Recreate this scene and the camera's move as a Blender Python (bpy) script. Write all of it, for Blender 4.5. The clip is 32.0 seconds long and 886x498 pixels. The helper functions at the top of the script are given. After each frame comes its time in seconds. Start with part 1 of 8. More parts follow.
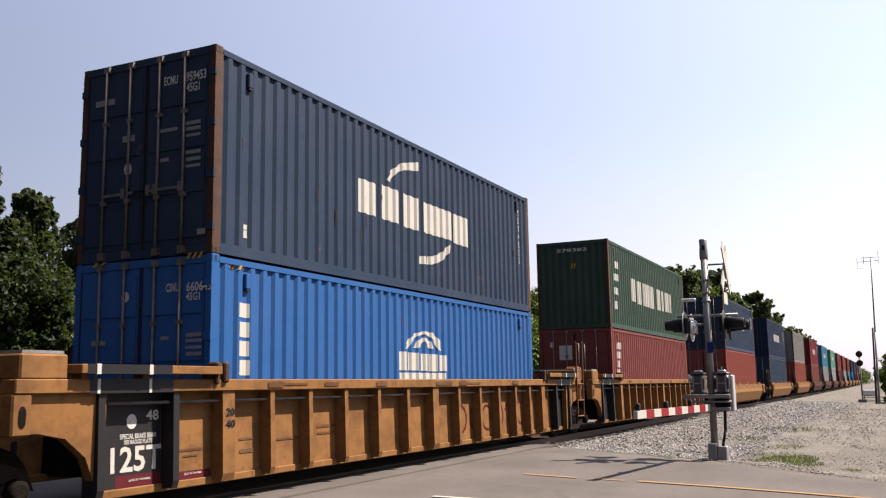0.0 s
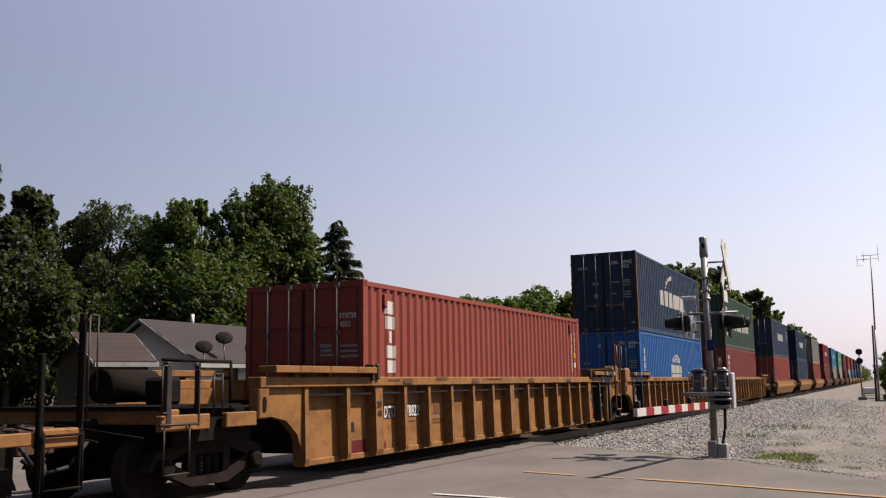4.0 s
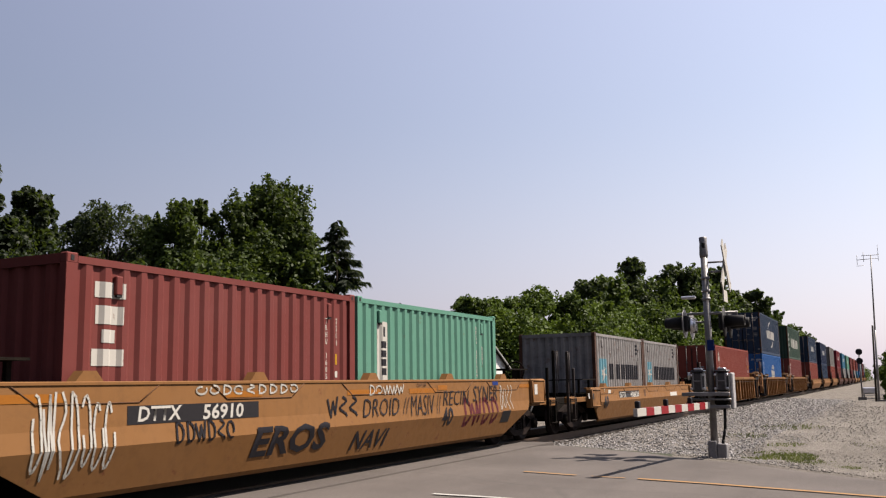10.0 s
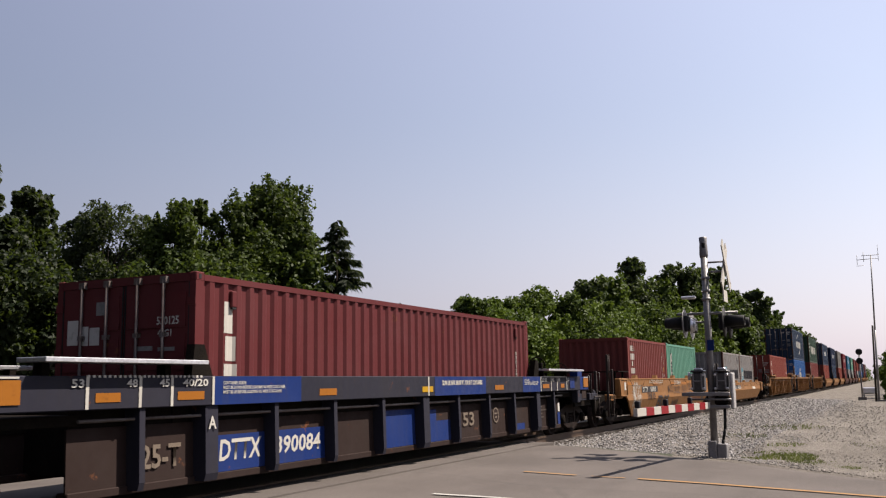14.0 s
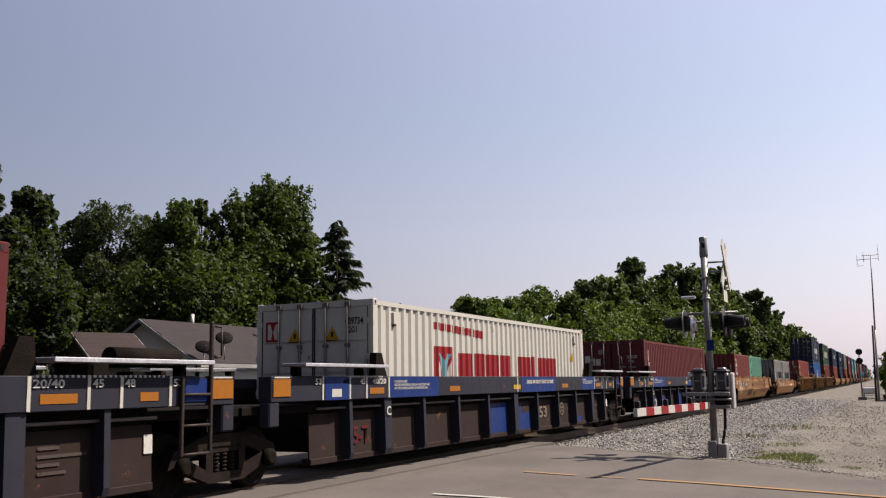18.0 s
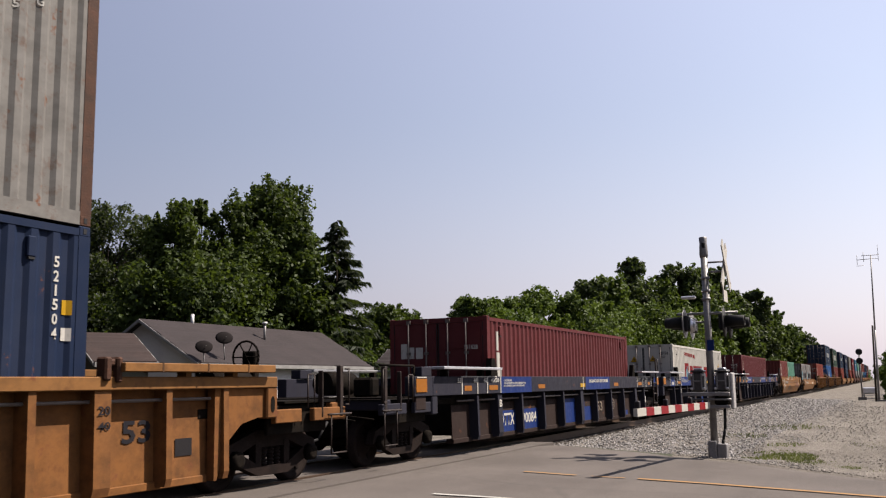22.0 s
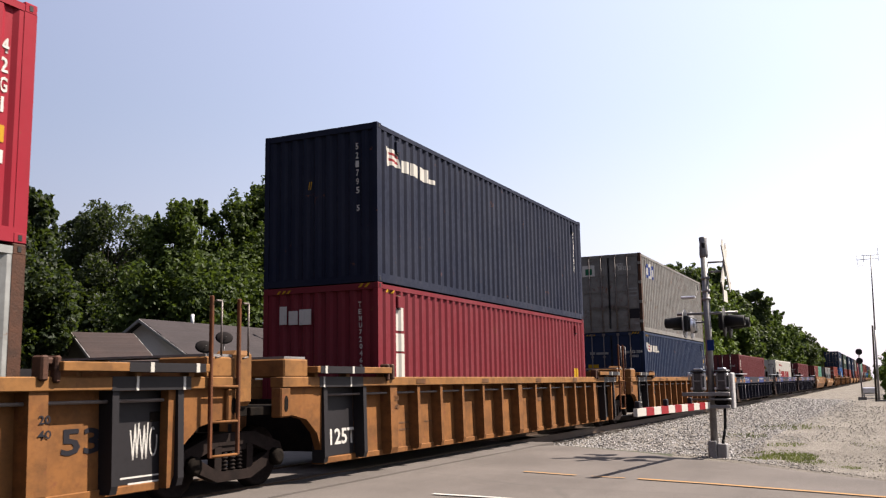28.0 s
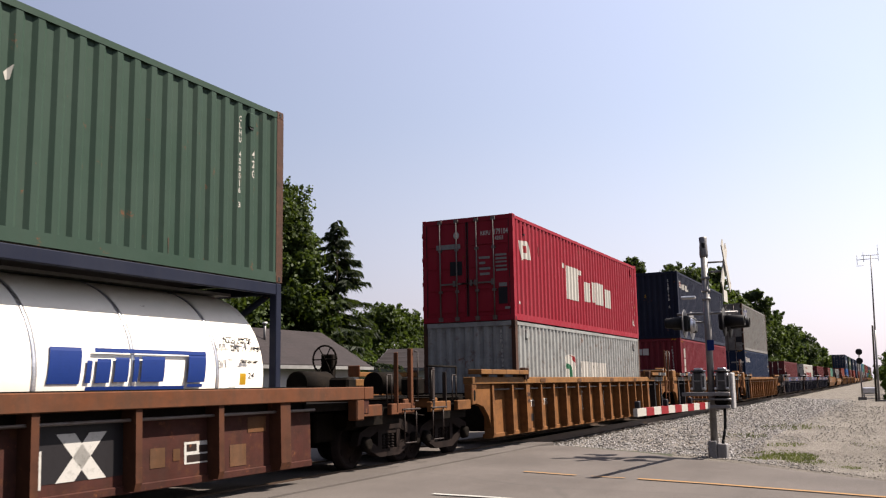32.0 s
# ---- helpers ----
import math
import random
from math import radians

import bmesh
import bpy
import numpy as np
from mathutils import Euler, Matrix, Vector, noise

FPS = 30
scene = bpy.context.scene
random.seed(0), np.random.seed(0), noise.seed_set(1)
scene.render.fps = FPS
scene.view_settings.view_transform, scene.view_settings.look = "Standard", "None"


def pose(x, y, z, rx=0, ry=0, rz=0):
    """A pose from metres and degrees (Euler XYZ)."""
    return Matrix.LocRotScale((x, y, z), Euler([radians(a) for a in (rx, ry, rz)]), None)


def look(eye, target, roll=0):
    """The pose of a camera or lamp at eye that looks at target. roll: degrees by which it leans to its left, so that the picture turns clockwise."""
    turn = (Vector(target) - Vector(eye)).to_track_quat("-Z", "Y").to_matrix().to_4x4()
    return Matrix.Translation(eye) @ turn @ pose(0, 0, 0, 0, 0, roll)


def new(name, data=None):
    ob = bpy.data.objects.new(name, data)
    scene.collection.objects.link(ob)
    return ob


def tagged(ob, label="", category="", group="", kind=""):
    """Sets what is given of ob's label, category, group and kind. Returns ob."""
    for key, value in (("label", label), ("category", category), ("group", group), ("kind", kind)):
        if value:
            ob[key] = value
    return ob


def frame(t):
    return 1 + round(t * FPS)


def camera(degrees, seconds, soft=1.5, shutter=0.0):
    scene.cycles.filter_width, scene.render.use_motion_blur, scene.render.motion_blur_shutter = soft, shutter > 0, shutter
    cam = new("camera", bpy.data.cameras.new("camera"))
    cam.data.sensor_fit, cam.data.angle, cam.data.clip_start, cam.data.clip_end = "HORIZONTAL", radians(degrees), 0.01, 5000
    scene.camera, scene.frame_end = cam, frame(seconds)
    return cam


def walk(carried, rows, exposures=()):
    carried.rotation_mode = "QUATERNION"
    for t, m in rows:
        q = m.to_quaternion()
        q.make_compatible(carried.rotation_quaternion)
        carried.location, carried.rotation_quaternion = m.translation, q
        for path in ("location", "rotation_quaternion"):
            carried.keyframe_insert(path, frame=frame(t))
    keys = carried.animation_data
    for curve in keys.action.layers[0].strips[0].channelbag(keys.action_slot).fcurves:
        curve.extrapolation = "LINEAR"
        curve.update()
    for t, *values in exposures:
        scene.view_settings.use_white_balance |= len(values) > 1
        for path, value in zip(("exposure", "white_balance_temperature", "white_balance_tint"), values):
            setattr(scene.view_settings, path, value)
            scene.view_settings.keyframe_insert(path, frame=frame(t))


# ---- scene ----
# Camera: on a tripod beside a level crossing; it settles by a hair in the first three seconds.
cam = camera(51.04, 32.0, soft=1.2, shutter=0.06)
EYE = (0.0, 0.0, 1.40)


def aim(lift=0.0):
    yaw, pitch = radians(64.63), radians(8.31 + lift)
    way = Vector((math.sin(yaw) * math.cos(pitch), math.cos(yaw) * math.cos(pitch), math.sin(pitch)))
    return look(EYE, Vector(EYE) + way, -0.957)


walk(cam, [(0, aim(0.14)), (0.5, aim(0.14)), (1, aim(0.105)), (1.5, aim(0.1)), (2, aim(0.05)), (2.5, aim(0.04)),
           (3, aim()), (3.5, aim()), (16, aim()), (32, aim())],
     exposures=[(0, 1.78, 6950, 15), (1.5, 1.72, 6950, 16), (3.5, 1.44, 6950, 15), (14, 1.40, 6950, 15), (18, 1.33, 6950, 15), (21, 1.40, 6950, 15), (22.5, 1.40, 6950, 15), (25, 1.68, 6950, 14), (28, 1.88, 6950, 14), (30, 1.65, 6950, 14), (32, 1.63, 6950, 14)])

TRACK_Y = 9.177          # centre line of the track, rail heads at z = 0


def run(t):
    """Metres that the train has gone since the start."""
    late = max(0.0, t - 24.0)        # it eases off towards the end
    return 5.7795 * t + 0.015897 * t ** 2 - 0.00059497 * t ** 3 + 0.000014387 * t ** 4 + 0.0222 * late ** 2 - 0.0036 * late ** 3


# ---- light ----
SUN_AZ = Vector((0.62, -0.78, 0)).normalized()   # towards the sun, on the ground
SUN_EL = 52.0
world = bpy.data.worlds.new("World")
scene.world = world
world.use_nodes = True
wn = world.node_tree.nodes
sky = wn.new("ShaderNodeTexSky")
sky.sky_type, sky.sun_disc = "NISHITA", False
sky.sun_elevation = radians(SUN_EL)
sky.sun_rotation = math.atan2(SUN_AZ.x, SUN_AZ.y)
sky.air_density, sky.dust_density, sky.ozone_density, sky.altitude = 1.3, 1.6, 2.6, 200
wn["Background"].inputs["Strength"].default_value = 0.050
veil = wn.new("ShaderNodeMix")          # thin summer haze, thicker towards the horizon
veil.data_type = "RGBA"
tc_, sep, thick = wn.new("ShaderNodeTexCoord"), wn.new("ShaderNodeSeparateXYZ"), wn.new("ShaderNodeMapRange")
thick.interpolation_type = "SMOOTHSTEP"
thick.inputs["From Min"].default_value, thick.inputs["From Max"].default_value = 0.0, 0.30
thick.inputs["To Min"].default_value, thick.inputs["To Max"].default_value = 0.60, 0.25
world.node_tree.links.new(tc_.outputs["Generated"], sep.inputs[0])
world.node_tree.links.new(sep.outputs["Z"], thick.inputs["Value"])
world.node_tree.links.new(thick.outputs[0], veil.inputs["Factor"])
sd = Vector((SUN_AZ.x * math.cos(radians(SUN_EL)), SUN_AZ.y * math.cos(radians(SUN_EL)), math.sin(radians(SUN_EL))))
near, glow, haze = wn.new("ShaderNodeVectorMath"), wn.new("ShaderNodeMapRange"), wn.new("ShaderNodeMix")
near.operation, near.inputs[1].default_value, haze.data_type = "DOT_PRODUCT", sd, "RGBA"
glow.inputs["From Min"].default_value, glow.inputs["From Max"].default_value = -0.2, 0.75
haze.inputs["A"].default_value, haze.inputs["B"].default_value = (3.8, 3.5, 5.6, 1), (9.2, 8.95, 10.8, 1)
world.node_tree.links.new(tc_.outputs["Generated"], near.inputs[0])
world.node_tree.links.new(near.outputs["Value"], glow.inputs["Value"])
world.node_tree.links.new(glow.outputs[0], haze.inputs["Factor"])
world.node_tree.links.new(haze.outputs["Result"], veil.inputs["B"])
world.node_tree.links.new(sky.outputs[0], veil.inputs["A"])
toward, bright, span = wn.new("ShaderNodeMix"), wn.new("ShaderNodeCombineColor"), wn.new("ShaderNodeMapRange")
toward.data_type, toward.blend_type, toward.inputs["Factor"].default_value = "RGBA", "MULTIPLY", 1.0
span.inputs["From Min"].default_value, span.inputs["From Max"].default_value = -0.60, 0.60      # the sky pales towards the sun
span.inputs["To Min"].default_value, span.inputs["To Max"].default_value = 0.30, 1.10
world.node_tree.links.new(near.outputs["Value"], span.inputs["Value"])
for i_ in range(3):
    world.node_tree.links.new(span.outputs[0], bright.inputs[i_])
world.node_tree.links.new(veil.outputs["Result"], toward.inputs["A"])
world.node_tree.links.new(bright.outputs[0], toward.inputs["B"])
world.node_tree.links.new(toward.outputs["Result"], wn["Background"].inputs[0])
sun = new("sun", bpy.data.lights.new("sun", "SUN"))
sun.data.energy, sun.data.angle, sun.data.color = 5.0, radians(0.6), (1.0, 0.95, 0.87)
sun.matrix_world = look(sd * 200, (0, 0, 0))


# ---- materials ----
def nodes_of(name):
    m = bpy.data.materials.new(name)
    m.use_nodes = True
    nt = m.node_tree
    return m, nt, nt.nodes["Principled BSDF"]


def noise_node(nt, scale, detail=4.0, coord="Object", stretch=None, rough=0.55):
    tc = nt.nodes.new("ShaderNodeTexCoord")
    n = nt.nodes.new("ShaderNodeTexNoise")
    n.inputs["Scale"].default_value, n.inputs["Detail"].default_value = scale, detail
    n.inputs["Roughness"].default_value = rough
    if stretch:
        mp = nt.nodes.new("ShaderNodeMapping")
        mp.inputs["Scale"].default_value = stretch
        nt.links.new(tc.outputs[coord], mp.inputs["Vector"])
        nt.links.new(mp.outputs[0], n.inputs["Vector"])
    else:
        nt.links.new(tc.outputs[coord], n.inputs["Vector"])
    return n.outputs["Fac"]


def ramp(nt, fac, lo, hi, a=0.0, b=1.0):
    r = nt.nodes.new("ShaderNodeMapRange")
    r.inputs["From Min"].default_value, r.inputs["From Max"].default_value = lo, hi
    r.inputs["To Min"].default_value, r.inputs["To Max"].default_value = a, b
    nt.links.new(fac, r.inputs["Value"])
    return r.outputs[0]


def mix(nt, fac, a, b, blend="MIX"):
    m = nt.nodes.new("ShaderNodeMix")
    m.data_type, m.blend_type = "RGBA", blend
    for sock, v in ((m.inputs["Factor"], fac), (m.inputs["A"], a), (m.inputs["B"], b)):
        if isinstance(v, (int, float)):
            sock.default_value = v
        elif isinstance(v, tuple):
            sock.default_value = (*v, 1)
        else:
            nt.links.new(v, sock)
    return m.outputs["Result"]


def bump(nt, bsdf, fac, strength, dist):
    b = nt.nodes.new("ShaderNodeBump")
    b.inputs["Strength"].default_value, b.inputs["Distance"].default_value = strength, dist
    nt.links.new(fac, b.inputs["Height"])
    nt.links.new(b.outputs[0], bsdf.inputs["Normal"])


def shade(c, k):
    return tuple(min(1.0, v * k) for v in c)


def surface(name, col, col2=None, scale=3.0, rough=0.7, metal=0.0, bumps=0.0, fine=40.0, coord="Object", dist=0.02, stains=0.0, cracks=False, spec=None):
    """Plain stuff with two scales of variation."""
    m, nt, b = nodes_of(name)
    col2 = col2 or shade(col, 0.72)
    big = ramp(nt, noise_node(nt, scale, 5, coord), 0.3, 0.7)
    small = ramp(nt, noise_node(nt, fine, 3, coord), 0.3, 0.7, 0.78, 1.18)
    c = mix(nt, big, col, col2)
    g = nt.nodes.new("ShaderNodeCombineColor")
    for i in range(3):
        nt.links.new(small, g.inputs[i])
    c = mix(nt, 1.0, c, g.outputs[0], "MULTIPLY")
    if stains:
        c = mix(nt, ramp(nt, noise_node(nt, 0.9, 7, coord, stretch=(0.35, 1.6, 1), rough=0.65), 0.5, 0.72, 0, stains), c, shade(col2, 0.6))
        c = mix(nt, ramp(nt, noise_node(nt, 2.7, 7, coord, rough=0.7), 0.55, 0.75, 0, stains * 0.8), c, shade(col, 1.35))
    if cracks:
        tc, vo, wob = nt.nodes.new("ShaderNodeTexCoord"), nt.nodes.new("ShaderNodeTexVoronoi"), nt.nodes.new("ShaderNodeMix")
        vo.feature, wob.data_type, wob.inputs["Factor"].default_value = "DISTANCE_TO_EDGE", "VECTOR", 0.35
        nz = nt.nodes.new("ShaderNodeTexNoise")
        nz.inputs["Scale"].default_value = 1.4
        nt.links.new(tc.outputs["Object"], nz.inputs["Vector"])
        nt.links.new(tc.outputs["Object"], wob.inputs["A"])
        nt.links.new(nz.outputs["Color"], wob.inputs["B"])
        vo.inputs["Scale"].default_value = 0.27
        nt.links.new(wob.outputs["Result"], vo.inputs["Vector"])
        c = mix(nt, ramp(nt, vo.outputs["Distance"], 0.002, 0.008, 0.35, 0.0), c, (0.03, 0.027, 0.025))
    nt.links.new(c, b.inputs["Base Color"])
    b.inputs["Roughness"].default_value, b.inputs["Metallic"].default_value = rough, metal
    if rough > 0.55:
        b.inputs["Specular IOR Level"].default_value = 0.2 if spec is None else spec
    if bumps:
        bump(nt, b, noise_node(nt, fine, 4, coord), bumps, dist)
    return m


RUST = (0.09408, 0.03528, 0.01646)


def paint(name, col, wear=0.5, dirt=(0.10, 0.085, 0.07), rough=0.5, fade=0.015, streaky=0.28):
    """Weathered coach paint on steel: faded patches, rain streaks, grime and rust spots."""
    m, nt, b = nodes_of(name)
    pale = tuple(v + (0.38 - v) * fade for v in col)
    patch = ramp(nt, noise_node(nt, 0.9, 5), 0.35, 0.72)
    c = mix(nt, patch, col, pale)
    streak = ramp(nt, noise_node(nt, 1.0, 4, stretch=(9, 9, 0.45)), 0.50, 0.85, 0, streaky)
    c = mix(nt, streak, c, dirt)
    grime = ramp(nt, noise_node(nt, 5.0, 6, rough=0.7), 0.5, 0.85, 0, 0.55 * wear)
    c = mix(nt, grime, c, shade(dirt, 0.6))
    if wear > 0.7:
        blotch = ramp(nt, noise_node(nt, 1.7, 7, stretch=(1.0, 1.0, 1.5), rough=0.68), 0.44, 0.70, 0, 0.75)
        c = mix(nt, blotch, c, tuple(0.5 * v + 0.5 * g for v, g in zip(shade(col, 0.45), dirt)))
        stain = ramp(nt, noise_node(nt, 4.5, 7, rough=0.75), 0.55, 0.66, 0, 0.5)
        c = mix(nt, stain, c, (0.062, 0.024, 0.011))
    spots = ramp(nt, noise_node(nt, 3.2, 8, rough=0.72), 0.66 - 0.06 * wear, 0.70 - 0.05 * wear, 0, 0.9)
    c = mix(nt, spots, c, RUST)
    nt.links.new(c, b.inputs["Base Color"])
    nt.links.new(ramp(nt, noise_node(nt, 7, 4), 0.3, 0.7, rough, rough + 0.25), b.inputs["Roughness"])
    b.inputs["Specular IOR Level"].default_value = 0.07
    bump(nt, b, noise_node(nt, 2.2, 4), 0.25, 0.02)
    return m


def decal(name, col, worn=0.35, rough=0.5):
    """Painted lettering, a little scuffed."""
    m, nt, b = nodes_of(name)
    c = mix(nt, ramp(nt, noise_node(nt, 14, 6, rough=0.7), 0.52, 0.75, 0, worn), col, shade(col, 0.45))
    nt.links.new(c, b.inputs["Base Color"])
    b.inputs["Roughness"].default_value = rough
    b.inputs["Specular IOR Level"].default_value = 0.1
    return m


def foliage(name, col, col2):
    m, nt, b = nodes_of(name)
    geo = nt.nodes.new("ShaderNodeNewGeometry")
    c = mix(nt, geo.outputs["Random Per Island"], col, col2)
    c = mix(nt, ramp(nt, noise_node(nt, 0.35, 3), 0.35, 0.7), c, shade(col, 0.7))
    nt.links.new(c, b.inputs["Base Color"])
    b.inputs["Roughness"].default_value = 0.6
    b.inputs["Specular IOR Level"].default_value = 0.15
    tr = nt.nodes.new("ShaderNodeBsdfTranslucent")
    nt.links.new(mix(nt, 0.5, c, (0.084, 0.12, 0.014)), tr.inputs["Color"])
    ms = nt.nodes.new("ShaderNodeMixShader")
    ms.inputs[0].default_value = 0.34
    nt.links.new(b.outputs[0], ms.inputs[1])
    nt.links.new(tr.outputs[0], ms.inputs[2])
    nt.links.new(ms.outputs[0], nt.nodes["Material Output"].inputs["Surface"])
    return m


M = {}
M["asphalt"] = surface("asphalt", (0.07056, 0.06056, 0.05463), (0.04957, 0.04198, 0.0374), 0.5, 0.9, 0, 0.5, 60, dist=0.01, stains=0.35, cracks=True)
M["gravel"] = surface("gravel", (0.1117, 0.09878, 0.08526), (0.06762, 0.0588, 0.0488), 0.35, 0.95, 0, 1.0, 16, dist=0.06, stains=0.75)
M["stone"] = surface("ballast_stone", (0.1399, 0.1323, 0.1282), (0.07409, 0.06821, 0.06409), 2.0, 0.9, 0, 0.3, 30)
M["earth"] = surface("earth", (0.0284, 0.02675, 0.01505), (0.01505, 0.02176, 0.00735), 0.08, 0.95, 0, 0.6, 4, dist=0.1)
M["grass"] = foliage("grass", (0.066, 0.078, 0.020), (0.11, 0.108, 0.042))
M["line_yellow"] = decal("line_yellow", (0.20, 0.112, 0.046), 1.0, 0.85)
M["line_white"] = decal("line_white", (0.24, 0.235, 0.22), 1.0, 0.8)
M["rail_steel"] = surface("rail_steel", (0.06703, 0.04351, 0.03011), None, 3, 0.6, 0.6)
M["tie_wood"] = surface("tie_wood", (0.03011, 0.0234, 0.0184), None, 3, 0.9, 0, 0.4)
M["galvanised"] = surface("galvanised", (0.155, 0.148, 0.146), (0.10, 0.094, 0.092), 3, 0.5, 0.25, 0.1)
M["alu"] = surface("aluminium", (0.55, 0.55, 0.56), (0.40, 0.40, 0.42), 6, 0.35, 0.85)
M["concrete"] = surface("concrete", (0.09349, 0.08702, 0.0835), None, 4, 0.9, 0, 0.3)
M["black"] = surface("black_paint", (0.008, 0.008, 0.009), (0.013, 0.013, 0.013), 4, 0.65, spec=0.12)
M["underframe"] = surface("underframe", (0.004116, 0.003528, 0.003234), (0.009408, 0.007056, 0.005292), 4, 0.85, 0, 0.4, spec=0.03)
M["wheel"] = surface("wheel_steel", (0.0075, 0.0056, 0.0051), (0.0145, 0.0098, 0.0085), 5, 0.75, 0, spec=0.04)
M["white"] = decal("white_paint", (0.56, 0.55, 0.53), 0.3)
M["whitish"] = decal("worn_white_paint", (0.30, 0.29, 0.27), 0.7)
M["faded"] = decal("faded_stencil", (0.09996, 0.07938, 0.06174), 0.8)
M["door_print"] = decal("door_print", (0.13, 0.128, 0.125), 0.8)
M["dim_stencil"] = decal("dim_stencil", (0.040, 0.031, 0.027), 0.8)
M["trim_grey"] = surface("trim_grey", (0.1764, 0.1735, 0.1676), None, 3, 0.6)
M["red_mark"] = decal("red_paint", (0.1405, 0.00735, 0.009996), 0.2)
M["yellow_mark"] = decal("yellow_paint", (0.2511, 0.1405, 0.006703), 0.3)
M["orange_mark"] = decal("orange_reflector", (0.175, 0.062, 0.0075), 0.5)
M["dark_mark"] = decal("dark_paint", (0.009996, 0.009349, 0.0117), 0.3)
M["blue_mark"] = decal("blue_paint", (0.00401, 0.01676, 0.09055), 0.3)
M["cyan_mark"] = decal("light_blue_paint", (0.05998, 0.1535, 0.187), 0.5)
M["green_mark"] = decal("green_paint", (0.009996, 0.06703, 0.0334), 0.3)
M["seal"] = surface("door_seal", (0.00882, 0.00882, 0.009408), None, 5, 0.7)
M["rusty"] = surface("rusty_steel", (0.05016, 0.01935, 0.009996), (0.0234, 0.01135, 0.00735), 5, 0.8, 0.1, 0.3)
M["bar"] = surface("lock_rod_steel", (0.084, 0.0714, 0.0672), (0.0504, 0.0336, 0.0252), 6, 0.55, 0.2)
M["rod"] = surface("worn_rod", (0.022, 0.0135, 0.0105), (0.010, 0.0065, 0.0055), 6, 0.6, 0.1)
M["dish"] = surface("dark_dish", (0.01176, 0.01008, 0.01008), None, 4, 0.9, 0, spec=0.02)
M["plywood"] = surface("floor", (0.0334, 0.02675, 0.02005), None, 3, 0.9)

PAINTS = {
    "navy": (0.0104, 0.0196, 0.0375), "blue": (0.009647, 0.05047, 0.1497), "midnight": (0.00585, 0.007938, 0.01756), "slate": (0.0048, 0.0104, 0.0275),
    "green": (0.01705, 0.03351, 0.02404), "mint": (0.05485, 0.142, 0.1039), "red": (0.1188, 0.02595, 0.01822), "brick": (0.09169, 0.02195, 0.01883),
    "maroon": (0.06009, 0.01148, 0.01259), "crimson": (0.1506, 0.007497, 0.01506), "grey": (0.1426, 0.136, 0.1316), "silver": (0.1669, 0.1713, 0.1669),
    "taupe": (0.110, 0.1055, 0.0995), "white": (0.2756, 0.2639, 0.2381), "cherry": (0.08379, 0.009187, 0.01337), "cyan": (0.02095, 0.08379, 0.1338)}
for k, v in list(PAINTS.items()):
    M[k] = paint("paint_" + k, v, 0.35 if k not in ("grey", "silver", "taupe") else 0.75, tuple(0.55 * c + 0.014 * g for c, g in zip(v, (1.0, 0.85, 0.72))))
M["ttx"] = paint("car_yellow", (0.138, 0.064, 0.0215), 0.8, (0.044, 0.025, 0.0145), 0.55, 0.01, 0.22)
M["ttx_smooth"] = paint("car_yellow_smooth", (0.128, 0.060, 0.0210), 0.65, (0.052, 0.030, 0.0165), 0.55, 0.01, 0.14)
M["ttx_worn"] = paint("car_yellow_worn", (0.122, 0.051, 0.0165), 1.0, (0.032, 0.0195, 0.0125), 0.65, 0.01, 0.22)
M["ttx_dark"] = paint("car_yellow_grimy", (0.06703, 0.0284, 0.009996), 0.9, (0.0334, 0.0234, 0.01676), 0.65, 0.05, 0.6)
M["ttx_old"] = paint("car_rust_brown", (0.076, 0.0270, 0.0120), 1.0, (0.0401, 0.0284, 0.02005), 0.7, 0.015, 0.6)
M["car_grey"] = paint("car_grey", (0.0128, 0.0128, 0.0195), 0.4, (0.021, 0.018, 0.016), 0.6, 0.01, 0.4)
M["car_brown"] = paint("car_grimy_brown", (0.0160, 0.0096, 0.0082), 0.6, (0.0155, 0.0112, 0.0098), 0.7, 0.01, 0.5)
M["car_blue"] = paint("car_blue", (0.00334, 0.01405, 0.0735), 0.3, (0.0334, 0.03011, 0.02675), 0.45, 0.015, 0.3)
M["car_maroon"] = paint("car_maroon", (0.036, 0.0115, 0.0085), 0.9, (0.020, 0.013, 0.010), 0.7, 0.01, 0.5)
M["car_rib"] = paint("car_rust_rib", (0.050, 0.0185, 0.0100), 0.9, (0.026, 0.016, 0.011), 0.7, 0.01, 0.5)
M["patch_black"] = decal("stencil_black", (0.0117, 0.0107, 0.0117), 0.5)
M["maroon_band"] = decal("maroon_band", (0.05363, 0.00735, 0.009996), 0.5)


# ---- mesh helpers ----
def part(name, bm, material, parent, label=""):
    me = bpy.data.meshes.new(name)
    bm.to_mesh(me)
    bm.free()
    for m in (material if isinstance(material, (list, tuple)) else [material]):
        me.materials.append(m)
    ob = new(name, me)
    ob.parent = parent
    if label:
        ob["label"] = label
    return ob


def box(bm, x0, x1, y0, y1, z0, z1):
    v = [bm.verts.new((x, y, z)) for z in (z0, z1) for y in (y0, y1) for x in (x0, x1)]
    for f in ((0, 2, 3, 1), (4, 5, 7, 6), (0, 1, 5, 4), (1, 3, 7, 5), (3, 2, 6, 7), (2, 0, 4, 6)):
        bm.faces.new([v[i] for i in f])
    return bm


def boxes(*rows, bevel=0.0):
    bm = bmesh.new()
    for r in rows:
        box(bm, *r)
    if bevel:
        bmesh.ops.bevel(bm, geom=bm.edges[:], offset=bevel, segments=1, affect="EDGES")
    return bm


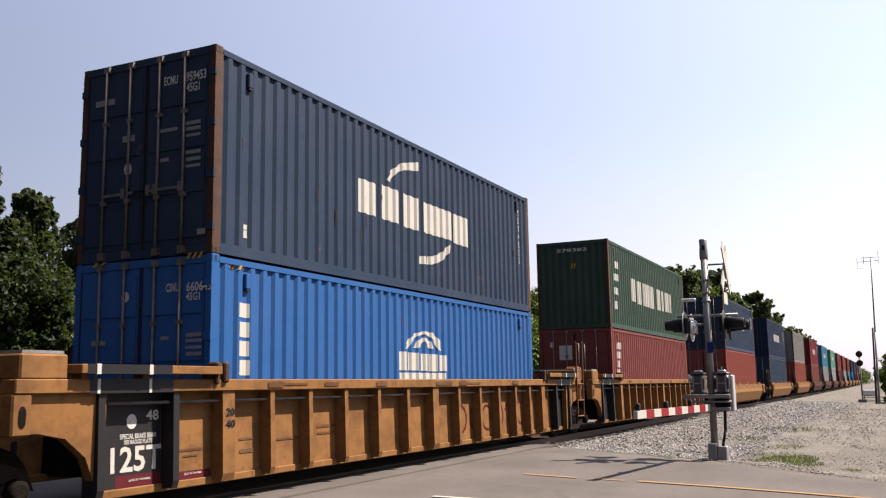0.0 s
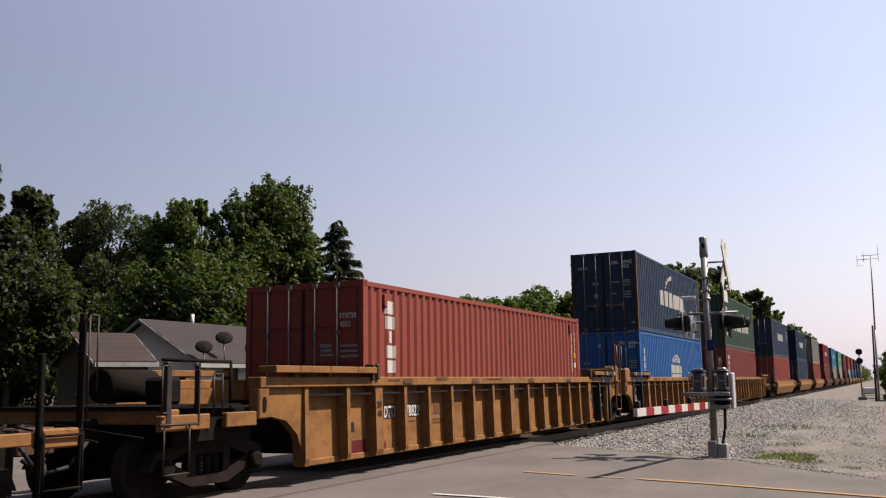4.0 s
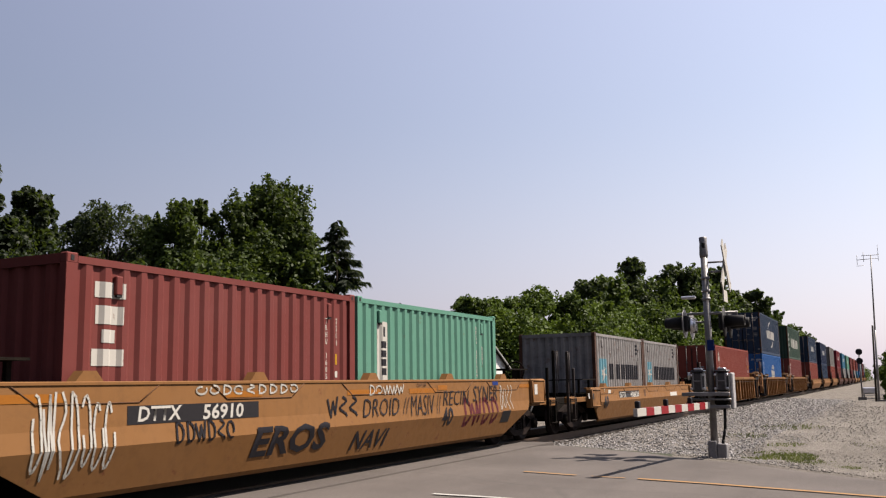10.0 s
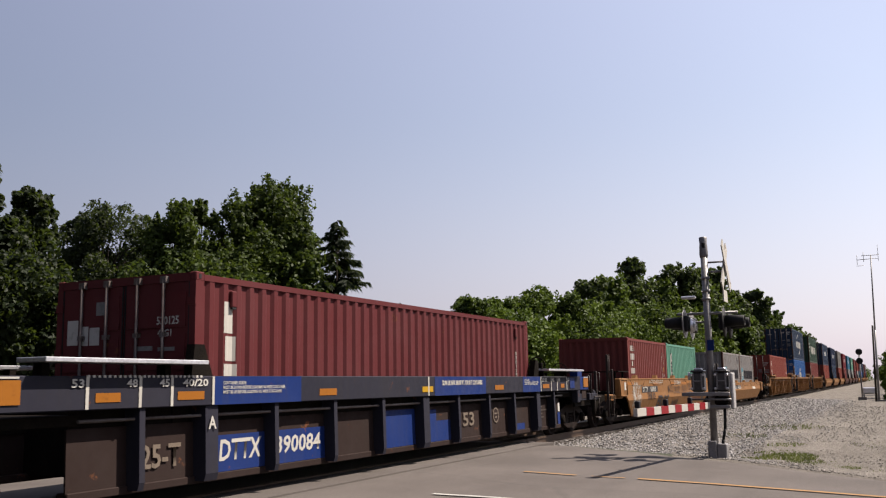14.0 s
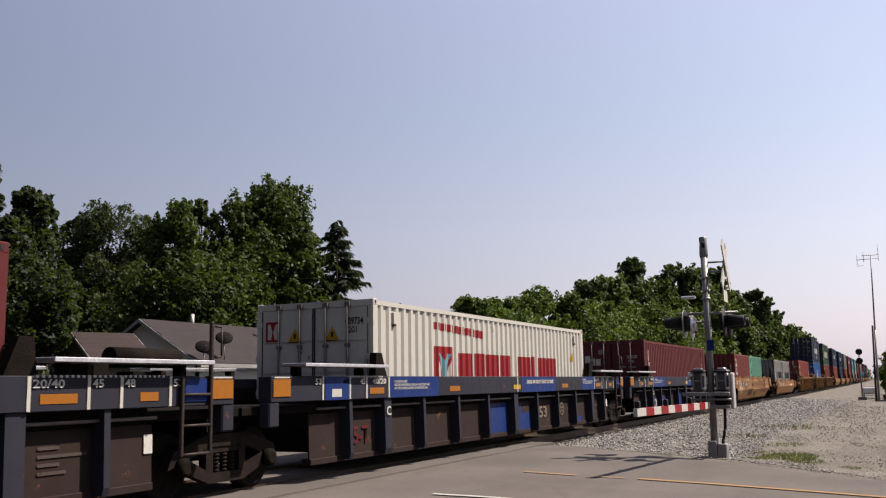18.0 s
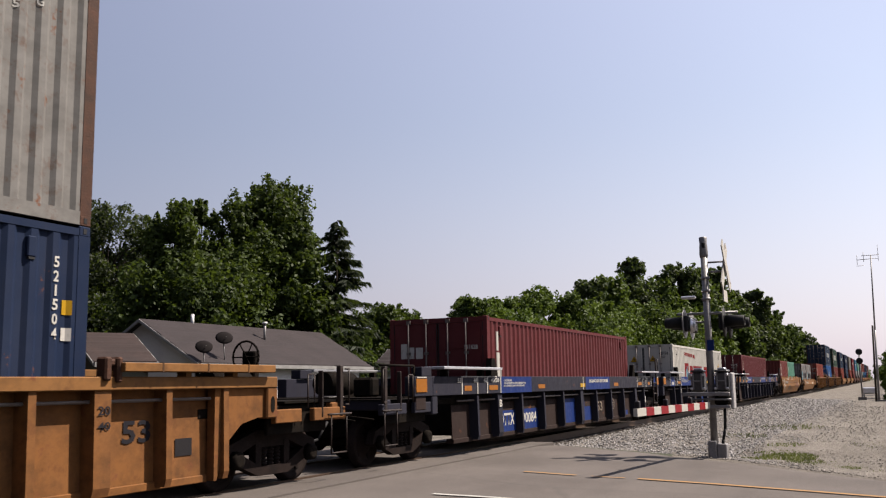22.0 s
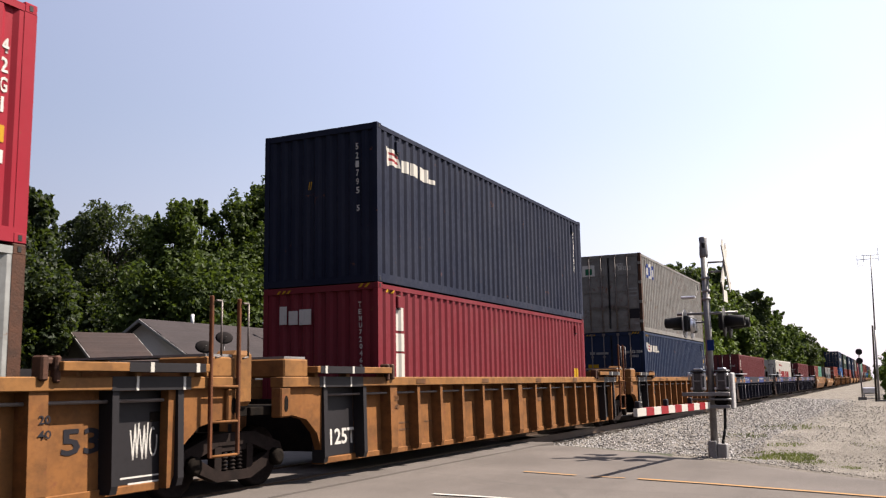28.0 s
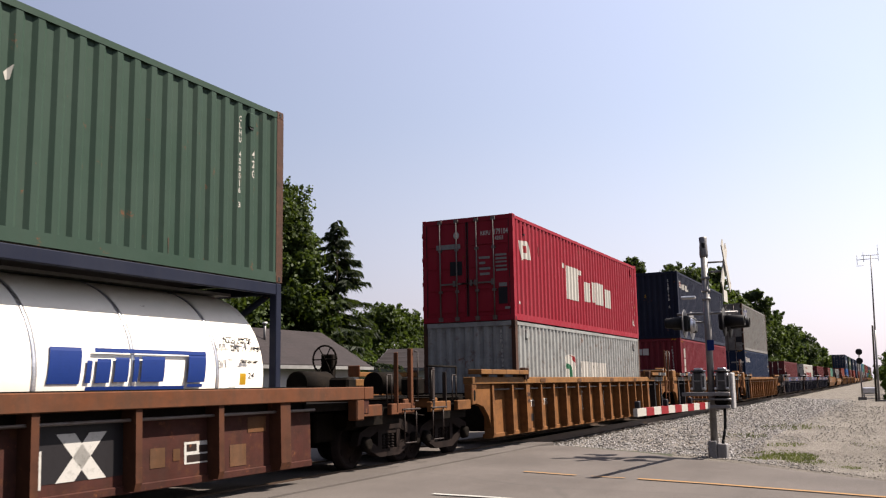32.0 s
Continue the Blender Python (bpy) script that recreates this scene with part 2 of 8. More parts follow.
def prism(bm, poly, y0, y1):
    """A polygon of (x, z) run from y0 to y1."""
    a = [bm.verts.new((x, y0, z)) for x, z in poly]
    b = [bm.verts.new((x, y1, z)) for x, z in poly]
    n = len(poly)
    bm.faces.new(a)
    bm.faces.new(b[::-1])
    for i in range(n):
        bm.faces.new((a[i], b[i], b[(i + 1) % n], a[(i + 1) % n]))
    bmesh.ops.recalc_face_normals(bm, faces=bm.faces[:])
    return bm


def tube(bm, a, b, r0, r1=None, n=8, caps=True):
    """A round rod from a to b."""
    r1 = r0 if r1 is None else r1
    a, b = Vector(a), Vector(b)
    d = (b - a).normalized()
    u = d.orthogonal().normalized()
    w = d.cross(u)
    ra, rb = [], []
    for i in range(n):
        q = 2 * math.pi * i / n
        o = u * math.cos(q) + w * math.sin(q)
        ra.append(bm.verts.new(a + o * r0))
        rb.append(bm.verts.new(b + o * r1))
    for i in range(n):
        f = bm.faces.new((ra[i], ra[(i + 1) % n], rb[(i + 1) % n], rb[i]))
        f.smooth = True
    if caps:
        bm.faces.new(ra[::-1])
        bm.faces.new(rb)
    return bm


def tubes(*rows, n=8):
    bm = bmesh.new()
    for r in rows:
        tube(bm, *r, n=n)
    return bm


def pipe(bm, pts, r, n=6):
    for a, b in zip(pts, pts[1:]):
        tube(bm, a, b, r, n=n)
    return bm


def lathe(bm, prof, axis="x", n=20, smooth=True, at=(0, 0, 0)):
    """A profile of (along, radius) turned about an axis."""
    rings = []
    for s, r in prof:
        ring = []
        for i in range(n):
            q = 2 * math.pi * i / n
            c, d = r * math.cos(q), r * math.sin(q)
            p = (s, c, d) if axis == "x" else (c, s, d) if axis == "y" else (c, d, s)
            ring.append(bm.verts.new((p[0] + at[0], p[1] + at[1], p[2] + at[2])))
        rings.append(ring)
    for ra, rb in zip(rings, rings[1:]):
        for i in range(n):
            f = bm.faces.new((ra[i], ra[(i + 1) % n], rb[(i + 1) % n], rb[i]))
            f.smooth = smooth
    bm.faces.new(rings[0][::-1])
    bm.faces.new(rings[-1])
    bmesh.ops.recalc_face_normals(bm, faces=bm.faces[:])
    return bm


def thing(name, x, y, z, label, category, group="", kind="", turn=0):
    e = new(name)
    e.matrix_basis = pose(x, y, z, 0, 0, turn)
    return tagged(e, label, category, group, kind)


TRAIN = []       # every thing that rides with the train: (object, place along it, height)
WHEELS = []      # wheelsets that turn: (object, pose in the car)


def riding(name, u, z, label, category, group=""):
    e = thing(name, u, TRACK_Y, z, label, category, group)
    TRAIN.append((e, u, z))
    return e


# ---- ground, road, track ----
def base_z(y):
    if y > 11.2:
        return max(-0.35, -0.05 - (y - 11.2) * 0.05)
    return -0.05 - min(9.5, max(0.0, 7.2 - y)) * 0.032


ROAD_EDGE = [(-60, 16.6), (-8, 16.6), (0.2, 17.5), (1.4, 18.4), (2.9, 19.6), (4.2, 20.2), (5.6, 21.0), (7.1, 21.6), (8.7, 21.9), (12, 21.6), (60, 20.5)]


def road_edge(y):
    return float(np.interp(y, [p[0] for p in ROAD_EDGE], [p[1] for p in ROAD_EDGE]))


def ground_z(x, y):
    b = base_z(y)
    side = x - road_edge(y)
    k = min(1.0, max(0.0, side / 2.5)) if x > 12 else 0.0
    low = min(b, -0.34)
    return b * (1 - k) + low * k - 0.02


def sheet(name, xs, ys, zf, material, label, category, kind="structure"):
    verts = [(x, y, zf(x, y)) for y in ys for x in xs]
    n = len(xs)
    faces = [(j * n + i, j * n + i + 1, (j + 1) * n + i + 1, (j + 1) * n + i) for j in range(len(ys) - 1) for i in range(n - 1)]
    me = bpy.data.meshes.new(name)
    me.from_pydata(verts, [], faces)
    me.materials.append(material)
    for p in me.polygons:
        p.use_smooth = True
    return tagged(new(name, me), label, category, kind=kind)


xs = [-2500, -600, -150, -60] + [v * 2.0 for v in range(-15, 46)] + [100, 120, 150, 200, 300, 450, 700, 1200, 2600]
ys = [-2500, -700, -200, -80, -40] + [v * 1.0 for v in range(-20, 41)] + [50, 70, 100, 160, 300, 700, 2500]
sheet("ground", xs, ys, ground_z, M["earth"], "dry earth and rough grass around the railway", "ground")


def lot_mesh():
    verts, faces, rows = [], [], [-40, -25, -14] + [-8 + 0.25 * i for i in range(50)]
    cols = [-0.45, -0.3, -0.15, 0, 0.15, 0.35, 0.6, 0.9, 1.2, 1.6, 2, 3, 4, 6, 8, 10, 13, 17, 22, 30, 40, 55, 75, 100, 140, 200, 320, 600]
    for y in rows:
        for c in cols:
            x = road_edge(y) - 0.05 + c
            verts.append((x, y, ground_z(x, y) + 0.022 + min(0, c + 0.12) * 0.12 + 0.03 * noise.noise((x * 0.7, y * 0.7, 0)) * max(0, min(1, c)) + 0.022 * noise.noise((x * 2.3, y * 2.3, 4))))
    n = len(cols)
    for j in range(len(rows) - 1):
        for i in range(n - 1):
            faces.append((j * n + i, j * n + i + 1, (j + 1) * n + i + 1, (j + 1) * n + i))
    me = bpy.data.meshes.new("gravel_lot")
    me.from_pydata(verts, [], faces)
    me.materials.append(M["gravel"])
    return tagged(new("gravel_lot", me), "sunlit gravel and dust lot beside the tracks", "gravel", kind="structure")


lot_mesh()


def road_z(x, y):
    return base_z(y) + 0.012


def road():
    rows = [-60, -30, -15] + [-8 + 0.5 * i for i in range(42)] + [14, 18, 25, 40, 60]
    verts, faces = [], []
    for y in rows:
        e = road_edge(y) + 0.10 * noise.noise((y * 0.9, 3.1, 0)) + 0.04 * noise.noise((y * 4, 1.1, 0))
        for c in np.linspace(0, 1, 14):
            x = 7.0 + (e - 7.0) * c
            verts.append((x, y, road_z(x, y) - (0.05 if c == 1 else 0)))
    n = 14
    for j in range(len(rows) - 1):
        for i in range(n - 1):
            faces.append((j * n + i, j * n + i + 1, (j + 1) * n + i + 1, (j + 1) * n + i))
    me = bpy.data.meshes.new("road")
    me.from_pydata(verts, [], faces)
    me.materials.append(M["asphalt"])
    return tagged(new("road", me), "worn grey asphalt road over the level crossing", "road", kind="structure")


road_ob = road()


def ribbon(name, pts, width, material, label="", lift=0.016):
    """A painted stripe on the road along points (x, y)."""
    bm = bmesh.new()
    last = None
    for (x0, y0), (x1, y1) in zip(pts, pts[1:]):
        for k in range(12):
            c = k / 11
            x, y = x0 + (x1 - x0) * c, y0 + (y1 - y0) * c
            w = width * (0.5 + 0.10 * noise.noise((x * 3, y * 3, 0)))
            a, b = bm.verts.new((x - w, y, road_z(x, y) + lift)), bm.verts.new((x + w, y, road_z(x, y) + lift))
            if last and k:
                bm.faces.new((last[0], last[1], b, a))
            last = (a, b)
    return part(name, bm, material, road_ob, label)


ribbon("centre_line", [(14.45, -8.0), (14.62, 0.2), (14.78, 1.3), (14.95, 2.6), (15.02, 3.75)], 0.125, M["line_yellow"], "worn yellow centre line")
ribbon("centre_line", [(15.0, 3.95), (14.97, 4.5)], 0.07, M["line_yellow"])
ribbon("centre_line", [(14.97, 4.75), (15.06, 5.7)], 0.09, M["line_yellow"])
ribbon("edge_line", [(11.78, -8.0), (11.76, 4.9), (11.67, 5.75)], 0.11, M["line_white"], "white edge line")


def track():
    t = thing("railway_track", 0, TRACK_Y, 0, "single straight railway track on wooden sleepers in grey ballast", "track", kind="structure")
    for s in (-1, 1):
        bm = bmesh.new()
        y = s * 0.755
        for y0, y1, z0, z1 in ((-0.037, 0.037, -0.045, 0.0), (-0.01, 0.01, -0.15, -0.045), (-0.07, 0.07, -0.17, -0.15)):
            box(bm, -250, 600, y + y0, y + y1, z0, z1)
        part("rail", bm, M["rail_steel"], t)
    tie = None
    for i in range(70):
        x = 22.3 + i * 0.55
        if tie is None:
            tie = part("sleeper", boxes((-0.11, 0.11, -1.3, 1.3, -0.34, -0.165), bevel=0.01), M["tie_wood"], t)
            tie.location.x = x
        else:
            o = new("sleeper", tie.data)
            o.parent = t
            o.location.x = x
    bm = bmesh.new()
    for i in range(300):
        x = 22.3 + 70 * 0.55 + i * 0.55
        box(bm, x - 0.11, x + 0.11, -1.3, 1.3, -0.34, -0.165)
    o = part("far_sleepers", bm, M["tie_wood"], t)
    o["kind"] = "stuff"
    for y0, y1 in ((-1.75, -0.85), (-0.62, 0.62), (0.85, 1.75)):
        part("crossing_panel", boxes((7.0, 21.7, y0, y1, -0.2, -0.015)), M["asphalt"], t, "asphalt crossing panel")


track()


def ballast_z(x, y):
    d = abs(y - TRACK_Y)
    return -0.20 if d < 1.9 else max(-0.34, -0.20 - (d - 1.9) * 0.035)


def ballast():
    rows = [3.3, 3.6, 4.2] + [4.8 + 0.5 * i for i in range(18)] + [14.2, 15.2]
    cols = [0, 0.3, 0.7, 1.2, 2, 3, 4, 6, 8, 11, 15, 20, 30, 45, 70, 110, 180, 300, 560]
    verts, faces, n = [], [], len(cols)
    for y in rows:
        for c in cols:
            x = road_edge(y) - 0.02 + c
            verts.append((x, y, min(ballast_z(x, y), base_z(y) + 0.0) * 1 + 0.03 * noise.noise((x * 1.3, y * 1.3, 0))))
    for j in range(len(rows) - 1):
        for i in range(n - 1):
            faces.append((j * n + i, j * n + i + 1, (j + 1) * n + i + 1, (j + 1) * n + i))
    me = bpy.data.meshes.new("ballast_bed")
    me.from_pydata(verts, [], faces)
    me.materials.append(M["gravel"])
    tagged(new("ballast_bed", me), "grey crushed-stone ballast bed under the track", "ballast", kind="structure")


ballast()


def stones(name, n, place, size, material, label):
    """Loose crushed stones, joined."""
    rng = np.random.default_rng(7 + n)
    octa = np.array([(1, 0, 0), (-1, 0, 0), (0, 1, 0), (0, -1, 0), (0, 0, 1), (0, 0, -1)], float)
    tri = np.array([(0, 2, 4), (2, 1, 4), (1, 3, 4), (3, 0, 4), (2, 0, 5), (1, 2, 5), (3, 1, 5), (0, 3, 5)])
    vs, fs = [], []
    for i in range(n):
        x, y, z, k = place(rng)
        s = size * k * rng.uniform(0.5, 1.25)
        q = octa * rng.uniform(0.55, 1.25, (6, 1)) * (s, s * rng.uniform(0.6, 1.1), s * rng.uniform(0.5, 0.9))
        a, b = rng.uniform(0, 6.28), rng.uniform(-0.6, 0.6)
        R = np.array([(math.cos(a), -math.sin(a), 0), (math.sin(a), math.cos(a), 0), (0, 0, 1)]) @ np.array(
            [(1, 0, 0), (0, math.cos(b), -math.sin(b)), (0, math.sin(b), math.cos(b))])
        vs.append(q @ R.T + (x, y, z + s * 0.25))
        fs.append(tri + 6 * i)
    me = bpy.data.meshes.new(name)
    me.from_pydata(np.concatenate(vs).tolist(), [], np.concatenate(fs).tolist())
    me.materials.append(material)
    return tagged(new(name, me), label, "ballast", kind="stuff")


def island_stone(name, a, b):
    m, nt, bs = nodes_of(name)
    geo = nt.nodes.new("ShaderNodeNewGeometry")
    c = mix(nt, geo.outputs["Random Per Island"], a, b)
    c = mix(nt, ramp(nt, noise_node(nt, 30, 3), 0.35, 0.7, 0, 0.5), c, shade(a, 0.7))
    nt.links.new(c, bs.inputs["Base Color"])
    bs.inputs["Roughness"].default_value = 0.9
    return m


M["stones"] = island_stone("ballast_stones", (0.08938, 0.08267, 0.0782), (0.2323, 0.219, 0.21))
M["pebbles"] = island_stone("pebbles", (0.1073, 0.09383, 0.08044), (0.2145, 0.1966, 0.1743))


def on_ballast(rng):
    c = rng.random() ** 2.1 * 60
    y = rng.uniform(3.35, 8.6) if rng.random() < 0.86 else 3.6 - abs(rng.normal()) * 0.85
    x = road_edge(y) + 0.05 + c
    return x, y, min(ballast_z(x, y), base_z(y)) if y > 3.3 else ground_z(x, y) + 0.015, (1.0 + c / 60) * (1.0 if y > 3.3 else 0.75)


def on_lot(rng):
    c = rng.random() ** 2.0 * 45
    y = rng.uniform(-5.5, 4.2)
    x = road_edge(y) - 0.15 + c
    return x, y, ground_z(x, y) + 0.02, (1.0 + c / 50) * rng.choice((0.7, 1.0, 1.0, 1.7))


stones("ballast_stones", 16500, on_ballast, 0.042, M["stones"], "loose pale crushed ballast stones by the track")
stones("pebbles", 15000, on_lot, 0.018, M["pebbles"], "scattered pebbles on the gravel lot")


def tufts(name, spots, label):
    """Grass and weeds: thin bent blades."""
    rng = np.random.default_rng(5)
    vs, fs = [], []
    for x, y, r, n, h in spots:
        for _ in range(n):
            a, q = rng.uniform(0, 6.28), r * math.sqrt(rng.random())
            px, py = x + q * math.cos(a) * 1.6, y + q * math.sin(a)
            hh, w, b = h * rng.uniform(0.4, 1.2), rng.uniform(0.006, 0.014), rng.uniform(0, 6.28)
            lx, ly = math.cos(b), math.sin(b)
            z, o = ground_z(px, py) + 0.01, len(vs)
            vs += [(px - ly * w, py + lx * w, z), (px + ly * w, py - lx * w, z), (px + lx * hh * 0.25 + ly * w, py + ly * hh * 0.25 - lx * w, z + hh * 0.7),
                   (px + lx * hh * 0.6, py + ly * hh * 0.6, z + hh)]
            fs += [(o, o + 1, o + 2), (o, o + 2, o + 3)]
    me = bpy.data.meshes.new(name)
    me.from_pydata(vs, [], fs)
    me.materials.append(M["grass"])
    return tagged(new(name, me), label, "grass", kind="stuff")


tufts("weeds", [(22.3, 2.15, 0.62, 950, 0.075), (21.2, 1.75, 0.4, 260, 0.05), (19.6, 0.85, 0.25, 140, 0.05), (26.5, 2.6, 0.5, 260, 0.06), (21.4, 2.75, 0.3, 160, 0.06), (20.9, 1.45, 0.45, 160, 0.04), (23.5, 2.45, 0.6, 340, 0.06), (20.2, 0.9, 0.4, 120, 0.04), (30, 4.2, 0.8, 250, 0.10),
                (36, 3.4, 1.2, 350, 0.10), (27, 0.2, 0.9, 150, 0.05), (19.5, 0.3, 0.5, 80, 0.04)], "sparse yellow-green weeds in the gravel")


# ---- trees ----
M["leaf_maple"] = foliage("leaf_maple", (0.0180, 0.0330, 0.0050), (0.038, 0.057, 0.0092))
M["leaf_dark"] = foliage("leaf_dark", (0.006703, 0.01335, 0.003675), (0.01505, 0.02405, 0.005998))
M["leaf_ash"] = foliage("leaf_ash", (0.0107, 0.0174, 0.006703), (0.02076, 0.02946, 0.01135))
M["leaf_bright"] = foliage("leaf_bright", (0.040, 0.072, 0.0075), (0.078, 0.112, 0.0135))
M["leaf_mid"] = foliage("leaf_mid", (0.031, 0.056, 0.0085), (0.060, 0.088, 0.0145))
M["leaf_grey"] = foliage("leaf_grey", (0.023, 0.037, 0.012), (0.043, 0.060, 0.020))
M["needle"] = foliage("needle", (0.009349, 0.0184, 0.00735), (0.01676, 0.02511, 0.009996))
M["bark"] = surface("bark", (0.0284, 0.02205, 0.01676), (0.01676, 0.01335, 0.009996), 6, 0.95, 0, 0.6, 25)


def leaves_mesh(name, centres, radii, per, leaf, rng, flat=0.75, axis=None, reach=0.0):
    """Leaf blades round clump centres, each blade a folded pair of triangles."""
    C = np.repeat(centres, per, axis=0)
    R = np.repeat(radii, per)
    n = len(C)
    d = rng.normal(size=(n, 3))
    d /= np.linalg.norm(d, axis=1, keepdims=True)
    P = C + d * (R * rng.uniform(0.35, 1.0, n) ** 0.6)[:, None] * (1, 1, flat)
    if axis is not None:
        run_out = rng.uniform(-0.8, 1.0, n)
        far = np.repeat(reach, per)
        P = C + (P - C) * (1.0 - 0.55 * np.maximum(0, run_out) * np.minimum(1.0, far))[:, None] + np.repeat(axis, per, axis=0) * (run_out * R * far)[:, None]
    nr = d * 0.9 + rng.normal(size=(n, 3)) * 0.55 + (0, 0, 0.35)
    nr /= np.linalg.norm(nr, axis=1, keepdims=True)
    a = np.cross(nr, rng.normal(size=(n, 3)))
    a /= np.linalg.norm(a, axis=1, keepdims=True)
    b = np.cross(nr, a)
    s = (leaf * rng.uniform(0.6, 1.3, n))[:, None]
    V = np.empty((n, 4, 3))
    V[:, 0], V[:, 2] = P - a * s, P + a * s
    V[:, 1], V[:, 3] = P + b * s * 0.62 + nr * s * 0.2, P - b * s * 0.62 + nr * s * 0.2
    me = bpy.data.meshes.new(name)
    me.vertices.add(4 * n)
    me.vertices.foreach_set("co", V.reshape(-1))
    idx = np.arange(4 * n).reshape(n, 4)
    F = np.concatenate([idx[:, [0, 1, 2]], idx[:, [0, 2, 3]]]).astype(np.int32)
    me.loops.add(F.size)
    me.loops.foreach_set("vertex_index", F.reshape(-1))
    me.polygons.add(len(F))
    me.polygons.foreach_set("loop_start", np.arange(0, F.size, 3, dtype=np.int32))
    me.update(calc_edges=True)
    me.validate()
    return me


def tree(x, y, h, w, seed, leaf_mat, label, clumps=70, per=150, leaf=0.13, low=0.22, upright=0.3, group="", z=-0.4, kr=(0.16, 0.30), category="tree"):
    """A broadleaf tree: tapered trunk, forking limbs and a ragged crown of leafy shoots; upright says how far the shoots stretch up and out."""
    rng = np.random.default_rng(seed)
    t = thing("tree", x, y, z, label, category, group)
    K, bodies = [], int(clumps * 0.62)
    while len(K) < bodies:
        p = rng.uniform(-1, 1, 3)
        q = np.linalg.norm(p * (1, 1, 0.95))
        lob = 0.93 + 0.16 * noise.noise((p[0] * 2.1 + seed, p[1] * 2.1, p[2] * 2.1))
        if q < lob and p[2] > -0.92 and rng.random() < 0.3 + q:
            pinch = 1.0 - 0.32 * max(0.0, p[2]) ** 2
            K.append((p[0] * pinch, p[1] * pinch, p[2]))
    K = np.array(K)
    out = K * (1, 1, 0.7) + (0, 0, 0.25)
    out /= np.linalg.norm(out, axis=1, keepdims=True)
    rad = rng.uniform(*kr, bodies) * w * 0.5 * 1.25
    edge = rad.mean() * (0.95 + 0.35 * upright)
    K[:, :2] *= (w / 2 - edge) / max(1e-3, np.percentile(np.abs(K[:, :2]), 97))
    K[:, 2] = np.minimum(K[:, 2], np.percentile(K[:, 2], 94) + 0.04 * rng.random(bodies))
    k0, k1 = K[:, 2].min(), K[:, 2].max()
    K[:, 2] = h * low + edge * 0.6 + (K[:, 2] - k0) / (k1 - k0) * (h * (1 - low) - edge * 1.6)
    twigs = 4
    A = np.repeat(out, twigs, axis=0) * 0.8 + rng.normal(size=(bodies * twigs, 3)) * 0.6 + (0, 0, 0.35 + 0.5 * upright)
    A /= np.linalg.norm(A, axis=1, keepdims=True)
    S = np.repeat(K, twigs, axis=0) + A * (np.repeat(rad, twigs) * 0.85)[:, None]
    sr = np.repeat(rad, twigs) * rng.uniform(0.20, 0.40, bodies * twigs)
    bm = bmesh.new()
    r0 = max(0.12, h * 0.022)
    pts = [Vector((0, 0, -0.2)), Vector((rng.uniform(-0.1, 0.1), 0, h * low * 0.9)), Vector((rng.uniform(-0.3, 0.3), rng.uniform(-0.3, 0.3), h * 0.55)), Vector((0, 0, h * 0.82))]
    rr = [r0, r0 * 0.75, r0 * 0.45, r0 * 0.12]
    for a, b, ra, rb in zip(pts, pts[1:], rr, rr[1:]):
        tube(bm, a, b, ra, rb, n=9, caps=False)
    part("trunk", bm, M["bark"], t, "grey-brown bark")
    bm = bmesh.new()
    for k in K[rng.permutation(len(K))[: 26]]:
        c = Vector(k)
        s = pts[1].lerp(pts[2], rng.uniform(0, 1)) if c.z < h * 0.62 else pts[2].lerp(pts[3], rng.uniform(0, 0.5))
        mid = s.lerp(c, 0.5) + Vector((0, 0, 0.25 + 0.04 * w))
        tube(bm, s, mid, r0 * 0.30, r0 * 0.17, n=6, caps=False)
        tube(bm, mid, c, r0 * 0.17, r0 * 0.05, n=6, caps=False)
    part("branchwork", bm, M["bark"], t, "forking grey-brown limbs")["kind"] = "stuff"
    me = leaves_mesh("crown", np.concatenate([K, S]), np.concatenate([rad, sr]), np.array([per] * bodies + [max(8, int(per * 0.16))] * len(S)), leaf, rng,
                     axis=np.concatenate([out, A]), reach=np.array([0.15] * bodies + [0.5 + 1.3 * upright] * len(S)))
    me.materials.append(leaf_mat)
    o = new("crown", me)
    o.parent = t
    return t


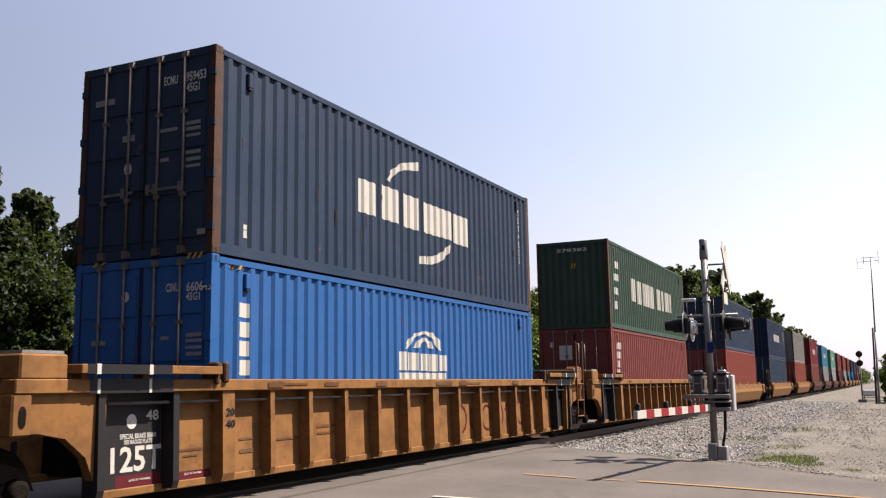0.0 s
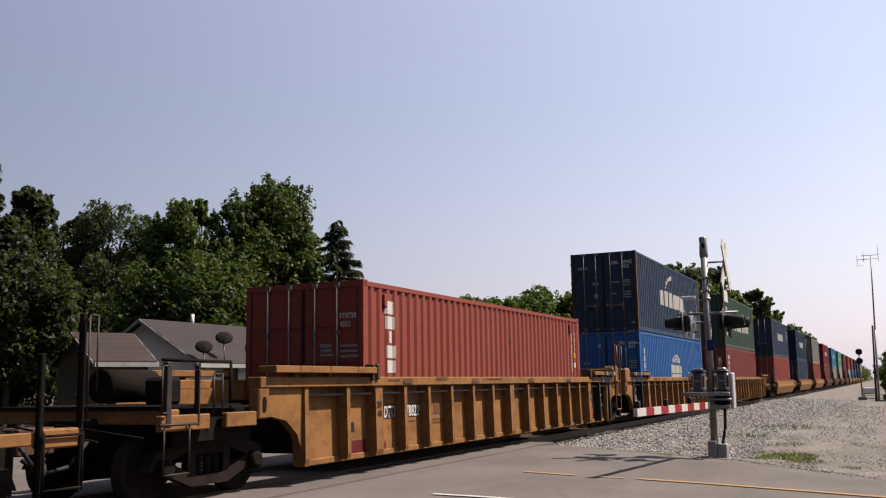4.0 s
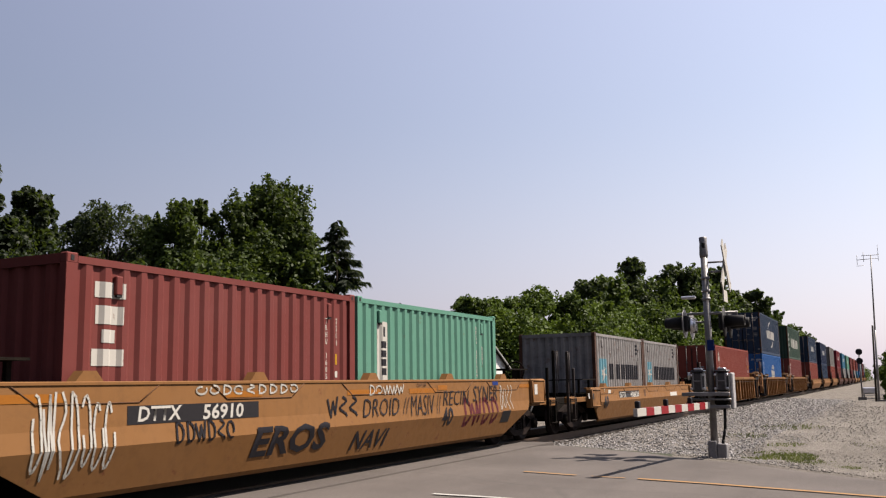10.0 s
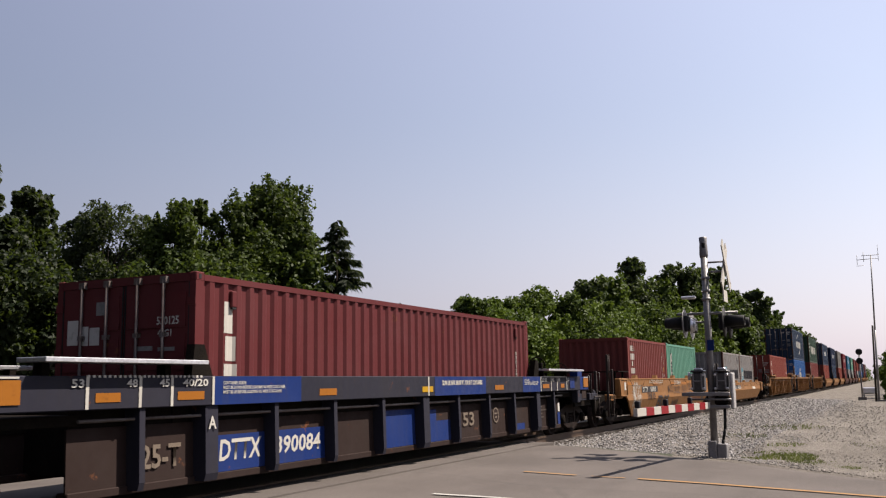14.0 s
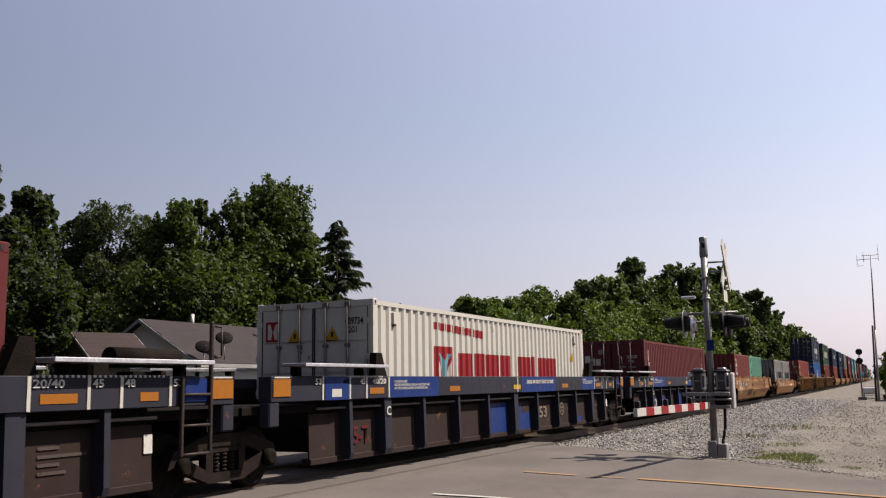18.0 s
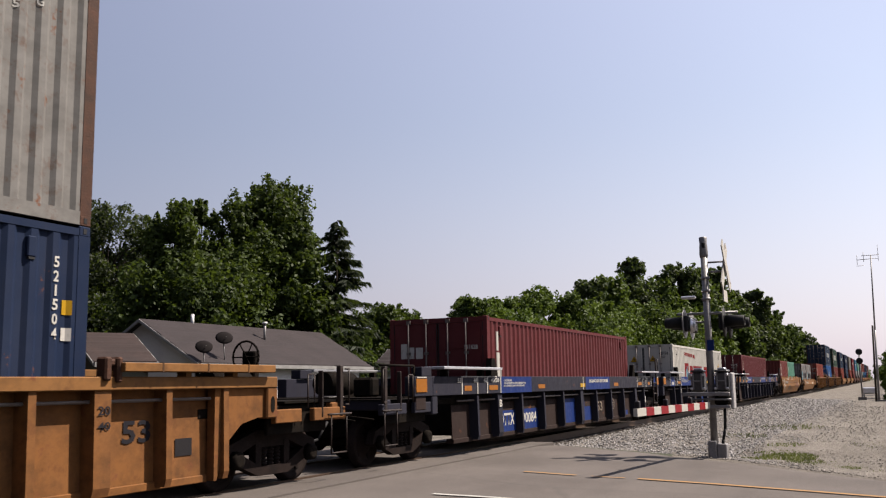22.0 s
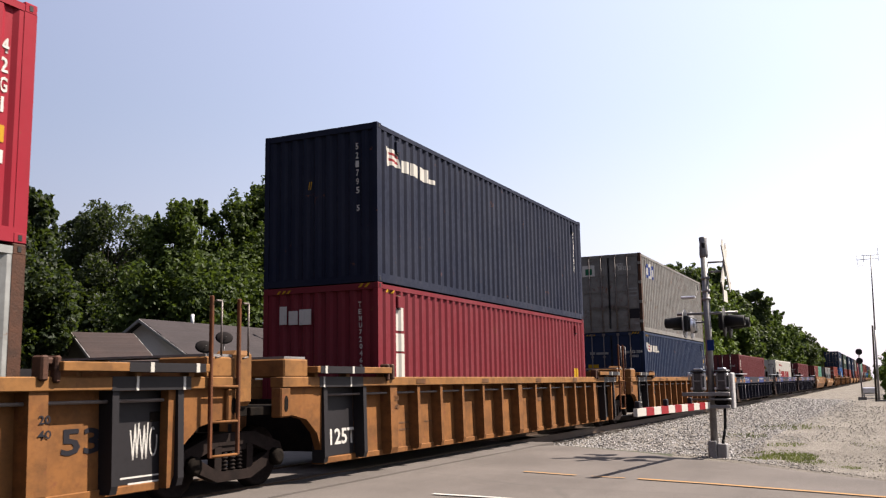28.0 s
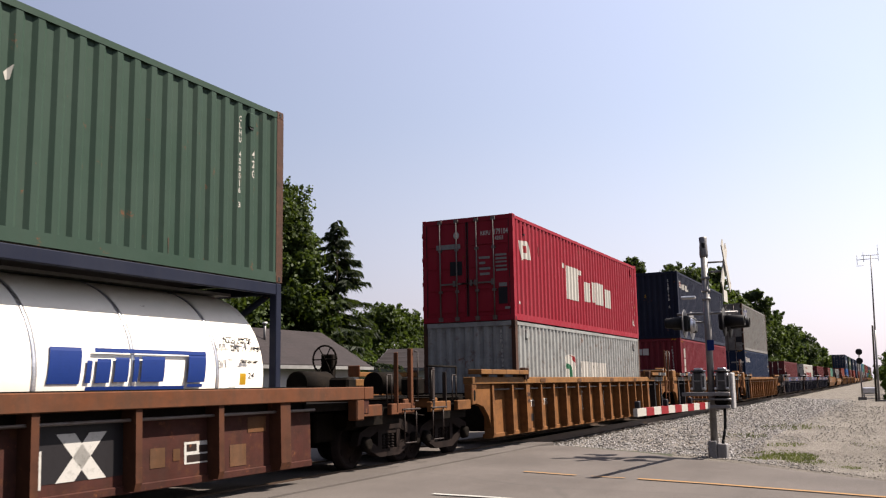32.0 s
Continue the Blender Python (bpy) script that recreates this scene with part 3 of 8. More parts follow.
def spruce(x, y, h, w, seed, label):
    rng = np.random.default_rng(seed)
    t = thing("spruce_tree", x, y, -0.4, label, "tree")
    part("trunk", tubes(((0, 0, -0.2), (0, 0, h * 0.97), h * 0.02, 0.02)), M["bark"], t)
    vs, fs = [], []
    bm = bmesh.new()
    for lv in np.arange(h * 0.12, h * 0.98, 0.42):
        k = 1 - lv / h
        L = w / 2 * (k ** 0.8) * 1.0
        for j in range(rng.integers(6, 9)):
            a, Lj = rng.uniform(0, 6.28), L * rng.uniform(0.6, 1.15)
            dx, dy = math.cos(a), math.sin(a)
            tip = Vector((dx * Lj, dy * Lj, lv - 0.16 * Lj + 0.10 * Lj * rng.uniform(0, 1)))
            up = rng.uniform(-0.24, 0.24)
            tip.z += up
            root = Vector((0, 0, lv + up))
            tube(bm, root, tip, 0.035, 0.008, n=5, caps=False)
            for m_ in range(int(120 * max(0.3, Lj))):
                c = rng.uniform(0.12, 1.0)
                p = root.lerp(tip, c)
                side = Vector((-dy, dx, 0)) * rng.choice((-1, 1)) * rng.uniform(0.4, 1.0) + Vector((dx, dy, 0)) * 0.6 + Vector((0, 0, -rng.uniform(0.3, 1.3)))
                side *= rng.uniform(0.2, 0.46) * (1.15 - 0.5 * c)
                wd = Vector((rng.normal(), rng.normal(), rng.normal())).normalized() * 0.055
                o = len(vs)
                vs += [p - wd, p + wd, p + side]
                fs.append((o, o + 1, o + 2))
    part("branches", bm, M["bark"], t)["kind"] = "stuff"
    me = bpy.data.meshes.new("needles")
    me.from_pydata([tuple(v) for v in vs], [], fs)
    me.materials.append(M["needle"])
    o = new("needles", me)
    o.parent = t


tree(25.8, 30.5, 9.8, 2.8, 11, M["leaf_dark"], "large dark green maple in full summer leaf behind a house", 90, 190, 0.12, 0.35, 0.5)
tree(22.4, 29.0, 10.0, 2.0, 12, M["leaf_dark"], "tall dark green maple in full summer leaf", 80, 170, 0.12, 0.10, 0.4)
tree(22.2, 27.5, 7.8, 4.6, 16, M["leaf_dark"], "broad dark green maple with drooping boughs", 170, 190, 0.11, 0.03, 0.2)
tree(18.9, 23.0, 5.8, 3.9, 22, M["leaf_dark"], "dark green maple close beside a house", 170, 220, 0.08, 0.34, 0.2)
# unseen trees added left of the view, blocking sky light on the container ends
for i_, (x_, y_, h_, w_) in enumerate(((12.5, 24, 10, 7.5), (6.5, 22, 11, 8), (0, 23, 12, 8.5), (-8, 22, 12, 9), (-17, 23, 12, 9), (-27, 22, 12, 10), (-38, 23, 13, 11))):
    tree(x_, y_, h_, w_, 200 + i_, M["leaf_dark"], "unseen dark green tree added to block sky light", 60, 60, 0.30, 0.03, group="trackside trees", kr=(0.22, 0.36))
tree(36.5, 37.0, 11.6, 6.0, 13, M["leaf_ash"], "grey-green tree with a feathery rounded crown", 150, 190, 0.09, 0.36, 0.2)
tree(36.1, 39.0, 10.8, 4.8, 14, M["leaf_ash"], "grey-green tree with an airy crown", 90, 190, 0.09, 0.15, 0.3)
tree(39.9, 38.5, 9.9, 3.1, 24, M["leaf_ash"], "slender grey-green tree with thin foliage", 45, 130, 0.09, 0.20, 0.4)
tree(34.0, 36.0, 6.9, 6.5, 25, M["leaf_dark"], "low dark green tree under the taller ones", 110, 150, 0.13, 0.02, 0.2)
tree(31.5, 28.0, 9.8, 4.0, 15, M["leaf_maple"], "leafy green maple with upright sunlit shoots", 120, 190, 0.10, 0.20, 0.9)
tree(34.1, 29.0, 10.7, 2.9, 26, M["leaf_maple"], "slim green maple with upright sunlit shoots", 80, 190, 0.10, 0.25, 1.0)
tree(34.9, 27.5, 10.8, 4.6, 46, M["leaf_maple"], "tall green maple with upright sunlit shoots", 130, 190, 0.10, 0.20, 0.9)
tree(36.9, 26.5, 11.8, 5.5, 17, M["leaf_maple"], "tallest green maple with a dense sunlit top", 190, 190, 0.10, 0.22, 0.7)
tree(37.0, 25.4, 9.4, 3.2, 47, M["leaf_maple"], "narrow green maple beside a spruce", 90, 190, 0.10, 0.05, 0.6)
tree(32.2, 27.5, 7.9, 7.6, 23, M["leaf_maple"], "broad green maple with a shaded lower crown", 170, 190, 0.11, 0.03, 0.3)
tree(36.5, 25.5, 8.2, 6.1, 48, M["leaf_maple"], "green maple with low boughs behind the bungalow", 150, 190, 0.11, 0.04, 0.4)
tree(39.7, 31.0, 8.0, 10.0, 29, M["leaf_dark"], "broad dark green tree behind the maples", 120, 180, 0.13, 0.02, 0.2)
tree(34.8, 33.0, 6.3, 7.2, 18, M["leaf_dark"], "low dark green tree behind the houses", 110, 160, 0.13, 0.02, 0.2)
spruce(37.7, 23.5, 9.9, 8.2, 19, "dark spruce with drooping tiered branches")
tree(45.2, 27.0, 4.8, 2.4, 27, M["leaf_bright"], "bright green shrubby tree near the shed", 60, 170, 0.10, 0.02, 0.4)
tree(55.2, 31.0, 7.5, 6.0, 20, M["leaf_maple"], "green bushy tree by the line", 110, 150, 0.12, 0.02, 0.5)
tree(62.5, 33.0, 7.3, 5.4, 49, M["leaf_maple"], "green tree with a ragged top by the line", 80, 150, 0.13, 0.02, 0.5)
tree(67.3, 34.0, 6.9, 3.7, 21, M["leaf_dark"], "low dark green tree by the line", 60, 150, 0.13, 0.02, 0.5)
tree(75.8, 36.0, 7.1, 5.5, 28, M["leaf_maple"], "low green tree by the line", 60, 150, 0.14, 0.02, 0.5)


def tree_line():
    rng = np.random.default_rng(31)
    front = [(55.0, 24.0, 7.8, 3.3), (57.4, 23.4, 7.8, 3.2), (56.4, 20.5, 8.2, 4.4), (59.0, 19.0, 8.0, 3.4), (63.5, 18.1, 7.6, 4.4), (67.9, 17.2, 7.4, 4.2), (72.2, 16.4, 8.2, 4.8), (78.5, 15.5, 8.1, 5.7), (54.1, 21.0, 6.3, 5.6), (59.3, 18.0, 6.1, 6.0)]
    back = [(72.7, 22.0, 10.3, 4.1), (79.1, 21.5, 11.3, 4.9), (85.5, 20.8, 13.5, 4.0), (87.9, 19.1, 11.7, 4.8), (92.2, 18.2, 13.6, 4.2), (95.5, 16.7, 13.5, 4.0), (98.8, 15.7, 14.0, 3.3), (94.7, 15.6, 11.5, 6.2), (108.9, 15.2, 12.2, 3.8), (103.9, 15.4, 9.5, 5.5), (127.1, 15.0, 14.0, 4.0), (131.3, 14.0, 11.5, 4.3), (124.1, 15.4, 9.8, 6.5), (151.3, 14.2, 10.3, 5.2), (177.5, 13.9, 10.4, 5.7), (221.5, 14.6, 9.5, 7.0), (271.6, 14.9, 7.8, 7.0), (331.7, 14.3, 6.6, 7.4), (159.4, 13.9, 8.2, 6.4)]
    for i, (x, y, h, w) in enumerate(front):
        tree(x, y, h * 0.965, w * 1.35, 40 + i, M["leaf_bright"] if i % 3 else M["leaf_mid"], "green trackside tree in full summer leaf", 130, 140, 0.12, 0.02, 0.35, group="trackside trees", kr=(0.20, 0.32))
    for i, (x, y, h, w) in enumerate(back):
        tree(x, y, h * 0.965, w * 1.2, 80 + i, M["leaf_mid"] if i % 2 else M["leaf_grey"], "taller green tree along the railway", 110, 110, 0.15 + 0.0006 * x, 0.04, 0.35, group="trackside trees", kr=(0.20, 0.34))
    for i in range(8):
        tree(345 + i * 26, 14.6 + rng.uniform(-0.6, 1.6), 7.5 + rng.uniform(-0.8, 0.8), 14, 110 + i, M["leaf_mid"], "distant green trackside tree", 34, 60, 0.42, 0.02, group="trackside trees", kr=(0.25, 0.42))
    for i in range(16):
        x = 150 + i * 22
        tree(x, -1.5 - i * 0.9 + rng.uniform(-1, 1), 6.5 + rng.uniform(-1.5, 1.5) + i * 0.3, 8, 120 + i, M["leaf_maple"], "distant tree beyond the gravel lot", 34, 60, 0.34, 0.02, group="far trees", kr=(0.25, 0.42))


tree_line()
tree(88.0, -0.9, 4.6, 4.2, 160, M["leaf_bright"], "leafy green bush by the pole", 45, 140, 0.16, 0.02, category="bush")
tree(80.0, -0.3, 2.0, 2.4, 161, M["leaf_bright"], "low green bush in the gravel lot", 30, 120, 0.12, 0.02, category="bush")
tree(104.0, -1.6, 6.4, 5.0, 162, M["leaf_maple"], "dark green tree at the edge of the lot", 45, 120, 0.2, 0.02)


# ---- houses ----
M["shingle"] = surface("shingle", (0.021, 0.0162, 0.017), (0.0145, 0.0115, 0.012), 1.2, 0.95, 0, 0.5, 18)
M["shingle_brown"] = surface("shingle_brown", (0.024, 0.0155, 0.014), (0.016, 0.011, 0.0105), 1.2, 0.95, 0, 0.5, 18)
M["siding"] = surface("siding", (0.40, 0.38, 0.375), (0.33, 0.315, 0.31), 1.0, 0.7)
M["siding_green"] = surface("siding_green", (0.075, 0.072, 0.055), None, 1.0, 0.75)
M["trim_white"] = surface("trim_white", (0.4586, 0.4586, 0.4469), (0.3881, 0.3881, 0.3763), 3, 0.5)
M["pane"] = surface("window_glass", (0.01176, 0.01294, 0.0147), None, 4, 0.08)


def house(x0, x1, yn, yf, eave, ridge, roof_mat, wall_mat, label, along="x", over=0.35, windows=(), group="", turn=0):
    """A gabled house: near wall at yn, far wall at yf, ridge along x (or along y)."""
    g = -0.37
    h = thing("house", (x0 + x1) / 2, (yn + yf) / 2, g, label, "house", group)
    lx, ly, e, r = (x1 - x0) / 2, (yf - yn) / 2, eave - g, ridge - g
    if along == "y":
        lx, ly = ly, lx
        h.rotation_euler.z = radians(90)
    if turn:
        h.rotation_euler.z = radians(turn)
    for sy in (-1, 1):
        part("wall", boxes((-lx, lx, *sorted((sy * ly, sy * (ly - 0.08))), 0, e)), wall_mat, h)
    for sx in (-1, 1):
        bm = bmesh.new()
        poly = [(-ly, 0), (ly, 0), (ly, e), (0, r - 0.06), (-ly, e)]
        a = [bm.verts.new((sx * lx, p, q)) for p, q in poly]
        b = [bm.verts.new((sx * (lx - 0.12), p, q)) for p, q in poly]
        bm.faces.new(a)
        bm.faces.new(b[::-1])
        for i in range(5):
            bm.faces.new((a[i], b[i], b[(i + 1) % 5], a[(i + 1) % 5]))
        bmesh.ops.recalc_face_normals(bm, faces=bm.faces[:])
        part("gable_wall", bm, wall_mat, h)
        bm = bmesh.new()
        for sy in (-1, 1):
            k = (r - e) / ly
            p0, p1 = Vector((sx * (lx + over), sy * (ly + over), e - k * over - 0.10)), Vector((sx * (lx + over), 0, r - 0.10))
            w = Vector((sx * 0.03, 0, 0))
            q = [bm.verts.new(v) for v in (p0 + w, p1 + w, p1 + w + Vector((0, 0, 0.10)), p0 + w + Vector((0, 0, 0.10)), p0 - w, p1 - w, p1 - w + Vector((0, 0, 0.10)), p0 - w + Vector((0, 0, 0.10)))]
            for f in ((0, 1, 2, 3), (7, 6, 5, 4), (0, 4, 5, 1), (3, 2, 6, 7), (0, 3, 7, 4), (1, 5, 6, 2)):
                bm.faces.new([q[i] for i in f])
        bmesh.ops.recalc_face_normals(bm, faces=bm.faces[:])
        # the grey puts the shade on the pale gable trim into its colour
        part("bargeboard", bm, M["trim_grey"], h)
    k = (r - e) / ly
    for sy in (-1, 1):
        n = 16
        slope = None
        bm = bmesh.new()
        a = (sy * (ly + over), e - k * over)
        for i in range(n):
            c0, c1 = i / n, (i + 1) / n
            ya, yb = a[0] * (1 - c0), a[0] * (1 - c1)
            za, zb = a[1] + (r - a[1]) * c0, a[1] + (r - a[1]) * c1
            v = [bm.verts.new(p) for p in ((-lx - over, ya, za + 0.03), (lx + over, ya, za + 0.03), (lx + over, yb, zb + 0.012), (-lx - over, yb, zb + 0.012),
                                           (-lx - over, ya, za - 0.05), (lx + over, ya, za - 0.05), (lx + over, yb, zb - 0.05), (-lx - over, yb, zb - 0.05))]
            for f in ((0, 1, 2, 3), (7, 6, 5, 4), (0, 4, 5, 1), (0, 3, 7, 4), (1, 5, 6, 2)):
                bm.faces.new([v[j] for j in f])
        bmesh.ops.recalc_face_normals(bm, faces=bm.faces[:])
        bmesh.ops.remove_doubles(bm, verts=bm.verts[:], dist=0.02)
        part("roof", bm, roof_mat, h, "grey shingled roof slope")
        bm = boxes((-lx - over, lx + over, min(a[0], a[0] + sy * 0.11), max(a[0], a[0] + sy * 0.11), a[1] - 0.14, a[1] - 0.01))
        part("gutter", bm, M["trim_grey"], h, "pale rain gutter")
    for face, u, zc, ww, hh in windows:
        if face == "n":
            w = part("window", boxes((u - ww / 2, u + ww / 2, -ly - 0.05, -ly - 0.01, zc - hh / 2, zc + hh / 2)), M["trim_grey"], h)
            part("pane", boxes((u - ww / 2 + 0.07, u + ww / 2 - 0.07, -ly - 0.06, -ly - 0.05, zc - hh / 2 + 0.07, zc + hh / 2 - 0.07)), M["pane"], w)
        else:
            w = part("window", boxes((-lx - 0.05, -lx - 0.01, u - ww / 2, u + ww / 2, zc - hh / 2, zc + hh / 2)), M["trim_grey"], h)
            part("pane", boxes((-lx - 0.06, -lx - 0.05, u - ww / 2 + 0.07, u + ww / 2 - 0.07, zc - hh / 2 + 0.07, zc + hh / 2 - 0.07)), M["pane"], w)
    return h


main_house = house(24.0, 34.4, 20.3, 24.7, 2.42, 3.74, M["shingle"], M["siding"], "white-sided bungalow with a grey shingled gable roof",
                   windows=(("w", -0.8, 1.35, 0.55, 0.9), ("w", 0.9, 1.4, 0.7, 0.8), ("n", -3.0, 1.4, 1.0, 1.0), ("n", 1.5, 1.4, 1.4, 1.0)))
house(20.55, 22.05, 20.0, 23.4, 2.30, 3.14, M["shingle_brown"], M["siding_green"], "small green-grey house with a brown shingled roof", windows=(("w", -0.4, 1.3, 0.6, 0.8), ("n", 0.3, 1.25, 0.5, 0.7)), turn=-24, over=0.2)
house(42.8, 46.6, 18.5, 24.4, 2.35, 3.34, M["shingle"], M["trim_white"], "garage with a grey roof and a white gable end", along="y", over=0.2)


def dish(x, y, z, r, turn, label, up=0.5):
    d = thing("satellite_dish", x, y, z, label, "satellite dish", "dishes on the roof")
    bm = bmesh.new()
    prof = [(0.10 - 0.10 * (k / 6) ** 2, r * k / 6 + 0.002) for k in range(7)]
    lathe(bm, [(-p[0], p[1]) for p in prof], "y", 20)
    o = part("reflector", bm, M["dish"], d, "dark grey oval reflector")
    o.matrix_basis = pose(0, 0, up, -42, 0, turn)
    part("mast", tubes(((0.12, 0.05, -0.2), (0.05, 0.06, up - 0.12), 0.02), ((0.05, 0.06, up - 0.12), (0, 0.05, up - 0.02), 0.02)), M["galvanised"], d)
    part("feed_arm", tubes(((0, 0.02, up - 0.10), (-0.22, -0.28, up + 0.02), 0.012)), M["galvanised"], d)


dish(23.90, 19.95, 2.22, 0.28, -45, "dark satellite dish on the eave of the bungalow", 0.52)
dish(25.10, 20.10, 2.42, 0.29, -45, "dark satellite dish on a bent arm on the roof", 0.66)
v = thing("roof_vent", 29.4, 21.6, 3.1, "thin metal vent pipe on the roof", "vent")
part("pipe", tubes(((0, 0, 0), (0, 0, 0.75), 0.05)), M["galvanised"], v)
part("cap", tubes(((0, 0, 0.72), (0, 0, 0.80), 0.10)), M["trim_white"], v)
v = thing("roof_vent", 26.3, 22.5, 3.7, "short white vent pipe on the roof ridge", "vent")
part("pipe", tubes(((0, 0, -0.1), (0, 0, 0.35), 0.06)), M["trim_white"], v)

M["cast_grey"] = surface("cast_grey", (0.035, 0.033, 0.034), (0.016, 0.014, 0.014), 9, 0.4, 0.2)
M["pale_plate"] = surface("pale_plate", (0.26, 0.255, 0.25), (0.17, 0.16, 0.155), 6, 0.6)


# ---- crossing signal ----
def crossing_signal():
    x, y = 19.97, 3.36
    g = base_z(y) - 0.02
    s = thing("crossing_signal", x, y, g, "grey metal level-crossing mast with lamps, crossbucks and a lowered gate", "signal")
    part("base", boxes((-0.14, 0.14, -0.055, 0.115, -0.1, 0.36), bevel=0.02), M["galvanised"], s, "grey steel junction base")
    part("conduit_box", boxes((-0.12, 0.14, -0.255, -0.06, -0.1, 0.30), bevel=0.015), M["galvanised"], s)
    bm = bmesh.new()
    pipe(bm, [(0.0, -0.17, 0.28), (0, -0.18, 0.38), (0, -0.23, 0.60), (0, -0.25, 1.02)], 0.03, 8)
    part("cable", bm, M["black"], s, "black flexible cable")
    part("mast", tubes(((0, 0, 0.25), (0, 0, 4.30), 0.072), n=16), M["galvanised"], s)
    bm = bmesh.new()
    lathe(bm, [(4.16, 0.08), (4.22, 0.09), (4.40, 0.085), (4.44, 0.078), (4.58, 0.085), (4.60, 0.07), (4.60, 0.01)], "z", 16)
    bl = part("bell", bm, M["galvanised"], s, "grey mast-top bell housing")
    part("bell_slot", boxes((-0.10, -0.07, -0.05, 0.02, 4.36, 4.47), bevel=0.01), M["seal"], bl, "dark opening")
    for z in (3.72, 3.45, 3.28):
        part("clamp", tubes(((0, 0, z - 0.03), (0, 0, z + 0.03), 0.09), n=14), M["galvanised"], s)
    # crossbucks face the road on the near side
    for a in (-1, 1):
        bm = boxes((-0.61, 0.61, -0.012, 0.012, -0.115, 0.115))
        o = part("crossbuck_blade", bm, M["white"], s, "white crossbuck board")
        o.matrix_basis = pose(0.0, -0.42 - 0.02 * a, 3.95, 0, 0, 0) @ pose(0, 0, 0, 0, a * 48, 0)
    part("sign_bracket", tubes(((0, 0, 4.05), (0, -0.42, 4.05), 0.02), ((0, 0, 3.85), (0, -0.42, 3.85), 0.02)), M["galvanised"], s)
    part("track_count_sign", boxes((-0.24, 0.24, -0.40, -0.375, 3.20, 3.44)), M["white"], s, "small white plate")
    part("cross_arm", tubes(((0, 0.62, 2.98), (0, -0.62, 2.98), 0.028), ((0, 0.0, 2.80), (0, 0.5, 2.80), 0.02)), M["galvanised"], s)

    def lamp(px, py, face, name_label):
        """face +1 looks to +y, -1 to -y."""
        o = part("lamp", boxes((px - 0.15, px + 0.15, py - 0.06, py + 0.06, 2.60, 2.92), bevel=0.03), M["black"], s, name_label)
        bm = bmesh.new()
        lathe(bm, [(0.0, 0.30), (0.012 * face, 0.30), (0.02 * face, 0.02)], "y", 24, at=(px, py + 0.03 * face, 2.76))
        part("background_disc", bm, M["galvanised"] if face > 0 else M["black"], o)
        bm = bmesh.new()
        lathe(bm, [(0.06 * face, 0.13), (0.42 * face, 0.105), (0.44 * face, 0.095), (0.06 * face, 0.12)], "y", 16, at=(px, py, 2.78))
        part("hood", bm, M["black"], o)
        bm = bmesh.new()
        lathe(bm, [(0.05 * face, 0.105), (0.08 * face, 0.09), (0.095 * face, 0.03)], "y", 16, at=(px, py, 2.76))
        part("lens", bm, M["red_mark"], o, "dark red lens")

    lamp(-0.38, 0.36, 1, "black flashing lamp")
    lamp(0.38, 0.36, 1, "black flashing lamp")
    lamp(-0.38, -0.36, -1, "black flashing lamp")
    lamp(0.38, -0.36, -1, "black flashing lamp")
    bm = bmesh.new()
    lathe(bm, [(-0.07, 0.03), (-0.05, 0.12), (0.0, 0.15), (0.03, 0.15)], "y", 18, at=(-0.32, 0.26, 2.72))
    part("bell_gong", bm, M["alu"], s, "shiny round bell gong")
    part("top_light", boxes((-0.08, 0.08, 0.22, 0.52, 3.30, 3.36), bevel=0.02), M["alu"], s)
    part("number_tag", boxes((-0.10, -0.075, -0.12, 0.02, 2.20, 2.42)), M["blue_mark"], s, "small blue plate")
    # gate mechanism
    for ya, yb in ((0.12, 0.38), (-0.36, -0.10)):
        m = part("mechanism_box", boxes((-0.16, 0.16, ya, yb, 1.35, 1.76), bevel=0.04), M["cast_grey"], s, "dark cast gate mechanism")
        part("lid", boxes((-0.17, 0.17, ya - 0.01, yb + 0.01, 1.755, 1.80), bevel=0.02), M["cast_grey"], m)
        part("lid_cap", boxes((-0.08, 0.10, ya + 0.05, yb - 0.05, 1.80, 1.845), bevel=0.015), M["alu"], m, "pale casting boss")
        part("door_rib", boxes((-0.18, -0.15, ya + 0.03, ya + 0.06, 1.40, 1.74), (-0.18, -0.15, yb - 0.06, yb - 0.03, 1.40, 1.74), (-0.18, -0.15, ya + 0.05, yb - 0.05, 1.56, 1.59), bevel=0.006), M["galvanised"], m)
        for yy in (ya + 0.01, yb - 0.01):
            for zz in (1.42, 1.70):
                part("bolt", boxes((-0.185, -0.13, yy - 0.025, yy + 0.025, zz - 0.025, zz + 0.025), bevel=0.01), M["alu"], m)
    part("stud", tubes(((-0.10, 0.42, 1.60), (-0.10, 0.42, 1.76), 0.03)), M["alu"], s)
    part("support_beam", boxes((-0.28, -0.20, -0.40, 0.56, 1.27, 1.345), (0.20, 0.28, -0.40, 0.56, 1.27, 1.345), bevel=0.008), M["galvanised"], s)
    part("support_beam", boxes((-0.28, -0.20, -0.40, 0.54, 1.02, 1.085), bevel=0.008), M["galvanised"], s)
    part("arm_hub", boxes((-0.2, 0.2, -0.34, -0.08, 1.09, 1.265), bevel=0.03), M["underframe"], s, "dark arm shaft housing")
    part("counterweight", boxes((-0.16, 0.16, -0.46, -0.395, 1.00, 1.74), bevel=0.02), M["pale_plate"], s, "pale counterweight plate")
    part("junction_rod", tubes(((-0.2, 0.42, 1.2), (-0.2, -0.42, 1.2), 0.02)), M["galvanised"], s)
    arm = part("gate_arm", boxes((-4.72, -0.30, -0.035, 0.035, 1.02, 1.15)), M["white"], s, "white gate arm with red stripes")
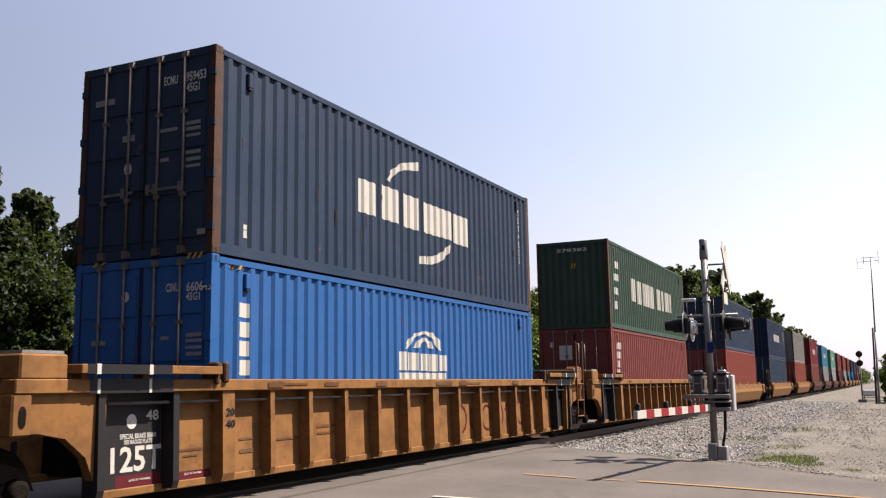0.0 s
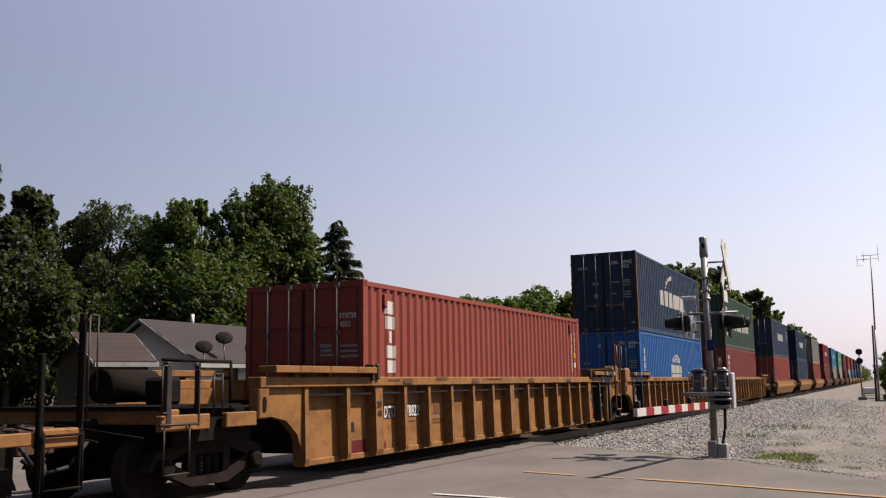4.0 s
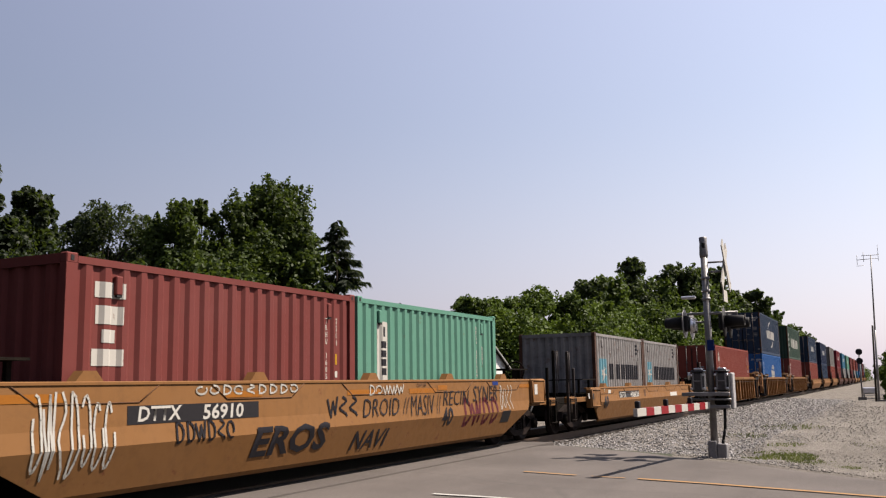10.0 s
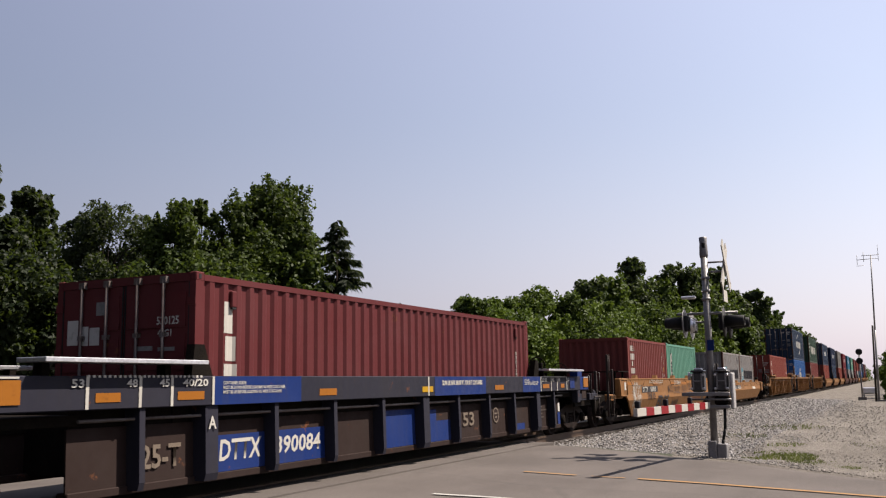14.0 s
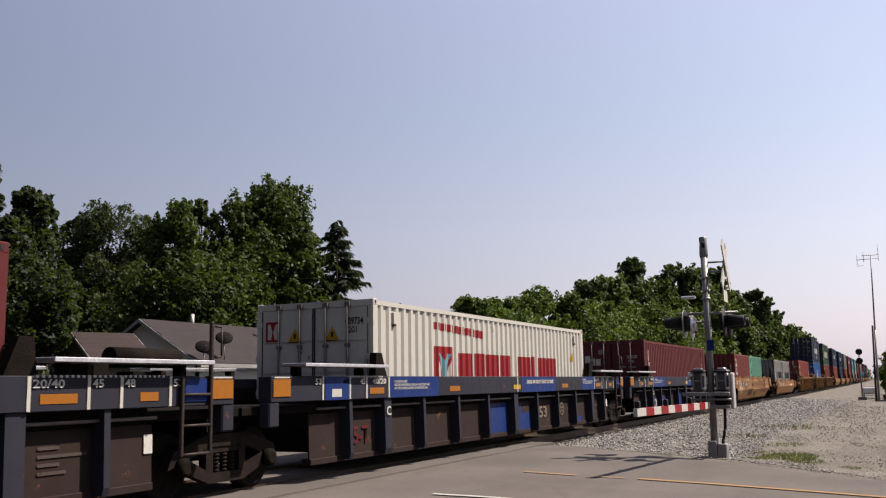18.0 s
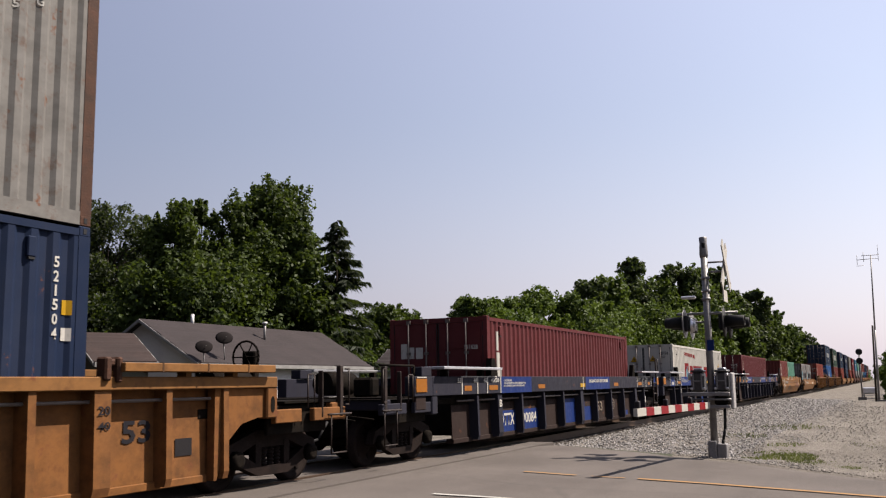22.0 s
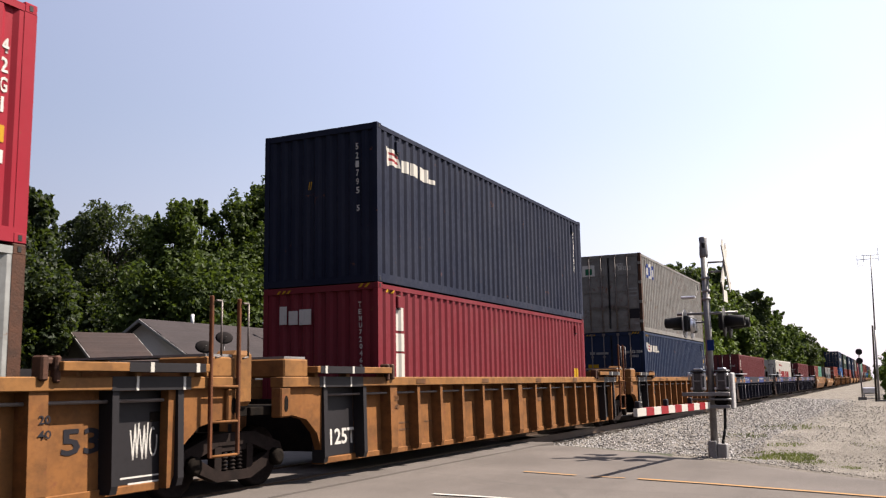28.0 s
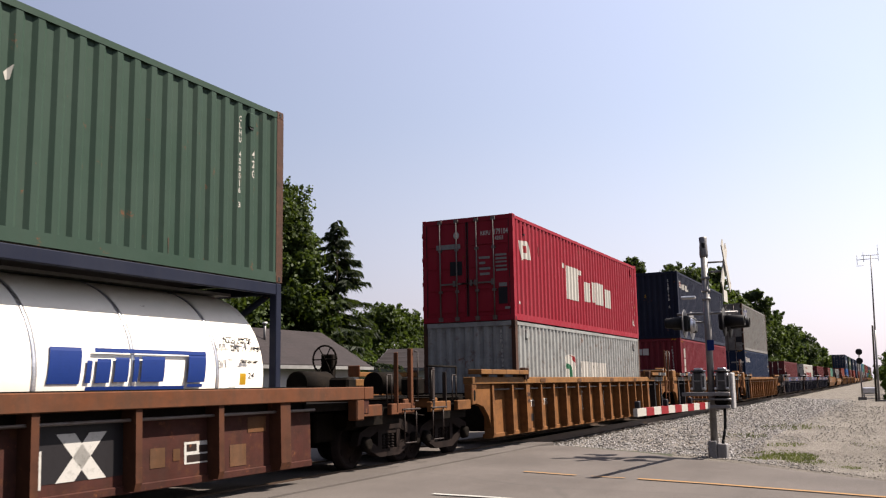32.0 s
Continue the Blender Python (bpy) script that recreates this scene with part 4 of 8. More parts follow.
    for i in range(5):
        xx = -4.27 + i * 0.80
        part("red_stripe", boxes((xx, xx + 0.40, -0.039, 0.039, 1.018, 1.152)), M["red_mark"], arm)
    for xx in (-4.6, -3.1, -1.6):
        part("arm_lamp", boxes((xx - 0.05, xx + 0.05, -0.04, 0.04, 1.152, 1.27), bevel=0.015), M["dark_mark"], arm, "small lamp on the gate arm")

    arm.rotation_euler.z = radians(-5.4)


crossing_signal()


# ---- far signal, tower, cabinet ----
def far_things():
    s = thing("block_signal", 80.2, 2.05, -0.35, "black railway block signal with two round heads", "signal")
    part("mast", tubes(((0, 0, 0), (0, 0, 3.7), 0.06)), M["galvanised"], s)
    for z in (3.05, 3.75):
        h = bmesh.new()
        lathe(h, [(-0.03, 0.25), (0.03, 0.25), (0.05, 0.1)], "x", 20, at=(-0.12, 0, z))
        o = part("signal_head", h, M["black"], s)
        h = bmesh.new()
        lathe(h, [(-0.3, 0.12), (-0.1, 0.12)], "x", 14, at=(-0.1, 0, z))
        part("hood", h, M["black"], o)
    part("base", boxes((-0.3, 0.3, -0.3, 0.3, -0.2, 0.25)), M["concrete"], s)
    c = thing("relay_cabinet", 84.5, 1.55, -0.35, "small silver trackside cabinet on legs", "cabinet")
    part("body", boxes((-0.6, 0.6, -0.55, 0.55, 0.42, 0.95), bevel=0.08), M["alu"], c)
    for sx in (-0.5, 0.5):
        for sy in (-0.5, 0.5):
            part("leg", tubes(((sx, sy, -0.1), (sx * 0.9, sy * 0.9, 0.5), 0.04)), M["galvanised"], c)
    t = thing("radio_tower", 75.5, 0.60, -0.35, "thin grey radio mast with small aerials at the top", "tower")
    part("pole", tubes(((0, 0.24, 0), (0, 0.13, 5.2), 0.08, 0.07), ((0, 0.13, 5.1), (0, 0, 10.78), 0.06, 0.04)), M["galvanised"], t)
    part("side_pole", tubes(((0.1, 0.42, 0), (0.1, 0.27, 5.55), 0.075, 0.065)), M["bark"], t, "wooden pole beside the mast")
    part("aerial", tubes(((0, -0.55, 10.75), (0, 0.65, 10.75), 0.02), ((0, -0.5, 10.5), (0, 0.95, 10.45), 0.02), ((0, 0.5, 10.3), (0, 0.5, 11.0), 0.02), ((0, -0.5, 10.3), (0, -0.5, 11.5), 0.015),
                          ((0, 0.95, 10.1), (0, 0.95, 10.8), 0.015), ((0, 0.5, 10.0), (0, 1.0, 10.0), 0.015)), M["galvanised"], t)
    part("footing", boxes((-0.25, 0.25, -0.25, 0.4, -0.15, 0.12)), M["concrete"], t)


far_things()


# ---- containers ----
PITCH = 0.285


def corr(u, pitch=PITCH, depth=0.036):
    """How far the corrugated sheet is set in, at u along it."""
    p = (u / pitch) % 1.0
    if p < 0.30:
        return 0.0
    if p < 0.49:
        return depth * (p - 0.30) / 0.19
    if p < 0.81:
        return depth
    return depth * (1 - (p - 0.81) / 0.19)


def breaks(u0, u1, pitch=PITCH):
    out = {round(u0, 4), round(u1, 4)}
    i = int(u0 / pitch) - 1
    while i * pitch < u1:
        for p in (0, 0.30, 0.49, 0.81):
            u = (i + p) * pitch
            if u0 < u < u1:
                out.add(round(u, 4))
        i += 1
    return sorted(out)


def corrugated(u0, u1, z0, z1, put, pitch=PITCH, depth=0.036):
    """A trapezoidal sheet; put(u, depth, z) gives its corner in space."""
    bm = bmesh.new()
    last = None
    for u in breaks(u0, u1, pitch):
        d = corr(u, pitch, depth)
        a, b = bm.verts.new(put(u, d, z0)), bm.verts.new(put(u, d, z1))
        if last:
            bm.faces.new((last[0], a, b, last[1]))
        last = (a, b)
    return bm


OUT = 1.219
HC, STD = 2.896, 2.591
M["tank_white"] = paint("tank_white", (0.60, 0.565, 0.50), 0.1, (0.35, 0.32, 0.28), 0.4, 0.0, 0.15)


def tank_container(u, z, label):
    """A white tank with dished ends in a blue corner frame, twenty feet long."""
    L, H = 6.058, STD
    c = riding("tank_container", u, z, label, "container", "containers on the train")
    hl, m = L / 2, M["midnight"]
    for sx in (-1, 1):
        for sy in (-1, 1):
            x0, x1 = sorted((sx * hl, sx * (hl - 0.13)))
            y0, y1 = sorted((sy * OUT, sy * (OUT - 0.12)))
            part("corner_post", boxes((x0, x1, y0, y1, 0.0, H), bevel=0.01), m, c)
        x0, x1 = sorted((sx * hl, sx * (hl - 0.10)))
        part("end_beam", boxes((x0, x1, -OUT + 0.12, OUT - 0.12, H - 0.16, H - 0.02), (x0, x1, -OUT + 0.12, OUT - 0.12, 0.02, 0.18), bevel=0.01), m, c)
        for sy in (-1, 1):
            part("end_brace", tubes(((sx * (hl - 0.06), sy * 1.1, 0.15), (sx * (hl - 0.06), sy * 0.35, 0.62), 0.05)), m, c)
            part("end_brace", tubes(((sx * (hl - 0.06), sy * 1.1, H - 0.12), (sx * (hl - 0.06), sy * 0.35, H - 0.55), 0.05)), m, c)
    for sy in (-1, 1):
        y0, y1 = sorted((sy * OUT, sy * (OUT - 0.10)))
        part("side_rail", boxes((-hl + 0.13, hl - 0.13, y0, y1, H - 0.17, H - 0.01), bevel=0.01), m, c)
        part("side_rail", boxes((-hl + 0.13, hl - 0.13, y0, y1, 0.02, 0.14), bevel=0.01), m, c)
    bm = bmesh.new()
    R, e = 1.19, hl - 0.125
    cap = [(0.0, 0.05), (0.02, 0.5), (0.05, 0.8), (0.09, 0.95), (0.13, 1.06), (0.18, 1.13), (0.26, R)]
    prof = [(a - e, r) for a, r in cap] + [(e - a, r) for a, r in cap[::-1]]
    lathe(bm, prof, "x", 48, at=(0, 0, 1.26))
    t = part("tank", bm, M["tank_white"], c, "white insulated tank shell")
    for x in (-2.22, -1.28, 0.13, 1.65):
        bm = bmesh.new()
        lathe(bm, [(x - 0.03, R + 0.001), (x - 0.03, R + 0.007), (x + 0.03, R + 0.007), (x + 0.03, R + 0.001)], "x", 48, at=(0, 0, 1.26))
        part("band", bm, M["alu"], t)
    part("walkway", boxes((-hl + 0.2, hl - 0.2, -0.45, 0.45, H - 0.16, H - 0.12)), M["galvanised"], c)
    return c


def tank_ink(c, bm, material, name):
    zs = [v.co.z for v in bm.verts]
    for k in range(int(min(zs) / 0.04) + 1, int(max(zs) / 0.04) + 1):
        bmesh.ops.bisect_plane(bm, geom=bm.verts[:] + bm.edges[:] + bm.faces[:], plane_co=(0, 0, k * 0.04), plane_no=(0, 0, 1))
    for v in bm.verts:
        v.co.x += (0.14 * (v.co.z - 1.3) if name == "letter_block" else 0.0) - 0.12
        v.co.y = -math.sqrt(max(0.01, 1.19 ** 2 - (v.co.z - 1.26) ** 2)) - layer(c) - 0.006
    return part(name, bm, material, c)


def container(u, z, L, H, col, rear, label, group="containers on the train"):
    """A steel box whose rear end ('doors' or 'panel') looks back along the train; u is its middle."""
    c = riding("shipping_container", u, z, label, "container", group)
    m, hl = M[col], L / 2
    for s, nm in ((-1, "side_panel"), (1, "side_panel")):
        bm = corrugated(0.15, L - 0.15, 0.14, H - 0.10, lambda q, d, zz: (q - hl, s * (OUT - 0.006 - d), zz))
        if s > 0:
            bmesh.ops.reverse_faces(bm, faces=bm.faces[:])
        part(nm, bm, m, c)
        part("top_rail", boxes((-hl + 0.16, hl - 0.16, min(s * OUT, s * (OUT - 0.06)), max(s * OUT, s * (OUT - 0.06)), H - 0.11, H - 0.03)), m, c)
        part("bottom_rail", boxes((-hl + 0.16, hl - 0.16, min(s * OUT, s * (OUT - 0.05)), max(s * OUT, s * (OUT - 0.05)), 0.01, 0.16)), m, c)
    for uv in (0.78, L - 0.78):
        v_ = part("vent_cover", boxes((uv - hl - 0.055, uv - hl + 0.055, -OUT - 0.012, -OUT + 0.045, H - 0.42, H - 0.20), bevel=0.012), m, c, "small ventilator cover")
        part("vent_slot", boxes((uv - hl - 0.04, uv - hl + 0.04, -OUT - 0.008, -OUT + 0.03, H - 0.445, H - 0.421)), M["seal"], v_)
    bm = corrugated(0.1, L - 0.1, -OUT + 0.05, OUT - 0.05, lambda q, d, zz: (q - hl, zz, H - 0.035 - d * 0.5), 0.42)
    part("roof", bm, m, c)
    part("floor", boxes((-hl + 0.05, hl - 0.05, -OUT + 0.05, OUT - 0.05, 0.05, 0.12)), M["plywood"], c)
    post_mat = M["rusty"] if col in ("navy", "taupe", "grey", "silver", "green") else m
    post_label = "rust-streaked corner post" if post_mat is not m else ""
    for sx in (-1, 1):
        for sy in (-1, 1):
            x0, x1 = sorted((sx * hl, sx * (hl - 0.16)))
            y0, y1 = sorted((sy * OUT, sy * (OUT - 0.10)))
            part("corner_post", boxes((x0, x1, y0, y1, 0.11, H - 0.11)), post_mat, c, post_label)
            for z0 in (0.0, H - 0.118):
                bm = boxes((x0 - 0.003, x1 + 0.003, y0 - 0.003, y1 + 0.003 + (0.0), z0, z0 + 0.118), bevel=0.012)
                o = part("corner_casting", bm, post_mat, c)
                part("slot", boxes((min(x0, x1) + 0.055, min(x0, x1) + 0.10, sy * OUT - 0.007, sy * OUT + 0.007, z0 + 0.03, z0 + 0.09)), M["seal"], o)
        x0, x1 = sorted((sx * hl, sx * (hl - 0.08)))
        part("end_header", boxes((x0, x1, -OUT + 0.10, OUT - 0.10, H - 0.12, H - 0.01)), m, c)
        part("end_sill", boxes((x0, x1, -OUT + 0.10, OUT - 0.10, 0.01, 0.13)), m, c)
    for sx in ((1,) if rear == "doors" else (1, -1)):
        bm = corrugated(0.1, 2 * OUT - 0.1, 0.12, H - 0.11, lambda q, d, zz: (sx * (hl - 0.015 - d), (q - OUT), zz), 0.25, 0.04)
        if sx < 0:
            bmesh.ops.reverse_faces(bm, faces=bm.faces[:])
        part("end_panel", bm, m, c)
    if rear == "doors":
        for sy in (-1, 1):
            y0, y1 = sorted((sy * 0.012, sy * (OUT - 0.10)))
            d = part("door", boxes((-hl + 0.012, -hl + 0.05, y0, y1, 0.135, H - 0.125)), m, c)
            for k in range(4):
                za = 0.20 + k * (H - 0.40) / 4
                part("door_field", boxes((-hl - 0.006, -hl + 0.013, y0 + 0.06, y1 - 0.06, za + 0.04, za + (H - 0.40) / 4 - 0.05)), m, d)
            part("door_seal", boxes((-hl + 0.004, -hl + 0.014, y0 + 0.001, y0 + 0.02, 0.14, H - 0.13), (-hl + 0.004, -hl + 0.014, y1 - 0.02, y1 - 0.001, 0.14, H - 0.13)), M["seal"], d)
            for k, yy in enumerate((sy * 0.27, sy * 0.72)):
                o = part("lock_rod", tubes(((-hl - 0.04, yy, 0.05), (-hl - 0.04, yy, H - 0.06), 0.02)), M["bar"], d, "steel lock rod")
                for za, zb, wk in ((0.03, 0.13, 0.05), (H - 0.13, H - 0.04, 0.05), (H * 0.28, H * 0.28 + 0.06, 0.045), (H * 0.68, H * 0.68 + 0.06, 0.045)):
                    part("rod_keeper", boxes((-hl - 0.058, -hl, yy - wk, yy + wk, za, zb)), M["bar"], d)
                y_a, y_b = sorted((yy, yy - sy * 0.42))
                part("handle", boxes((-hl - 0.058, -hl - 0.042, y_a, y_b, 0.92, 0.96), (-hl - 0.06, -hl, y_a, y_a + 0.07, 0.88, 1.02)), M["bar"], d)
            for k in range(4):
                zz = 0.32 + k * (H - 0.75) / 3
                part("hinge", boxes((-hl - 0.015, -hl + 0.02, sy * (OUT - 0.05) - 0.06, sy * (OUT - 0.05) + 0.06, zz, zz + 0.10)), m, d)
    c["L"], c["H"] = L, H
    return c


# -- painted marks that lie on the sheet --
def laid(bm, L, pitch=PITCH, side=-1, lift=0.003, cut=True):
    """Bend a flat mark in (u, z) onto the corrugated side."""
    us = [v.co.x for v in bm.verts]
    if cut and us:
        for q in breaks(min(us), max(us), pitch)[1:-1]:
            bmesh.ops.bisect_plane(bm, geom=bm.verts[:] + bm.edges[:] + bm.faces[:], plane_co=(q, 0, 0), plane_no=(1, 0, 0))
    for v in bm.verts:
        q = v.co.x
        v.co = Vector((q - L / 2, side * (OUT - 0.006 - corr(q, pitch) + lift), v.co.z))
    return bm


def polys(*rows):
    bm = bmesh.new()
    for r in rows:
        bm.faces.new([bm.verts.new((x, 0, z)) for x, z in r])
    return bm


def rect(u0, z0, u1, z1):
    return [(u0, z0), (u1, z0), (u1, z1), (u0, z1)]


def layer(c):
    """Each mark lies a hair above those painted before it."""
    c["coats"] = c.get("coats", 0) + 1
    return 0.003 + 0.0003 * c["coats"]


def striped(rows):
    """Cut upright rectangles into slanting bars, as on hazard tape."""
    cut = []
    for r in rows:
        if len(r) != 4:
            cut.append(r)
            continue
        (x0, z0), (x1, z1) = r[0], r[2]
        n = max(2, int((x1 - x0) / 0.09))
        w = (x1 - x0) / n
        for i in range(n):
            a = x0 + i * w
            cut.append([(a, z0), (a + w * 0.45, z0), (a + w * 0.95, z1), (a + w * 0.5, z1)])
    return cut


def rounded(rows):
    """Ellipses in place of the rectangles."""
    return [[((r[0][0] + r[2][0]) / 2 + (r[2][0] - r[0][0]) / 2 * math.cos(a * math.pi / 8), (r[0][1] + r[2][1]) / 2 + (r[2][1] - r[0][1]) / 2 * math.sin(a * math.pi / 8)) for a in range(16)] for r in rows]


def side_mark(c, name, rows, material, label=""):
    """rows: polygons of (metres from the rear end, metres above the box's floor)."""
    rows = striped(rows) if name == "hazard_mark" else rounded(rows) if name == "round_patch" else rows
    return part(name, laid(polys(*rows), c["L"], lift=layer(c)), material, c, label)


def font_mesh(body, bold=0.022):
    cu = bpy.data.curves.new("letters", "FONT")
    cu.body, cu.resolution_u, cu.offset = body, 2, bold
    ob = new("letters", cu)
    me = bpy.data.meshes.new_from_object(ob)
    bpy.data.objects.remove(ob)
    bpy.data.curves.remove(cu)
    return me


def letters(body, u0, z0, u1, z1, slant=0.0, bold=0.022):
    """Lettering fitted into a rectangle of the (u, z) plane."""
    me = font_mesh(body, bold)
    bm = bmesh.new()
    bm.from_mesh(me)
    bpy.data.meshes.remove(me)
    xs_, ys_ = [v.co.x for v in bm.verts], [v.co.y for v in bm.verts]
    x0, x1, y0, y1 = min(xs_), max(xs_), min(ys_), max(ys_)
    for v in bm.verts:
        p, q = (v.co.x - x0) / max(1e-6, x1 - x0), (v.co.y - y0) / max(1e-6, y1 - y0)
        v.co = Vector((u0 + p * (u1 - u0) + slant * q * (z1 - z0), 0, z0 + q * (z1 - z0)))
    bmesh.ops.reverse_faces(bm, faces=bm.faces[:])
    return bm


def join(a, b):
    me = bpy.data.meshes.new("tmp")
    b.to_mesh(me)
    b.free()
    a.from_mesh(me)
    bpy.data.meshes.remove(me)
    return a


def side_text(c, body, u0, z0, u1, z1, material, name="lettering"):
    return part(name, laid(letters(body, u0, z0, u1, z1), c["L"], lift=layer(c)), material, c)


def column_text(c, body, u, ztop, size, step, material, name="lettering"):
    """Characters one under another on the side."""
    bm = bmesh.new()
    for i, ch in enumerate(body):
        if ch != " ":
            k = 0.35 if ch in "1I" else 1.0
            join(bm, letters(ch, u - size * 0.31 * k, ztop - i * step - size, u + size * 0.31 * k, ztop - i * step))
    return part(name, laid(bm, c["L"], lift=layer(c)), material, c)


def end_flat(bm, L, lift=0.010):
    """Put a mark drawn in (y, z) on the rear end; y runs from the far side (0) to the near side (2.44)."""
    for v in bm.verts:
        v.co = Vector((-L / 2 - lift, OUT - v.co.x, v.co.z))
    return bm


def end_mark(c, name, rows, material, label=""):
    rows = striped(rows) if name == "hazard_mark" else rounded(rows) if name == "round_patch" else rows
    return part(name, end_flat(polys(*rows), c["L"], 0.007 + layer(c)), material, c, label)


def end_text(c, body, y0, z0, y1, z1, material, name="lettering"):
    return part(name, end_flat(letters(body, y0, z0, y1, z1), c["L"], 0.007 + layer(c)), material, c)


# ---- well cars ----
RIBS = (-8.15, -6.98, -6.0, -5.05, -4.1, -3.1, -2.05, -1.0, 0.1, 1.17, 2.24, 3.27, 4.28, 5.2, 6.13, 7.17, 8.22)
RIBS_BLUE = (-7.24, -6.03, -4.65, -3.12, -1.6, 0.0, 1.45, 3.02, 4.5, 6.07, 7.26)
RIBS_RUST = (-6.05, -4.65, -3.2, -1.77, -0.3, 0.3, 1.77, 3.2, 4.65, 6.05)
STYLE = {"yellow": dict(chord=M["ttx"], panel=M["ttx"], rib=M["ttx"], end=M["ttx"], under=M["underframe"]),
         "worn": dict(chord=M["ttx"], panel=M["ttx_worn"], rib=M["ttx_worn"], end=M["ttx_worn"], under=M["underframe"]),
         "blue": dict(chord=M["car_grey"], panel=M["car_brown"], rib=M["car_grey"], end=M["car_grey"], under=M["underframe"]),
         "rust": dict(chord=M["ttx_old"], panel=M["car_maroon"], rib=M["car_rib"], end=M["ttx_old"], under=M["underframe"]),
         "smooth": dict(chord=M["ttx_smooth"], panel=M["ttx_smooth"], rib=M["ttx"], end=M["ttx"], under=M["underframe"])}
FRAME_TOP = [(-1.14, 0.40), (-1.04, 0.62), (-0.42, 0.80), (0.42, 0.80), (1.04, 0.62), (1.14, 0.40), (0.88, 0.46), (0.36, 0.64), (-0.36, 0.64), (-0.88, 0.46)]
FRAME_LOW = [(-0.98, 0.52), (-0.86, 0.36), (-0.36, 0.17), (0.36, 0.17), (0.86, 0.36), (0.98, 0.52), (0.80, 0.52), (0.32, 0.30), (-0.32, 0.30), (-0.80, 0.52)]
_shared = {}


def shared_part(key, name, make, material, parent, at=None, label=""):
    """A part whose mesh is built once and used by all that look alike."""
    k = (key, material.name)
    if k not in _shared:
        ob = part(name, make(), material, parent, label)
        _shared[k] = ob.data
    else:
        ob = new(name, _shared[k])
        ob.parent = parent
        if label:
            ob["label"] = label
    if at is not None:
        ob.location = at
    return ob


def wheelset_mesh():
    bm = bmesh.new()
    tube(bm, (0, -1.0, 0), (0, 1.0, 0), 0.075, n=10)
    for s in (-1, 1):
        prof = [(0.66, 0.12), (0.66, 0.445), (0.69, 0.445), (0.70, 0.425), (0.795, 0.42), (0.80, 0.36), (0.77, 0.33), (0.75, 0.20), (0.80, 0.16), (0.80, 0.08)]
        lathe(bm, [(s * a, r) for a, r in prof], "y", 28)
        for q in range(5):
            a = q * 2 * math.pi / 5
            box(bm, 0.27 * math.cos(a) - 0.035, 0.27 * math.cos(a) + 0.035, min(s * 0.75, s * 0.775), max(s * 0.75, s * 0.775), 0.27 * math.sin(a) - 0.035, 0.27 * math.sin(a) + 0.035)
    return bm


def truck(car, x, turning=True):
    """A two-axle bogie under a car, at x from its middle, with its parts."""
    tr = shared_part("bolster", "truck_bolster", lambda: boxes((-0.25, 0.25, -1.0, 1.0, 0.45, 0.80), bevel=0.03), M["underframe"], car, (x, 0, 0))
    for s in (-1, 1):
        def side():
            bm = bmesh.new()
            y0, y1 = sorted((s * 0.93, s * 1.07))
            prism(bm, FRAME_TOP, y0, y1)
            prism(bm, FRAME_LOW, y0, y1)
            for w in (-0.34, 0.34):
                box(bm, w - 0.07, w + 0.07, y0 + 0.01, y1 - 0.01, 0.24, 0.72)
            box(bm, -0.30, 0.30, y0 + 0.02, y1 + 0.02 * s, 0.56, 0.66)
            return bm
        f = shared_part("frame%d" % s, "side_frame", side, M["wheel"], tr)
        for dx in (-0.16, 0.0, 0.16):
            def coil():
                bm = bmesh.new()
                prof = [(0.255, 0.02)]
                for k in range(6):
                    prof += [(0.26 + k * 0.05, 0.05), (0.275 + k * 0.05, 0.066), (0.29 + k * 0.05, 0.05), (0.30 + k * 0.05, 0.036)]
                lathe(bm, prof + [(0.56, 0.02)], "z", 10, at=(0, s * 1.0, 0))
                return bm
            o = shared_part("coil%d" % s, "spring", coil, M["wheel"], tr)
            o.location.x = dx
        for w in (-0.89, 0.89):
            def cap():
                bm = bmesh.new()
                return lathe(bm, [(s * 1.06, 0.13), (s * 1.16, 0.12), (s * 1.18, 0.07)], "y", 14)
            o = shared_part("cap%d" % s, "axle_box", cap, M["underframe"], tr)
            o.location = (w, 0, 0.42)
    for w in (-0.89, 0.89):
        o = shared_part("wheelset", "wheelset", wheelset_mesh, M["wheel"], car, (x + w, 0, 0.42))
        if turning:
            WHEELS.append((o, x + w))


def ladder(car, x, y, z0, z1, material, w=0.42, rungs=4, name="ladder"):
    bm = bmesh.new()
    for dx in (-w / 2, w / 2):
        tube(bm, (x + dx, y, z0), (x + dx, y, z1), 0.016, n=6)
    for k in range(rungs):
        z = z0 + 0.03 + (z1 - z0 - 0.06) * k / max(1, rungs - 1)
        tube(bm, (x - w / 2, y, z), (x + w / 2, y, z), 0.014, n=6)
    return part(name, bm, material, car)


def grab(car, pts, material, r=0.014):
    bm = bmesh.new()
    pipe(bm, pts, r)
    return part("grab_iron", bm, material, car)


def brake_wheel(car, x, y, z, material):
    bm = bmesh.new()
    n = 20
    ring = [(x - 0.02, y + 0.26 * math.cos(2 * math.pi * i / n), z + 0.26 * math.sin(2 * math.pi * i / n)) for i in range(n + 1)]
    pipe(bm, ring, 0.018, 6)
    for i in range(6):
        a = i * math.pi / 3
        tube(bm, (x, y, z), (x - 0.02, y + 0.26 * math.cos(a), z + 0.26 * math.sin(a)), 0.012, n=5)
    tube(bm, (x - 0.05, y, z), (x + 0.15, y, z), 0.03, n=8)
    return part("hand_brake_wheel", bm, material, car, "round spoked hand brake wheel")


